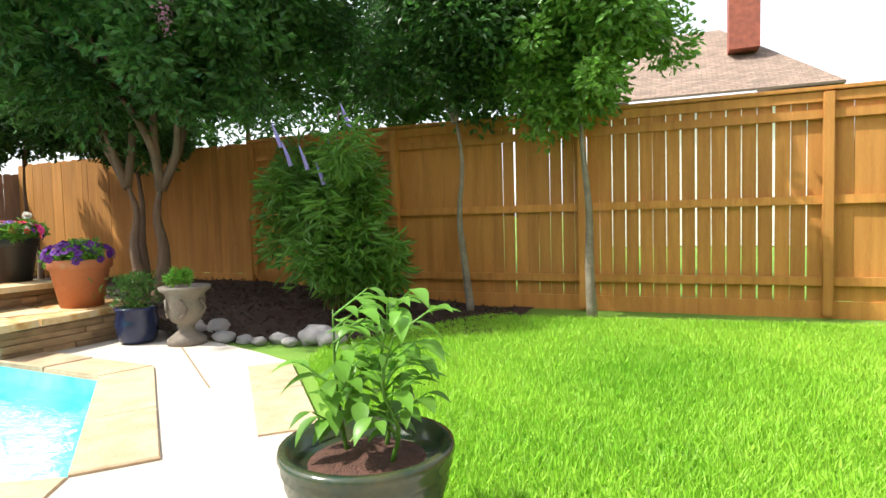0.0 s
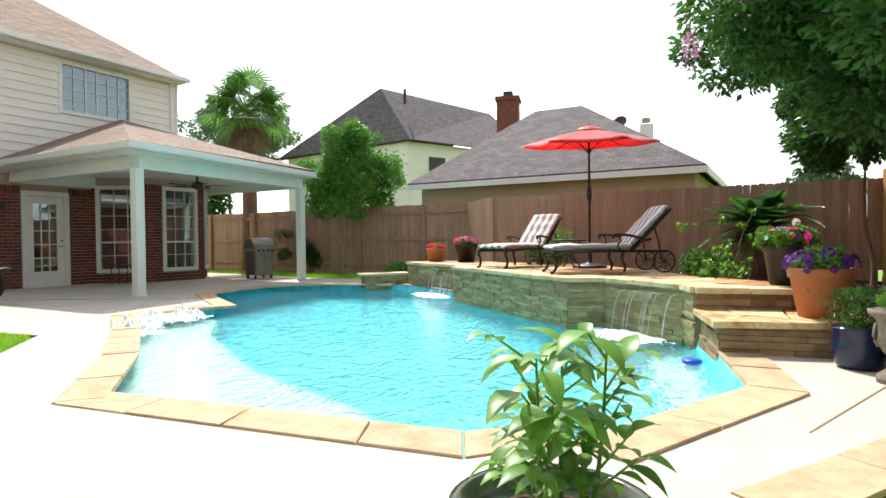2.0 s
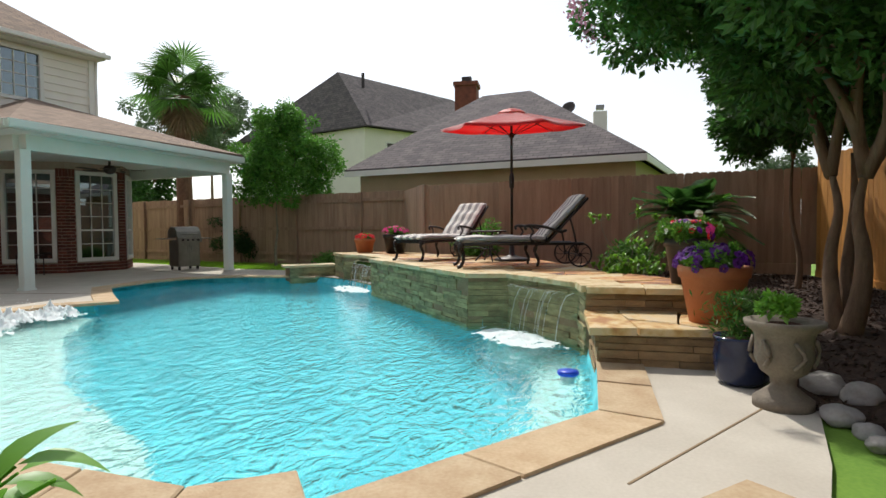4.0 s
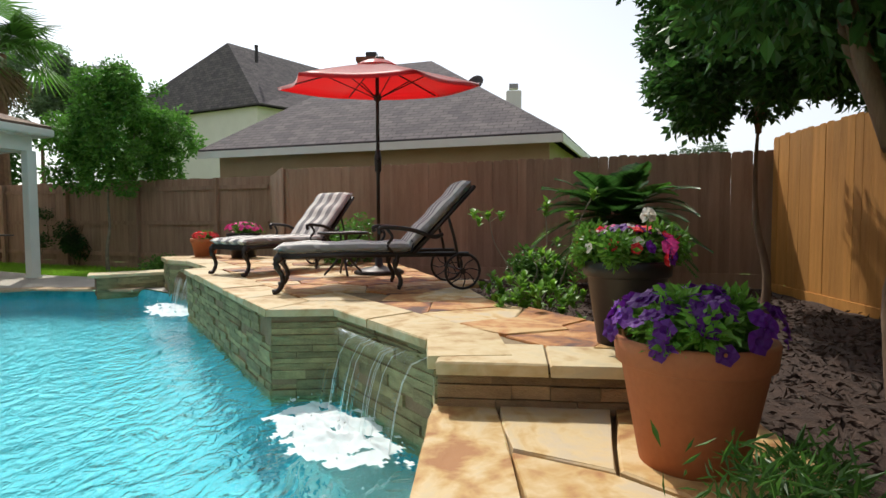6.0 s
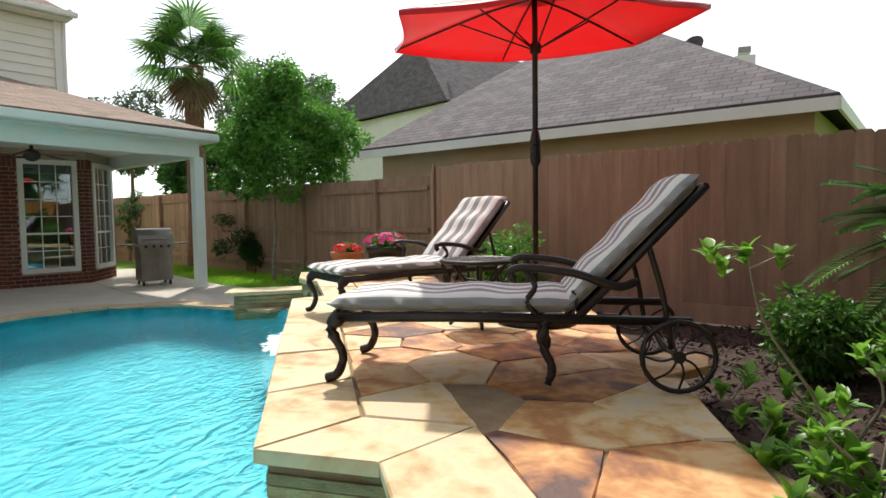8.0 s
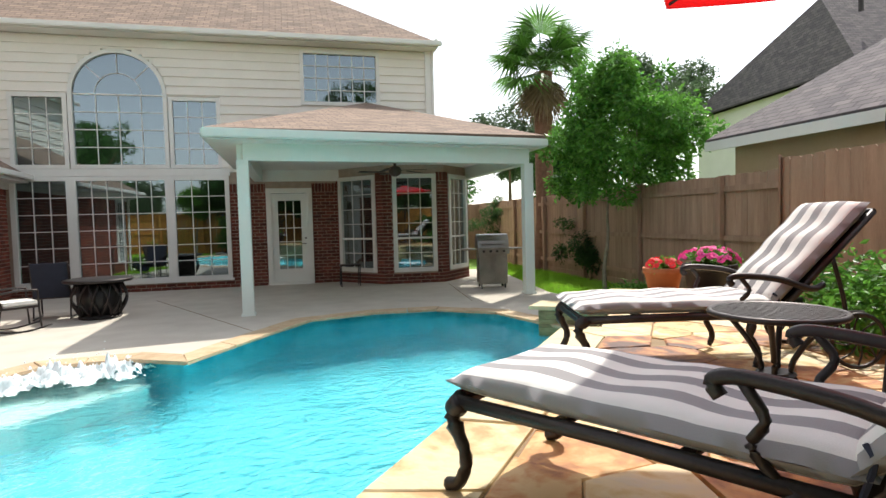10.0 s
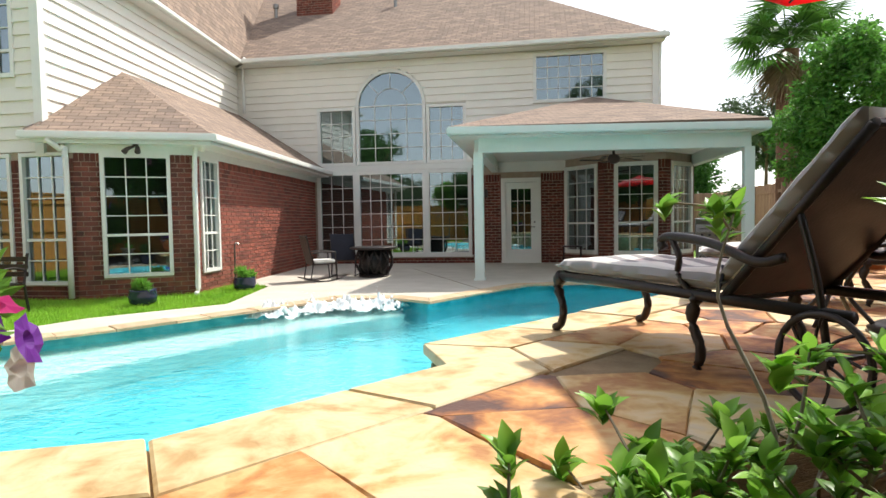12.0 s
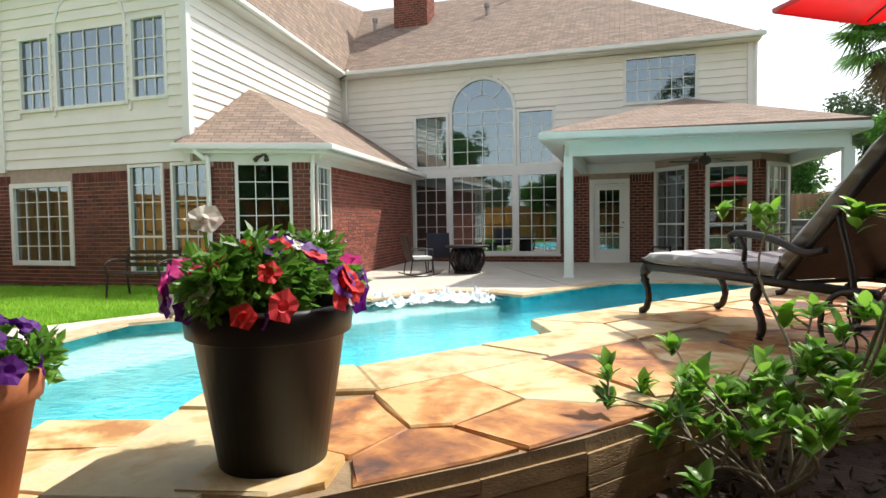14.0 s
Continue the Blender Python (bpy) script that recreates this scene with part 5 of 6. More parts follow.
# trees beyond the cedar fence
for k, (x, y, z, s, nn) in enumerate(((-5.5, 10.5, 4.4, 2.6, 14000), (-1.5, 10.2, 4.0, 2.3, 15000), (0.9, 9.6, 3.9, 1.7, 11000), (-10.5, 13, 6.0, 2.6, 9000))):
    cl = many_clumps((0, 0, z), (s, s * 0.8, s * 0.85), 55, 0.5, R(20 + k), 0.2)
    tree("oak_tree", pose(x, y, 0), [((0, 0, -0.1), (0.1, 0, z - 0.6), 0.12)], [((0.1, 0, z - 1.2), [(-s * 0.6, 0, z + 0.6), (s * 0.6, 0.2, z + 0.5), (0, 0, z + 1.2)], 0.07)], cl, nn, 0.13, M_LEAF, M_BARK, "leafy green tree beyond the cedar fence", seed=20 + k)
# tall trees of the gardens beyond, which the windows mirror
for k, (x, y, z, s) in enumerate(((-16.5, 17.5, 6.6, 3.3), (-10.5, 24, 8.6, 3.8), (-4.0, 23, 9.4, 4.0), (12.5, 13.5, 5.8, 2.7), (16.5, 20, 7.6, 3.4), (20.0, 14, 6.2, 3.0))):
    cl = many_clumps((0, 0, z), (s, s * 0.9, s * 0.95), 60, 0.62, R(90 + k), 0.2)
    tree("oak_tree", pose(x, y, 0), [((0, 0, -0.1), (0.1, 0, z - 1.0), 0.2)], [((0.1, 0, z - 1.6), [(-s * 0.6, 0, z + 0.9), (s * 0.6, 0.2, z + 0.8), (0, 0, z + 1.8)], 0.1)], cl, 12000, 0.22, M_LEAF, M_BARK, "tall leafy tree in the gardens beyond the fence", seed=90 + k)
# young tree at the deck corner
cl = many_clumps((0.35, -0.3, 2.55), (1.0, 0.8, 0.85), 30, 0.3, R(11), 0.3) + many_clumps((0.7, -0.3, 3.6), (1.5, 1.2, 1.0), 44, 0.36, R(12), 0.3) + many_clumps((1.5, 0.2, 2.5), (1.3, 0.6, 0.8), 34, 0.3, R(17), 0.2) + many_clumps((-1.0, -0.35, 2.7), (0.8, 0.6, 0.8), 28, 0.26, R(18), 0.2)
tree("holly_tree", pose(-5.9, 6.25, 0.25), [((0, 0, -0.1), (-0.2, 0, 1.9), 0.05)], [((-0.2, 0, 1.8), [(0.6, -0.3, 2.8), (-0.4, 0.1, 2.8), (0.9, -0.2, 3.4)], 0.028)], cl, 60000, 0.095, M_LEAF, M_BARK, "small evergreen tree by the fence corner", seed=13)
# magnolia-like pair by the side fence
cl = many_clumps((0, 0, 2.9), (1.75, 1.7, 1.1), 64, 0.34, R(14), 0.35) + many_clumps((0.3, 0.2, 4.1), (0.9, 0.9, 0.65), 24, 0.28, R(15))
tree("ligustrum_tree", pose(-13.6, -4.9, 0), [((-0.4, 0.1, -0.1), (-0.3, 0.1, 2.2), 0.05), ((0.5, -0.1, -0.1), (0.3, -0.1, 2.2), 0.05)], [((-0.3, 0.1, 2.0), [(-0.9, 0, 3.0), (0, 0.3, 3.5)], 0.03), ((0.3, -0.1, 2.0), [(0.9, 0, 3.0), (0.3, -0.4, 3.6)], 0.03)], cl, 30000, 0.11, M_LEAFMID, M_PALEBARK, "round-headed evergreen tree on two pale stems", seed=16)
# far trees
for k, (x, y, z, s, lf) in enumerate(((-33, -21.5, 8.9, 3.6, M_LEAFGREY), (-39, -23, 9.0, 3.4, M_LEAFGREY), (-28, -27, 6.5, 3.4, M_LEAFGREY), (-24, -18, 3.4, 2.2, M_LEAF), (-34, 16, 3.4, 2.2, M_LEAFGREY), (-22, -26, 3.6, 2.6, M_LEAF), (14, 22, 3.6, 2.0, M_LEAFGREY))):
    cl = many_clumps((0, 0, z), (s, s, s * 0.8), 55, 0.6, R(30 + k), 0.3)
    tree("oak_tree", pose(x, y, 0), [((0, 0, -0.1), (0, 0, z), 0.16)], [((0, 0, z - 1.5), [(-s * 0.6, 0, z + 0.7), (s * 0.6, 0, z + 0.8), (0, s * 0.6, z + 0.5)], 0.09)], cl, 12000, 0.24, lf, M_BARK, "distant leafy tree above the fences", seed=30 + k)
for k, (x, y, s, h) in enumerate(((-15.0, -7.6, 0.7, 1.6), (-14.3, -6.6, 0.55, 1.2), (-16.5, -13.2, 1.1, 2.6), (-8.9, 1.35, 0.5, 0.9), (-11.2, -2.6, 0.3, 0.4), (-7.3, 4.3, 0.35, 0.4))):
    cl = many_clumps((0, 0, h * 0.55), (s, s, h * 0.45), 22, 0.22, R(50 + k), 0.2)
    zb = 0.3 if x > -9 else 0.0
    tree("shrub", pose(x, y, zb), [], [((0, 0, -0.05), [(-s * 0.5, 0, h * 0.8), (s * 0.5, 0, h * 0.8), (0, s * 0.4, h * 0.9)], 0.018)], cl, 4200, 0.07, M_LEAF if h > 1 else M_LEAFMID, M_BARK, "dense green shrub along the fence", "shrub", seed=50 + k)


def frond_fan(bm, c, way, length, leaves, width, droop):
    """A pinnate frond: rib and paired leaflets."""
    way = Vector(way).normalized()
    side = way.cross(Vector((0, 0, 1))).normalized()
    pts = []
    for k in range(9):
        s = k / 8
        pts.append(Vector(c) + way * length * s + Vector((0, 0, -droop * length * s * s)))
    tube(bm, pts, [0.012 * (1 - 0.8 * k / 8) for k in range(9)], 5)
    for k in range(leaves):
        s = 0.12 + 0.88 * k / leaves
        i = min(7, int(s * 8))
        p = pts[i].lerp(pts[i + 1], s * 8 - i)
        l = width * math.sin(math.pi * (0.15 + 0.8 * s))
        for sg in (-1, 1):
            tip = p + side * sg * l + way * l * 0.55 + Vector((0, 0, 0.06 - 0.1 * s))
            b = way * 0.016
            bm.faces.new((bm.verts.new(p - b), bm.verts.new(p + b), bm.verts.new(tip)))


sago = thing("sago_palm", pose(-7.5, 5.2, 0.3), "sago palm with arching green fronds", "palm")
part("trunk", lathe(B(), [(0.16, -0.1), (0.2, 0.2), (0.18, 0.75), (0.1, 0.98), (0.0, 1.0)], 14), M_PALMBARK, sago)
rs = random.Random(9)
for k in range(70):
    a, e = k * 2.399, rs.uniform(-0.25, 1.25)
    bm = B()
    frond_fan(bm, (0, 0, 0.92), (math.cos(a) * math.cos(e), math.sin(a) * math.cos(e), math.sin(e)), rs.uniform(0.95, 1.25), 40, 0.22, rs.uniform(0.2, 0.6))
    part("frond", bm, M_LEAFMID if rs.random() < 0.4 else M_LEAF, sago)

palm = thing("fan_palm", pose(-15.6, -9.6, 0), "tall fan palm with a skirt of dry fronds", "palm")
part("trunk", tube(B(), [(0, 0, -0.1), (0, 0, 1.5), (0.02, 0, 3.4), (0, 0, 5.7)], [0.36, 0.27, 0.25, 0.27], 14), M_PALMBARK, palm)
for k in range(40):
    dead = k >= 27
    a, e = k * 2.399, (rs.uniform(-0.35, 1.35) if not dead else rs.uniform(-1.4, -0.9))
    way = Vector((math.cos(a) * math.cos(e), math.sin(a) * math.cos(e), math.sin(e)))
    side = way.cross(Vector((0, 0, 1))).normalized()
    nrm = side.cross(way)
    bm = B()
    c = Vector((0, 0, 5.75))
    st = c + way * (rs.uniform(0.8, 1.25) if not dead else 0.55) + Vector((0, 0, -0.05))
    tube(bm, [c, st], 0.02, 5)
    rad = rs.uniform(1.0, 1.25) * (0.75 if dead else 1)
    for q in range(24):
        g = math.radians(-115 + 230 * q / 23)
        d = way * math.cos(g) + side * math.sin(g)
        d2 = way * math.cos(g + 0.165) + side * math.sin(g + 0.165)
        mid = st + (d + d2) * 0.5 * rad * 0.55 + nrm * 0.03
        tip = st + (d + d2) * 0.5 * rad + Vector((0, 0, (-0.5 if abs(g) > 1.2 else -0.3) * rad))
        v = [bm.verts.new(p) for p in (st, st + d * rad * 0.4, tip, st + d2 * rad * 0.4)]
        bm.faces.new(v)
    part("dry_frond" if dead else "frond", bm, M_DEAD if dead else M_LEAFMID, palm)

# ---------- deck furniture ----------
def cushion(name, L, W, T, parent, m, pieces=1, label=""):
    """A stuffed, rounded pad; stripes run along it."""
    bm = B()
    uvl = bm.loops.layers.uv.new("uv")
    nx, ny = 16, 26
    def pt(i, j, sgn):
        u, v = -1 + 2 * i / nx, -1 + 2 * j / ny
        e = (1 - abs(u) ** 6) * (1 - abs(v) ** 14)
        puff = 0.012 * math.sin(v * 9.4) * (1 - u * u)
        z = T * (0.5 + sgn * (0.5 * max(0.0, e) ** 0.4)) + (puff + 0.004 * noise.noise((u * 3, v * 6, 1))) * (sgn > 0)
        return m @ Vector((u * W / 2, (v + 1) * L / 2, z)), (u * W / 2 + 5, (v + 1) * L / 2)
    for sgn in (1, -1):
        g = [[pt(i, j, sgn) for i in range(nx + 1)] for j in range(ny + 1)]
        vs = [[bm.verts.new(q[0]) for q in row] for row in g]
        for j in range(ny):
            for i in range(nx):
                idx = ((j, i), (j, i + 1), (j + 1, i + 1), (j + 1, i))
                if sgn < 0:
                    idx = idx[::-1]
                f = bm.faces.new([vs[a][b] for a, b in idx])
                for l, (a, b) in zip(f.loops, idx):
                    l[uvl].uv = g[a][b][1]
    bmesh.ops.remove_doubles(bm, verts=bm.verts, dist=0.0005)
    return part(name, bm, M_CUSHION, parent, label, smooth=True)


def lounger(m, label):
    t = thing("sun_lounger", m, label, "sun lounger", "loungers on the deck")
    ang = radians(46)
    hinge = Vector((0, 1.22, 0.36))
    tip = hinge + Vector((0, 0.84 * math.cos(ang), 0.84 * math.sin(ang)))
    for x in (-0.32, 0.32):
        part("side_rail", tube(B(), [(x, 0.0, 0.33), (x, 0.6, 0.34), (x, 1.75, 0.33)], [0.026, 0.026, 0.024], 8), M_IRON, t, smooth=True)
        part("back_rail", tube(B(), [(x, hinge.y, hinge.z - 0.02), (x, tip.y, tip.z)], 0.02, 8), M_IRON, t, smooth=True)
        part("leg", tube(B(), curve_pts([(x, 0.03, 0.34), (x, -0.02, 0.27), (x, 0.04, 0.14), (x, 0.01, 0.04), (x, -0.05, 0.012)], 4), [0.042] * 3 + [0.034] * 3 + [0.024] * 8 + [0.026] * 3, 8), M_IRON, t, smooth=True)
        part("leg", tube(B(), curve_pts([(x, 1.08, 0.34), (x, 1.05, 0.22), (x, 1.1, 0.1), (x, 1.08, 0.012)], 4), [0.03] * 4 + [0.022] * 9, 8), M_IRON, t, smooth=True)
        part("armrest", tube(B(), curve_pts([(x * 1.12, 0.92, 0.535), (x * 1.12, 0.90, 0.57), (x * 1.12, 0.97, 0.59), (x * 1.12, 1.2, 0.565), (x * 1.1, 1.4, 0.5), (x, 1.5, 0.52)], 5), 0.021, 8), M_IRON, t, smooth=True)
        part("arm_support", tube(B(), curve_pts([(x * 1.12, 0.97, 0.58), (x * 1.14, 1.02, 0.5), (x * 1.04, 0.98, 0.42), (x, 1.04, 0.34)], 4), 0.015, 7), M_IRON, t, smooth=True)
        part("back_brace", tube(B(), curve_pts([(x, 1.55, 0.70), (x, 1.62, 0.45), (x, 1.66, 0.2)], 4), 0.014, 7), M_IRON, t, smooth=True)
        bm = B()
        c = Vector((x * 1.17, 1.68, 0.175))
        tube(bm, [c + Vector((0, 0.165 * math.cos(q * math.pi / 12), 0.165 * math.sin(q * math.pi / 12))) for q in range(25)], 0.013, 7, False)
        wheel = part("wheel", bm, M_IRON, t, smooth=True)
        bm = B()
        for q in range(8):
            a = q * math.pi / 4
            tube(bm, curve_pts([c, c + Vector((0, 0.08 * math.cos(a + 0.3), 0.08 * math.sin(a + 0.3))), c + Vector((0, 0.16 * math.cos(a), 0.16 * math.sin(a)))], 3), 0.006, 5)
        part("spoke_wheel", bm, M_IRON, wheel)
        lathe(bm := B(), [(0.03, -0.02), (0.03, 0.02)], 10, (0, 0, 0))
        bmesh.ops.transform(bm, matrix=Matrix.Translation(c) @ Matrix.Rotation(math.pi / 2, 4, "Y"), verts=bm.verts)
        part("hub", bm, M_IRON, wheel)
    for y in (0.0, 0.4, 0.8, 1.2):
        part("cross_slat", box(B(), (0, y, 0.33), (0.62, 0.05, 0.018), None, 0.004), M_IRON, t)
    part("axle", tube(B(), [(-0.36, 1.68, 0.175), (0.36, 1.68, 0.175)], 0.012, 7), M_IRON, t)
    part("front_apron", box(B(), (0, -0.005, 0.335), (0.64, 0.03, 0.06), None, 0.01), M_IRON, t)
    part("top_rail", tube(B(), [(-0.32, tip.y, tip.z), (0.32, tip.y, tip.z)], 0.02, 8), M_IRON, t)
    part("back_panel", box(B(), (0, 0.42, -0.012), (0.62, 0.84, 0.012), Matrix.Translation(hinge) @ Matrix.Rotation(ang, 4, "X")), M_IRON, t)
    cushion("seat_cushion", 1.27, 0.67, 0.10, t, Matrix.Translation((0, -0.04, 0.352)), label="grey and white striped cushion")
    cushion("back_cushion", 0.86, 0.67, 0.10, t, Matrix.Translation(hinge + Vector((0, -0.005, 0.01))) @ Matrix.Rotation(ang, 4, "X"), label="grey and white striped back cushion")
    for x in (-0.3, 0.3):
        part("tie_strap", tube(B(), curve_pts([(x, 1.2, 0.47), (x * 1.08, 1.22, 0.44), (x * 1.1, 1.2, 0.36)], 3), 0.008, 5), M_NAVY, t)
    return t


lounger(pose(-5.49, 1.58, DECK_Z, 0, 0, 14), "cast metal sun lounger with striped cushion, back raised, half shaded")
lounger(pose(-6.85, 0.5, DECK_Z, 0, 0, 58), "cast metal sun lounger with striped cushion, back raised, in full sun")

tb = thing("side_table", pose(-6.85, 1.88, DECK_Z), "round bronze lattice side table between the loungers", "table")
bm = B()
tube(bm, [(0.29 * math.cos(k * math.pi / 16), 0.29 * math.sin(k * math.pi / 16), 0.5) for k in range(33)], 0.015, 7, False)
part("rim", bm, M_IRON, tb, smooth=True)
bm = B()
for k in range(-8, 9):
    y = k * 0.034
    x = math.sqrt(max(0, 0.285 ** 2 - y * y))
    if x > 0.02:
        box(bm, (0, y, 0.5), (2 * x, 0.015, 0.012))
        box(bm, (y, 0, 0.504), (0.015, 2 * x, 0.012))
part("lattice_top", bm, M_IRON, tb)
for k in range(4):
    a = k * math.pi / 2 + 0.4
    part("leg", tube(B(), curve_pts([(0.22 * math.cos(a), 0.22 * math.sin(a), 0.49), (0.1 * math.cos(a), 0.1 * math.sin(a), 0.33), (0.07 * math.cos(a), 0.07 * math.sin(a), 0.2), (0.23 * math.cos(a), 0.23 * math.sin(a), 0.012)], 5), 0.014, 7), M_IRON, tb, smooth=True)
part("brace_ring", lathe(B(), [(0.08, 0.2), (0.09, 0.21), (0.08, 0.22)], 16), M_IRON, tb)

um = thing("patio_umbrella", pose(-7.14, 2.25, DECK_Z), "open red canvas patio umbrella on a bronze pole", "umbrella")
part("base", lathe(B(), [(0.3, 0.0), (0.31, 0.02), (0.26, 0.05), (0.1, 0.075), (0.05, 0.1), (0.035, 0.3), (0.028, 0.32)], 30), M_IRON, um, smooth=True)
part("pole", tube(B(), [(0, 0, 0.02), (0, 0, 2.3), (0.02, 0, 2.54)], 0.022, 12), M_IRON, um, smooth=True)
part("joint_collar", lathe(B(), [(0.025, 1.22), (0.04, 1.25), (0.045, 1.4), (0.03, 1.48), (0.024, 1.5)], 14), M_IRON, um, smooth=True)
part("crank_handle", tube(B(), [(0.03, 0, 1.38), (0.1, 0, 1.38), (0.1, 0, 1.32)], 0.009, 6), M_IRON, um)
RU, ZT, ZR, NU = 1.23, 2.53, 2.27, 6
off = radians(28)
# the head leans a little toward the steps
LEAN = Matrix.Translation((0, 0, 2.3)) @ Matrix.Rotation(radians(5), 4, "Y") @ Matrix.Translation((0, 0, -2.3))


def rim_way(k):
    return Vector((math.cos(off + k * 2 * math.pi / NU), math.sin(off + k * 2 * math.pi / NU), 0))


nr = 6
bm = B()
for k in range(NU):
    rows = []
    for r in range(nr + 1):
        s = 0.12 + 0.88 * r / nr
        row = []
        for q in range(9):
            f = q / 8
            p = rim_way(k).lerp(rim_way(k + 1), f) * RU * s
            p *= 1 - 0.05 * math.sin(math.pi * f) * s
            row.append(bm.verts.new((p.x, p.y, ZT - (ZT - ZR) * s ** 1.15 - 0.03 * s * math.sin(math.pi * f))))
        rows.append(row)
    for r in range(nr):
        for q in range(8):
            bm.faces.new((rows[r][q], rows[r][q + 1], rows[r + 1][q + 1], rows[r + 1][q]))
    a, b = rows[-1], [bm.verts.new(v.co - Vector((0, 0, 0.035))) for v in rows[-1]]
    for q in range(8):
        bm.faces.new((a[q], a[q + 1], b[q + 1], b[q]))
bmesh.ops.remove_doubles(bm, verts=bm.verts, dist=0.002)
head = [part("canopy", bm, M_RED, um, "red canvas canopy", smooth=True)]
head.append(part("vent", lathe(B(), [(0.24, ZT - 0.025), (0.16, ZT + 0.02), (0.03, ZT + 0.05)], 12), M_RED, um))
head.append(part("finial", lathe(B(), [(0.015, ZT + 0.04), (0.028, ZT + 0.06), (0.0, ZT + 0.085)], 10), M_IRON, um))
for k in range(NU):
    d = rim_way(k)
    rib = part("rib", tube(B(), [d * 0.03 + Vector((0, 0, ZT - 0.04))] + [d * RU * s + Vector((0, 0, ZT - 0.02 - (ZT - ZR) * s ** 1.15)) for s in (0.3, 0.6, 0.98)], 0.009, 6), M_IRON, um)
    part("strut", tube(B(), [d * 0.03 + Vector((0, 0, 2.12)), d * RU * 0.5 + Vector((0, 0, ZT - 0.03 - (ZT - ZR) * 0.45))], 0.007, 6), M_IRON, rib)
    head.append(rib)
head.append(part("runner", lathe(B(), [(0.024, 2.08), (0.045, 2.09), (0.045, 2.15), (0.024, 2.17)], 12), M_IRON, um))
for ob in head:
    ob.matrix_basis = LEAN


# ---------- pots and flowers ----------
def petal_mesh(name, r, material):
    bm = B()
    n = 15
    c = bm.verts.new((0, 0, -0.5 * r))
    ring = [bm.verts.new((r * 0.4 * math.cos(k * 2 * math.pi / n), r * 0.4 * math.sin(k * 2 * math.pi / n), 0)) for k in range(n)]
    rim = [bm.verts.new((r * (1 + 0.12 * math.cos(5 * k * 2 * math.pi / n)) * math.cos(k * 2 * math.pi / n), r * (1 + 0.12 * math.cos(5 * k * 2 * math.pi / n)) * math.sin(k * 2 * math.pi / n), 0.1 * r * math.sin(k * 2.3))) for k in range(n)]
    for k in range(n):
        bm.faces.new((c, ring[k], ring[(k + 1) % n]))
        bm.faces.new((ring[k], rim[k], rim[(k + 1) % n], ring[(k + 1) % n]))
    me = mesh_of(name, bm)
    me.materials.append(material)
    return me


FLOWER = {k: petal_mesh("flower", 0.038, m) for k, m in (("purple", M_PURPLE), ("red", M_REDPETAL), ("pink", M_PINK), ("white", M_WHITEPETAL))}


def flower_mound(parent, z, r, h, colours, n, seed, leaves=1500, size=0.05, spill=0.0):
    rng = np.random.default_rng(seed)
    p, d = clump_points(many_clumps((0, 0, z + h * 0.3), (r, r, h * 0.45), 16, r * 0.3, rng, 0.1), leaves, rng, 0.3)
    part("foliage", leaf_mesh("foliage", p, size, 0.5, 0.0, d, rng), M_LEAFLIGHT, parent, "fresh green leaves")
    for k in range(n):
        a, e = rng.uniform(0, 6.283), rng.uniform(0.0 if not spill else -0.5, 1.45)
        v = Vector((math.cos(a) * math.cos(e), math.sin(a) * math.cos(e), math.sin(e)))
        side = 0 if math.cos(a) > 0 else 1
        col = colours[int(rng.integers(len(colours)))] if not isinstance(colours, dict) else colours["a" if side else "b"][int(rng.integers(len(colours["a" if side else "b"])))]
        ob = new("flower", FLOWER[col])
        ob.parent = parent
        ob.matrix_basis = Matrix.Translation((v.x * r * 1.12, v.y * r * 1.12, z + h * 0.3 + v.z * h * 0.62)) @ (v + Vector((rng.normal() * 0.3, rng.normal() * 0.3, 0.2))).to_track_quat("Z", "Y").to_matrix().to_4x4() @ Matrix.Scale(float(rng.uniform(0.75, 1.2)), 4)


def planter(name, m, prof, material, label, soil_z, soil_r, group=""):
    t = thing(name, m, label, "planter", group)
    part("pot", lathe(B(), prof, 40), material, t, smooth=True)
    part("soil", lathe(B(), [(soil_r, soil_z - 0.02), (soil_r * 0.6, soil_z + 0.01), (0.0, soil_z + 0.015)], 24), M_SOIL, t)
    return t


def tapered(r0, r1, h, lip=0.02, lh=0.09, wall_t=0.015):
    return [(r0, 0), (r1 - 0.02, h - lh), (r1 - 0.02 + lip * 0.3, h - lh + 0.004), (r1, h - lh + 0.01), (r1 + 0.008, h - 0.012), (r1 + 0.003, h), (r1 - wall_t, h), (r1 - wall_t - 0.01, h - 0.07), (0.02, h - 0.075)]


bp = planter("flower_pot", pose(-3.23, 4.22, DECK_Z), tapered(0.15, 0.228, 0.45), M_BLACK, "large black plastic pot of mixed petunias on the deck", 0.4, 0.205)
flower_mound(bp, 0.44, 0.25, 0.2, ["red", "red", "pink", "purple", "purple", "white", "red"], 58, 61, 4200, 0.045, 0.3)
tallw = part("tall_bloom", tube(B(), [(0.12, 0.05, 0.45), (0.15, 0.06, 0.6), (0.16, 0.06, 0.68)], 0.005, 5), M_LEAFLIGHT, bp)
for k in range(4):
    ob = new("flower", FLOWER["white"])
    ob.parent = bp
    ob.matrix_basis = Matrix.Translation((0.16 + 0.015 * math.cos(k * 2), 0.06 + 0.015 * math.sin(k * 2), 0.69)) @ Euler((k, k * 2.1, 0)).to_matrix().to_4x4()
tp = planter("flower_pot", pose(-2.22, 4.2, 0.313), tapered(0.185, 0.275, 0.47, 0.03, 0.1), M_TERRA, "terracotta pot overflowing with purple petunias on the step", 0.42, 0.25)
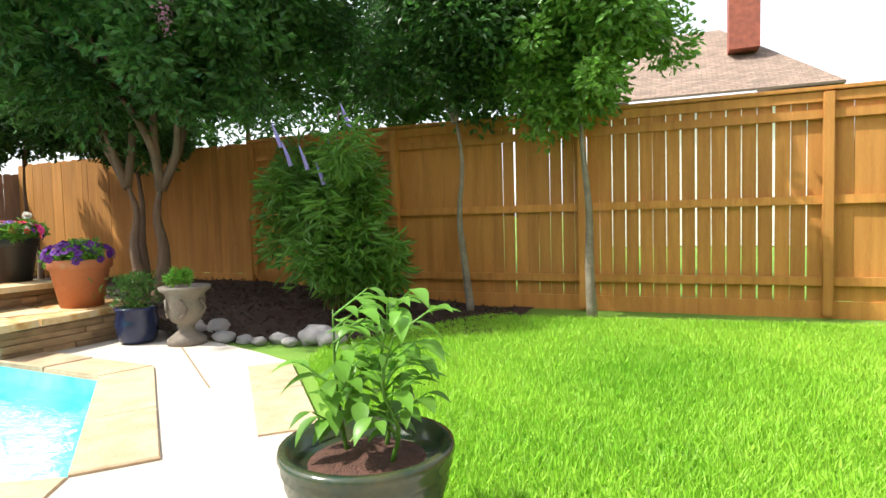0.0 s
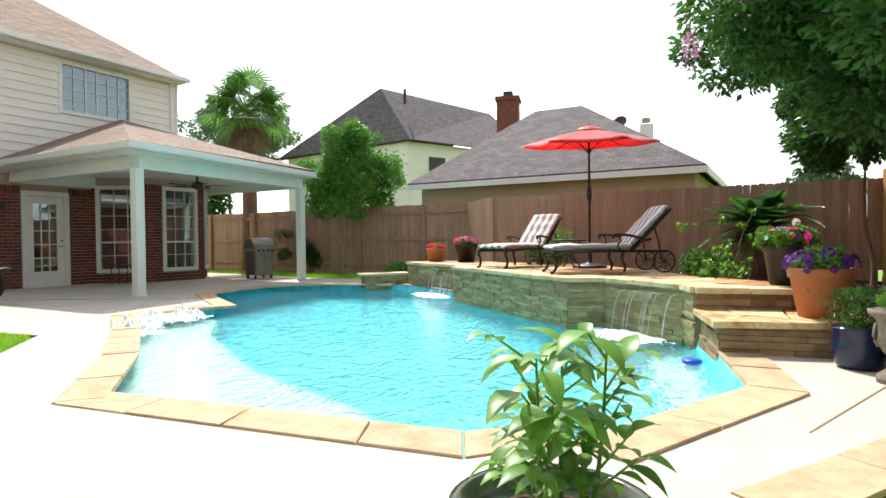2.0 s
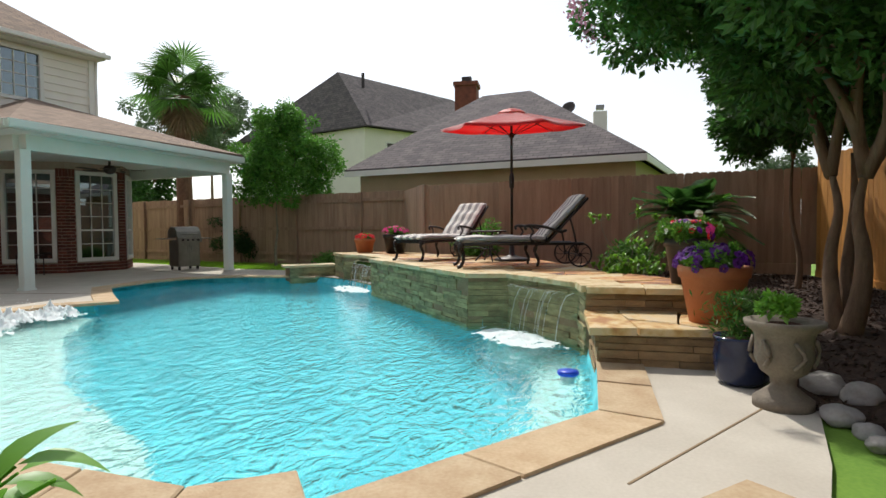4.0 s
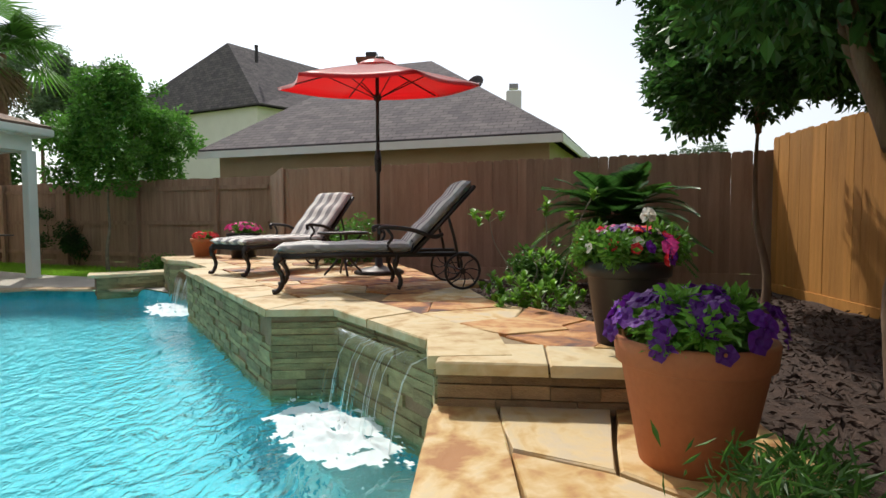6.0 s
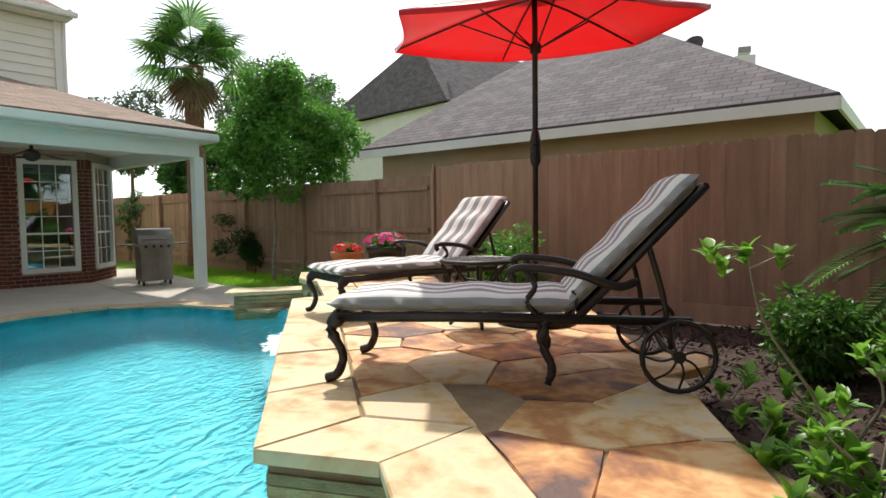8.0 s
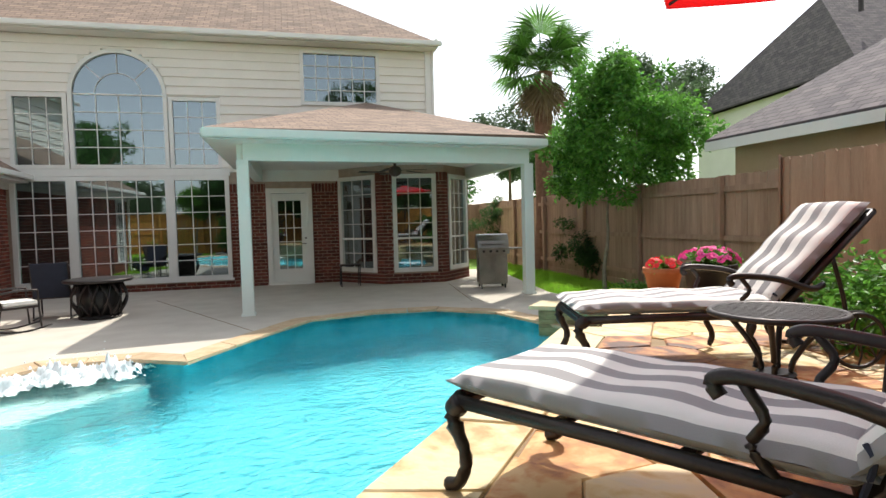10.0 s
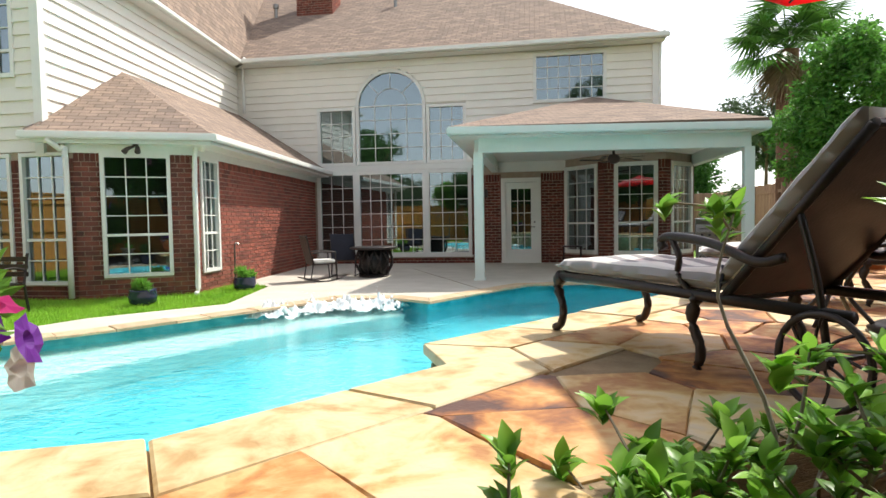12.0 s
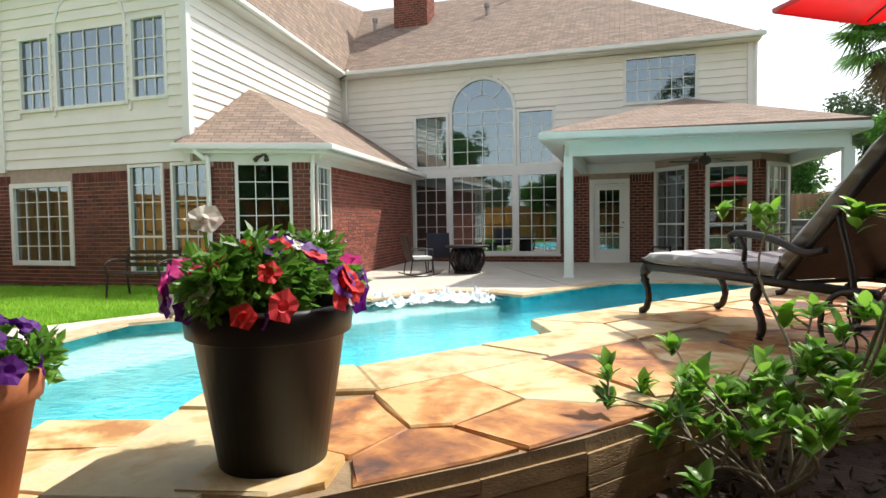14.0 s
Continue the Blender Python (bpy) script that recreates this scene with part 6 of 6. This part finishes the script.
flower_mound(tp, 0.44, 0.27, 0.22, ["purple"], 80, 62, 3600, spill=0.4)
far1 = planter("flower_pot", pose(-10.2, -1.35, DECK_Z), tapered(0.17, 0.24, 0.32, 0.03, 0.08), M_TERRA, "small terracotta pot of red flowers at the deck end", 0.27, 0.2)
flower_mound(far1, 0.3, 0.22, 0.15, ["red"], 34, 63, 1200)
far2 = planter("flower_pot", pose(-9.95, -0.55, DECK_Z), tapered(0.2, 0.28, 0.42), M_BLACK, "black pot of bright pink petunias by the side fence", 0.37, 0.25)
flower_mound(far2, 0.4, 0.28, 0.22, ["pink"], 60, 64, 1500)
sp = planter("herb_pot", pose(-1.5, 4.2, 0.0), [(0.13, 0), (0.17, 0.04), (0.19, 0.2), (0.175, 0.3), (0.19, 0.32), (0.185, 0.34), (0.165, 0.33), (0.02, 0.3)], M_BLUEGLAZE, "dark glazed pot of rosemary on the patio", 0.31, 0.16)
rng = R(65)
pp = rng.normal(size=(900, 3)) * (0.09, 0.09, 0.0) + (0, 0, 0.33)
pp[:, 2] += rng.random(900) * 0.3
part("foliage", leaf_mesh("foliage", pp, 0.07, 0.18, -0.6, rng=rng), M_LEAFMID, sp)
un = planter("garden_urn", pose(-0.98, 4.28, 0.0), [(0.17, 0), (0.17, 0.05), (0.13, 0.08), (0.07, 0.13), (0.075, 0.18), (0.13, 0.22), (0.165, 0.3), (0.16, 0.4), (0.17, 0.46), (0.22, 0.5), (0.225, 0.53), (0.2, 0.535), (0.15, 0.5), (0.02, 0.49)], M_STONEURN, "weathered cast stone urn with small green plant", 0.5, 0.16)
for k in range(6):
    a = k * 1.047
    bm = B()
    tube(bm, curve_pts([(0.155 * math.cos(a), 0.155 * math.sin(a), 0.26), (0.185 * math.cos(a + 0.3), 0.185 * math.sin(a + 0.3), 0.33), (0.17 * math.cos(a), 0.17 * math.sin(a), 0.42)], 3), 0.014, 6)
    part("scroll", bm, M_STONEURN, un, smooth=True)
p, d = clump_points(many_clumps((0, 0, 0.6), (0.12, 0.12, 0.08), 8, 0.05, rng), 500, rng)
part("foliage", leaf_mesh("foliage", p, 0.05, 0.5, 0, d, rng), M_LEAFLIGHT, un)
for m, lab in ((pose(-0.62, -4.45, 0.0), "dark blue glazed pot with grassy plant by the brick wall"), (pose(-1.8, -6.2, 0.0), "dark blue glazed pot with herbs by the brick wall")):
    q = planter("herb_pot", m, [(0.13, 0), (0.19, 0.06), (0.21, 0.15), (0.19, 0.23), (0.2, 0.25), (0.18, 0.25), (0.02, 0.22)], M_BLUEGLAZE, lab, 0.23, 0.17)
    p, d = clump_points(many_clumps((0, 0, 0.3), (0.15, 0.15, 0.08), 8, 0.06, rng), 700, rng)
    part("foliage", leaf_mesh("foliage", p, 0.09, 0.2, -0.4, d, rng), M_LEAFLIGHT, q)
cp = planter("herb_pot", pose(-10.4, -2.75, 0.0), [(0.12, 0), (0.16, 0.1), (0.15, 0.24), (0.02, 0.22)], M_BLUEGLAZE, "small cobalt pot beside the low wall", 0.21, 0.13)

# pepper plant in the green glazed pot beside the lawn
gp = planter("glazed_planter", pose(2.24, 1.87, 0.0) @ Matrix.Diagonal((0.98, 0.98, 0.86, 1)), [(0.17, 0), (0.2, 0.03), (0.275, 0.3), (0.27, 0.33), (0.285, 0.35), (0.275, 0.37), (0.295, 0.4), (0.29, 0.425), (0.262, 0.425), (0.25, 0.36), (0.02, 0.34)], M_GLAZE, "green-brown glazed pot with a young pepper plant", 0.36, 0.25)
rp = random.Random(21)
leafpts, leafdir = [], []
for sx, sy in ((-0.09, 0.02), (0.1, -0.02), (0.02, 0.1)):
    stem = [Vector((sx, sy, 0.36)), Vector((sx * 1.3, sy * 1.2, 0.5)), Vector((sx * 1.1 + rp.uniform(-0.05, 0.05), sy * 1.4, 0.66)), Vector((sx * 1.5, sy * 1.5, 0.92))]
    part("stem", tube(B(), curve_pts(stem, 4), [0.009 - 0.0005 * k for k in range(13)], 6), M_LEAFLIGHT, gp, smooth=True)
    for k in range(12):
        s = 0.22 + 0.068 * k
        i = min(2, int(s * 3))
        o = stem[i].lerp(stem[i + 1], s * 3 - i)
        a = rp.uniform(0, 6.28)
        tip = o + Vector((math.cos(a) * 0.12, math.sin(a) * 0.12, 0.1))
        part("twig", tube(B(), [o, tip], [0.005, 0.003], 5), M_LEAFLIGHT, gp)
        for q in range(4):
            leafpts.append(o.lerp(tip, 0.3 + 0.24 * q))
            leafdir.append(Vector((math.cos(a + rp.uniform(-1.2, 1.2)), math.sin(a + rp.uniform(-1.2, 1.2)), rp.uniform(-0.5, 0.4))))


def big_leaf(name, length, width, material, droop=0.28):
    """A curved, pointed blade with a folded midrib."""
    bm = B()
    prev = None
    for k in range(7):
        s = k / 6
        w = width * math.sin(math.pi * min(1, s ** 0.75)) * 0.5 + (0.001 if k in (0, 6) else 0)
        y, z = length * s, 0.10 * length * math.sin(s * 2.2) - droop * length * s * s
        row = [bm.verts.new((-w, y, z + w * 0.35)), bm.verts.new((0, y, z)), bm.verts.new((w, y, z + w * 0.35))]
        if prev:
            bm.faces.new((prev[0], prev[1], row[1], row[0]))
            bm.faces.new((prev[1], prev[2], row[2], row[1]))
        prev = row
    me = mesh_of(name, bm)
    me.materials.append(material)
    me.polygons.foreach_set("use_smooth", [True] * len(me.polygons))
    return me


PEPPER = big_leaf("leaf", 0.125, 0.06, M_LEAFLIGHT)
for o, d in zip(leafpts, leafdir):
    ob = new("leaf", PEPPER)
    ob.parent = gp
    ob.matrix_basis = Matrix.Translation(o) @ d.to_track_quat("Y", "Z").to_matrix().to_4x4() @ Matrix.Scale(rp.uniform(0.6, 1.2), 4)
for x, y, z in ((0.13, 0.05, 0.62), (-0.12, 0.1, 0.58)):
    part("pepper", lathe(B(), [(0.0, -0.07), (0.014, -0.05), (0.02, 0.0), (0.012, 0.02), (0.003, 0.03)], 10, (x, y, z)), M_LEAFMID, gp, smooth=True)

# loose pittosporum beside the deck
sh = thing("pittosporum_shrub", pose(-4.87, 3.88, 0.28), "young pittosporum shrub with bare stems and whorled leaves", "shrub")
SPRIG = big_leaf("leaf", 0.078, 0.038, M_SPRIG, 0.05)
SPRIGD = big_leaf("leaf", 0.072, 0.036, M_LEAFLIGHT, 0.08)
rh = random.Random(33)
for k in range(20):
    a = k * 2.4
    r, h = rh.uniform(0.12, 0.62), rh.uniform(0.35, 1.15)
    if k % 4 == 0:
        r, h = rh.uniform(0.4, 0.8), rh.uniform(0.2, 0.5)
    # the side toward the pots has stayed low
    if math.cos(a) > -0.25:
        r, h = r * 0.8, rh.uniform(0.15, 0.42)
    p0 = Vector((0.06 * math.cos(a), 0.06 * math.sin(a), 0))
    p3 = Vector((r * math.cos(a), r * math.sin(a), h))
    st = curve_pts([p0, p0.lerp(p3, 0.35) + Vector((rh.uniform(-0.06, 0.06), rh.uniform(-0.06, 0.06), 0.05)), p0.lerp(p3, 0.7) + Vector((rh.uniform(-0.05, 0.05), rh.uniform(-0.05, 0.05), 0.04)), p3], 4)
    part("stem", tube(B(), st, [0.009 - 0.0005 * q for q in range(len(st))], 6), M_PALEBARK, sh, smooth=True)
    ends = [p3] + [st[rh.randrange(5, 12)] + Vector((rh.uniform(-0.15, 0.15), rh.uniform(-0.15, 0.15), rh.uniform(0.05, 0.16))) for _ in range(3)]
    for e in ends:
        if e is not p3:
            near = min(st, key=lambda v: (v - e).length)
            part("twig", tube(B(), [near, e], [0.005, 0.003], 5), M_PALEBARK, sh)
        for q in range(13):
            b = rh.uniform(0, 6.28)
            ob = new("leaf", SPRIG if rh.random() < 0.6 else SPRIGD)
            ob.parent = sh
            d = Vector((math.cos(b), math.sin(b), rh.uniform(0.15, 1.5)))
            ob.matrix_basis = Matrix.Translation(e - Vector((0, 0, rh.uniform(0, 0.06)))) @ d.to_track_quat("Y", "Z").to_matrix().to_4x4() @ Matrix.Scale(rh.uniform(0.7, 1.25), 4)

# rocks
for k, (x, y, s) in enumerate(((-0.75, 4.5, 0.1), (-0.55, 4.55, 0.08), (-0.35, 4.5, 0.07), (-0.22, 4.62, 0.09), (-0.05, 4.55, 0.075), (0.12, 4.72, 0.16), (0.3, 4.68, 0.14), (-1.25, 4.62, 0.14), (-1.05, 4.75, 0.12))):
    bm = B()
    bmesh.ops.create_icosphere(bm, subdivisions=3, radius=s)
    for v in bm.verts:
        v.co *= 1 + 0.28 * noise.noise(v.co * (1.4 / s) + Vector((k * 7, 0, 0)))
        v.co.z *= 0.62
    r = part("rock", bm, M_ROCK, smooth=True)
    r.matrix_basis = Matrix.Translation((x, y, bed_z(x, y) * 0.6 + s * 0.3))
    tagged(r, "pale grey river rock edging the bed", "rock", "bed edging rocks")

# floating chlorinator
fl = thing("chlorine_floater", pose(-1.97, 3.02, -0.15) @ Matrix.Scale(0.75, 4), "blue and white floating chlorine dispenser", "pool float")
part("cap", lathe(B(), [(0.10, 0.06), (0.12, 0.08), (0.115, 0.11), (0.06, 0.12), (0.0, 0.12)], 22), M_BLUE, fl, smooth=True)
part("body", lathe(B(), [(0.07, -0.12), (0.085, 0.02), (0.085, 0.06)], 20), M_WHITECLOTH, fl, smooth=True)


# ---------- porch things ----------
def outdoor_chair(m, label, seat_mat, rocker):
    t = thing("rocking_chair" if rocker else "patio_chair", m, label, "chair")
    for x in (-0.27, 0.27):
        part("arm", tube(B(), curve_pts([(x, -0.24, 0.6), (x, 0.0, 0.63), (x, 0.26, 0.62)], 4), 0.016, 7), M_IRON, t, smooth=True)
        part("back_post", tube(B(), curve_pts([(x, -0.2, 0.36), (x, -0.3, 0.7), (x, -0.36, 0.98)], 4), 0.015, 7), M_IRON, t, smooth=True)
        part("leg", tube(B(), [(x, 0.25, 0.62), (x, 0.26, 0.3), (x, 0.28, 0.04)], 0.014, 7), M_IRON, t)
        part("leg", tube(B(), [(x, -0.22, 0.4), (x, -0.28, 0.04)], 0.014, 7), M_IRON, t)
        part("runner", tube(B(), curve_pts([(x, -0.42, 0.08), (x, -0.1, 0.018), (x, 0.15, 0.018), (x, 0.42, 0.07)] if rocker else [(x, -0.3, 0.015), (x, 0.0, 0.015), (x, 0.3, 0.015)], 5), 0.014, 7), M_IRON, t, smooth=True)
    part("seat", box(B(), (0, 0.02, 0.37), (0.54, 0.5, 0.03), None, 0.01), M_WICKER, t)
    part("seat_cushion", box(B(), (0, 0.03, 0.42), (0.52, 0.5, 0.08), None, 0.03), seat_mat, t)
    part("backrest", box(B(), (0, 0, 0.3), (0.54, 0.03, 0.62), Matrix.Translation((0, -0.22, 0.38)) @ Matrix.Rotation(0.24, 4, "X"), 0.01), M_WICKER if rocker else M_NAVY, t)


outdoor_chair(pose(-3.1, -7.55, 0.0, 0, 0, 110), "dark wicker rocking chair with white seat cushion", M_WHITECLOTH, True)
outdoor_chair(pose(-3.6, -8.75, 0.0, 0, 0, 170), "dark metal patio chair with navy cushions", M_NAVY, False)
ft = thing("fire_table", pose(-4.25, -8.2, 0.0), "round dark cast metal fire table with pierced sides", "table")
part("tabletop", lathe(B(), [(0.0, 0.62), (0.5, 0.62), (0.54, 0.64), (0.54, 0.67), (0.5, 0.68), (0.0, 0.68)], 32), M_IRON, ft, smooth=True)
for k in range(12):
    a = k * math.pi / 6
    for sgn in (-1, 1):
        part("lattice_bar", tube(B(), curve_pts([(0.3 * math.cos(a), 0.3 * math.sin(a), 0.06), (0.43 * math.cos(a + sgn * 0.26), 0.43 * math.sin(a + sgn * 0.26), 0.34), (0.34 * math.cos(a + sgn * 0.5), 0.34 * math.sin(a + sgn * 0.5), 0.62)], 4), 0.02, 6), M_IRON, ft, smooth=True)
part("burner_drum", lathe(B(), [(0.24, 0.04), (0.34, 0.3), (0.28, 0.62)], 24), M_BLACK, ft, smooth=True)
part("foot_ring", lathe(B(), [(0.32, 0.0), (0.34, 0.03), (0.3, 0.07)], 24), M_IRON, ft)

gr = thing("gas_grill", pose(-11.75, -7.05, 0.0, 0, 0, -28), "stainless steel gas grill on wheels, lid closed", "grill")
part("cabinet", box(B(), (0, 0, 0.46), (0.62, 0.5, 0.72), None, 0.012), M_STEEL, gr)
for x in (-0.155, 0.155):
    dr = part("cabinet_door", box(B(), (x, 0.258, 0.42), (0.295, 0.02, 0.58), None, 0.006), M_STEEL, gr)
    part("door_handle", tube(B(), [(x * 0.35, 0.29, 0.5), (x * 0.35, 0.29, 0.66)], 0.01, 7), M_STEEL, dr)
part("control_panel", box(B(), (0, 0.28, 0.82), (0.7, 0.09, 0.14), None, 0.015), M_STEEL, gr)
for x in (-0.22, -0.07, 0.07, 0.22):
    bm = lathe(B(), [(0.03, 0), (0.028, 0.035), (0.0, 0.036)], 14)
    bmesh.ops.transform(bm, matrix=Matrix.Translation((x, 0.325, 0.82)) @ Matrix.Rotation(-math.pi / 2, 4, "X"), verts=bm.verts)
    part("knob", bm, M_BLACK, gr)
bm = B()
prof = [(-0.26, 0.88), (-0.26, 1.0), (-0.2, 1.12), (-0.05, 1.19), (0.12, 1.17), (0.24, 1.05), (0.27, 0.88)]
a = [bm.verts.new((-0.34, y, z)) for y, z in prof]
b = [bm.verts.new((0.34, y, z)) for y, z in prof]
bm.faces.new(a)
bm.faces.new(b[::-1])
for k in range(len(prof)):
    bm.faces.new((a[k], b[k], b[(k + 1) % len(prof)], a[(k + 1) % len(prof)]))
lid = part("lid", bm, M_STEEL, gr)
part("lid_handle", tube(B(), [(-0.26, 0.31, 0.98), (0.26, 0.31, 0.98)], 0.014, 8), M_STEEL, lid)
for x in (-0.52, 0.52):
    part("side_shelf", box(B(), (x, 0.0, 0.86), (0.34, 0.44, 0.03), None, 0.008), M_STEEL, gr)
for x in (-0.26, 0.26):
    for y in (-0.2, 0.2):
        bm = lathe(B(), [(0.0, -0.015), (0.05, -0.015), (0.05, 0.015), (0.0, 0.015)], 14)
        bmesh.ops.transform(bm, matrix=Matrix.Translation((x, y, 0.05)) @ Matrix.Rotation(math.pi / 2, 4, "Y"), verts=bm.verts)
        part("caster", bm, M_BLACK, gr)

st2 = thing("side_table", pose(-9.5, -9.75, 0.0, 0, 0, -17), "small square dark metal table beside the door", "table")
part("tabletop", box(B(), (0, 0, 0.5), (0.5, 0.4, 0.03), None, 0.008), M_IRON, st2)
for x in (-0.22, 0.22):
    for y in (-0.17, 0.17):
        part("leg", tube(B(), [(x, y, 0.49), (x, y, 0.0)], 0.013, 7), M_IRON, st2)
bn = thing("garden_bench", pose(1.45, -4.05, 0.0, 0, 0, -17), "dark metal garden bench under the windows", "bench")
for k in range(5):
    part("seat_slat", box(B(), (0, -0.16 + k * 0.09, 0.43), (1.2, 0.07, 0.02), None, 0.005), M_IRON, bn)
for k in range(3):
    part("back_slat", box(B(), (0, -0.24, 0.56 + k * 0.11), (1.2, 0.02, 0.07), None, 0.005), M_IRON, bn)
for x in (-0.56, 0.56):
    part("leg", tube(B(), [(x, 0.2, 0.42), (x, 0.24, 0.0)], 0.02, 7), M_IRON, bn)
    part("leg", tube(B(), [(x, -0.28, 0.86), (x, -0.2, 0.42), (x, -0.26, 0.0)], 0.02, 7), M_IRON, bn)
    part("arm", tube(B(), curve_pts([(x, -0.24, 0.62), (x, 0.0, 0.66), (x, 0.24, 0.6), (x, 0.22, 0.42)], 4), 0.018, 7), M_IRON, bn)

fl2 = part("floodlight", lathe(B(), [(0.05, 2.62), (0.05, 2.59), (0.02, 2.57)], 12, (5.5, 2.95, 0)), M_DARKSLAB, house, "twin-headed bronze floodlight")
for s in (-1, 1):
    part("lamp_head", tube(B(), [(5.5, 2.95, 2.58), (5.5 + s * 0.09, 3.02, 2.53), (5.5 + s * 0.13, 3.08, 2.46)], [0.015, 0.035, 0.05], 10), M_DARKSLAB, fl2, smooth=True)
part("faucet_pipe", tube(B(), curve_pts([(4.9, 0.9, 0.0), (4.9, 0.9, 0.75), (4.88, 0.85, 0.85), (4.84, 0.85, 0.82)], 4), 0.018, 7), M_STEEL, house)
wl = part("wall_lantern", box(B(), (0.28, VF + 0.1, 2.0), (0.12, 0.12, 0.24), None, 0.02), M_DARKSLAB, house, "small dark wall lantern")

# ---------- neighbours ----------
gz = thing("garage", Matrix(), "neighbour's tan building with grey shingle hip roof", "house")
Ag, Bg = Vector((-13.5, -3.0)), Vector((-11.0, 5.05))
back = Vector((-0.956, 0.297)) * 10.5
Cg, Dg = Bg + back, Ag + back
r1, r2 = Vector((-16.55, 0.75)), Vector((-16.1, 2.3))
ez = 2.80
roof("roof", [[(*Ag, ez), (*Bg, ez), (*r2, 5.45), (*r1, 5.45)], [(*Bg, ez), (*Cg, ez), (*r2, 5.45)], [(*Dg, ez), (*Ag, ez), (*r1, 5.45)], [(*Cg, ez), (*Dg, ez), (*r1, 5.45), (*r2, 5.45)]], M_SHINGLE2, gz, "grey shingle hip roof")
k_ = 0.93
cen = (Ag + Bg + Cg + Dg) / 4
q = [cen + (p - cen) * k_ for p in (Ag, Bg, Cg, Dg)]
part("wall", prism(B(), [tuple(p) for p in q], 0, 2.7), M_TANWALL, gz)
bm = B()
for p, s in ((Ag, Bg), (Bg, Cg)):
    d = s - p
    box(bm, (0, 0, 0), (d.length, 0.04, 0.16), Matrix.Translation(((p.x + s.x) / 2, (p.y + s.y) / 2, ez - 0.12)) @ Matrix.Rotation(math.atan2(d.y, d.x), 4, "Z"))
part("fascia", bm, M_TRIM, gz)
flue = part("chimney", box(B(), (-20.2, 4.8, 3.9), (0.5, 0.5, 3.1), None, 0.01), M_SIDING, gz, "pale boxed chimney with a metal cap")
part("flue_cap", box(B(), (-20.2, 4.8, 5.62), (0.3, 0.3, 0.16), None, 0.01), M_STEEL, flue)
bm = lathe(B(), [(0.0, 0.0), (0.16, 0.02), (0.3, 0.08), (0.31, 0.07), (0.16, 0.0), (0.0, -0.02)], 20)
bmesh.ops.transform(bm, matrix=Matrix.Translation((-16.0, 3.5, 4.8)) @ Matrix.Scale(0.75, 4) @ Euler((0.4, 1.1, 0)).to_matrix().to_4x4(), verts=bm.verts)
dish = part("satellite_dish", bm, M_DARKSLAB, gz, "small dark satellite dish", smooth=True)
part("dish_mast", tube(B(), [(-16.0, 3.5, 4.3), (-16.0, 3.5, 4.8)], 0.02, 8), M_IRON, dish)
bh = thing("neighbour_house", Matrix(), "two-storey cream house with dark grey hip roof and brick chimney", "house")
E_, R_, L_, A_, F_ = (-29.3, -7.3, 7.0), (-38, -0.5, 7.0), (-34.5, -18.5, 7.0), (-31.8, -9.9, 10.75), (-41, -4.2, 10.7)
roof("roof", [[E_, R_, F_, A_], [L_, E_, A_], [(-44, -10, 7.0), L_, A_, F_]], M_SHINGLE2, bh, "dark grey shingle hip roof")
part("wall", prism(B(), [(-29.8, -7.6), (-38, -1.0), (-43, -9), (-34.8, -17.9)], 0, 6.95), M_SIDING, bh)
mm, L = wallm((-34.8, -17.9), (-29.8, -7.6))
mm2, L2_ = wallm((-29.8, -7.6), (-38, -1.0))
bm = B()
box(bm, (2.2, -0.03, 5.6), (1.5, 0.08, 1.3), mm2)
wn2 = part("window", bm, M_TRIM, bh)
bm = B()
# opaque sheet, the shade of the room behind painted as its colour
box(bm, (2.2, -0.075, 5.6), (1.3, 0.01, 1.1), mm2)
part("pane", bm, M_ROOMSHADE, wn2)
bm = B()
box(bm, (-28.3, -1.4, 6.7), (1.15, 1.15, 3.8))
box(bm, (-28.3, -1.4, 8.65), (1.3, 1.3, 0.2))
ch2 = part("chimney", bm, M_BRICK, bh, "red brick chimney")
part("flue_cap", box(B(), (-28.3, -1.4, 8.95), (0.5, 0.5, 0.25)), M_IRON, ch2)
part("roof_vent", tube(B(), [(-31.5, -8.2, 9.6), (-31.5, -8.2, 10.5)], 0.1, 8), M_IRON, bh)
rh2 = thing("rear_house", Matrix(), "neighbour's house with brown roof and brick chimney beyond the cedar fence", "house")
roof("roof", [[(7.6, 19.5, 4.6), (0.0, 19.5, 4.6), (3.0, 25, 7.9), (4.8, 25, 7.9)], [(7.6, 30, 4.6), (7.6, 19.5, 4.6), (4.8, 25, 7.9)], [(0, 19.5, 4.6), (0, 30, 4.6), (3.0, 25, 7.9)]], M_SHINGLE, rh2, "brown shingle roof")
part("wall", prism(B(), [(0.5, 20), (7.1, 20), (7.1, 29.5), (0.5, 29.5)], 0, 4.55), M_SIDING, rh2)
bm = B()
box(bm, (5.3, 22.0, 8.2), (0.9, 0.8, 3.8))
part("chimney", bm, M_BRICK, rh2, "red brick chimney")
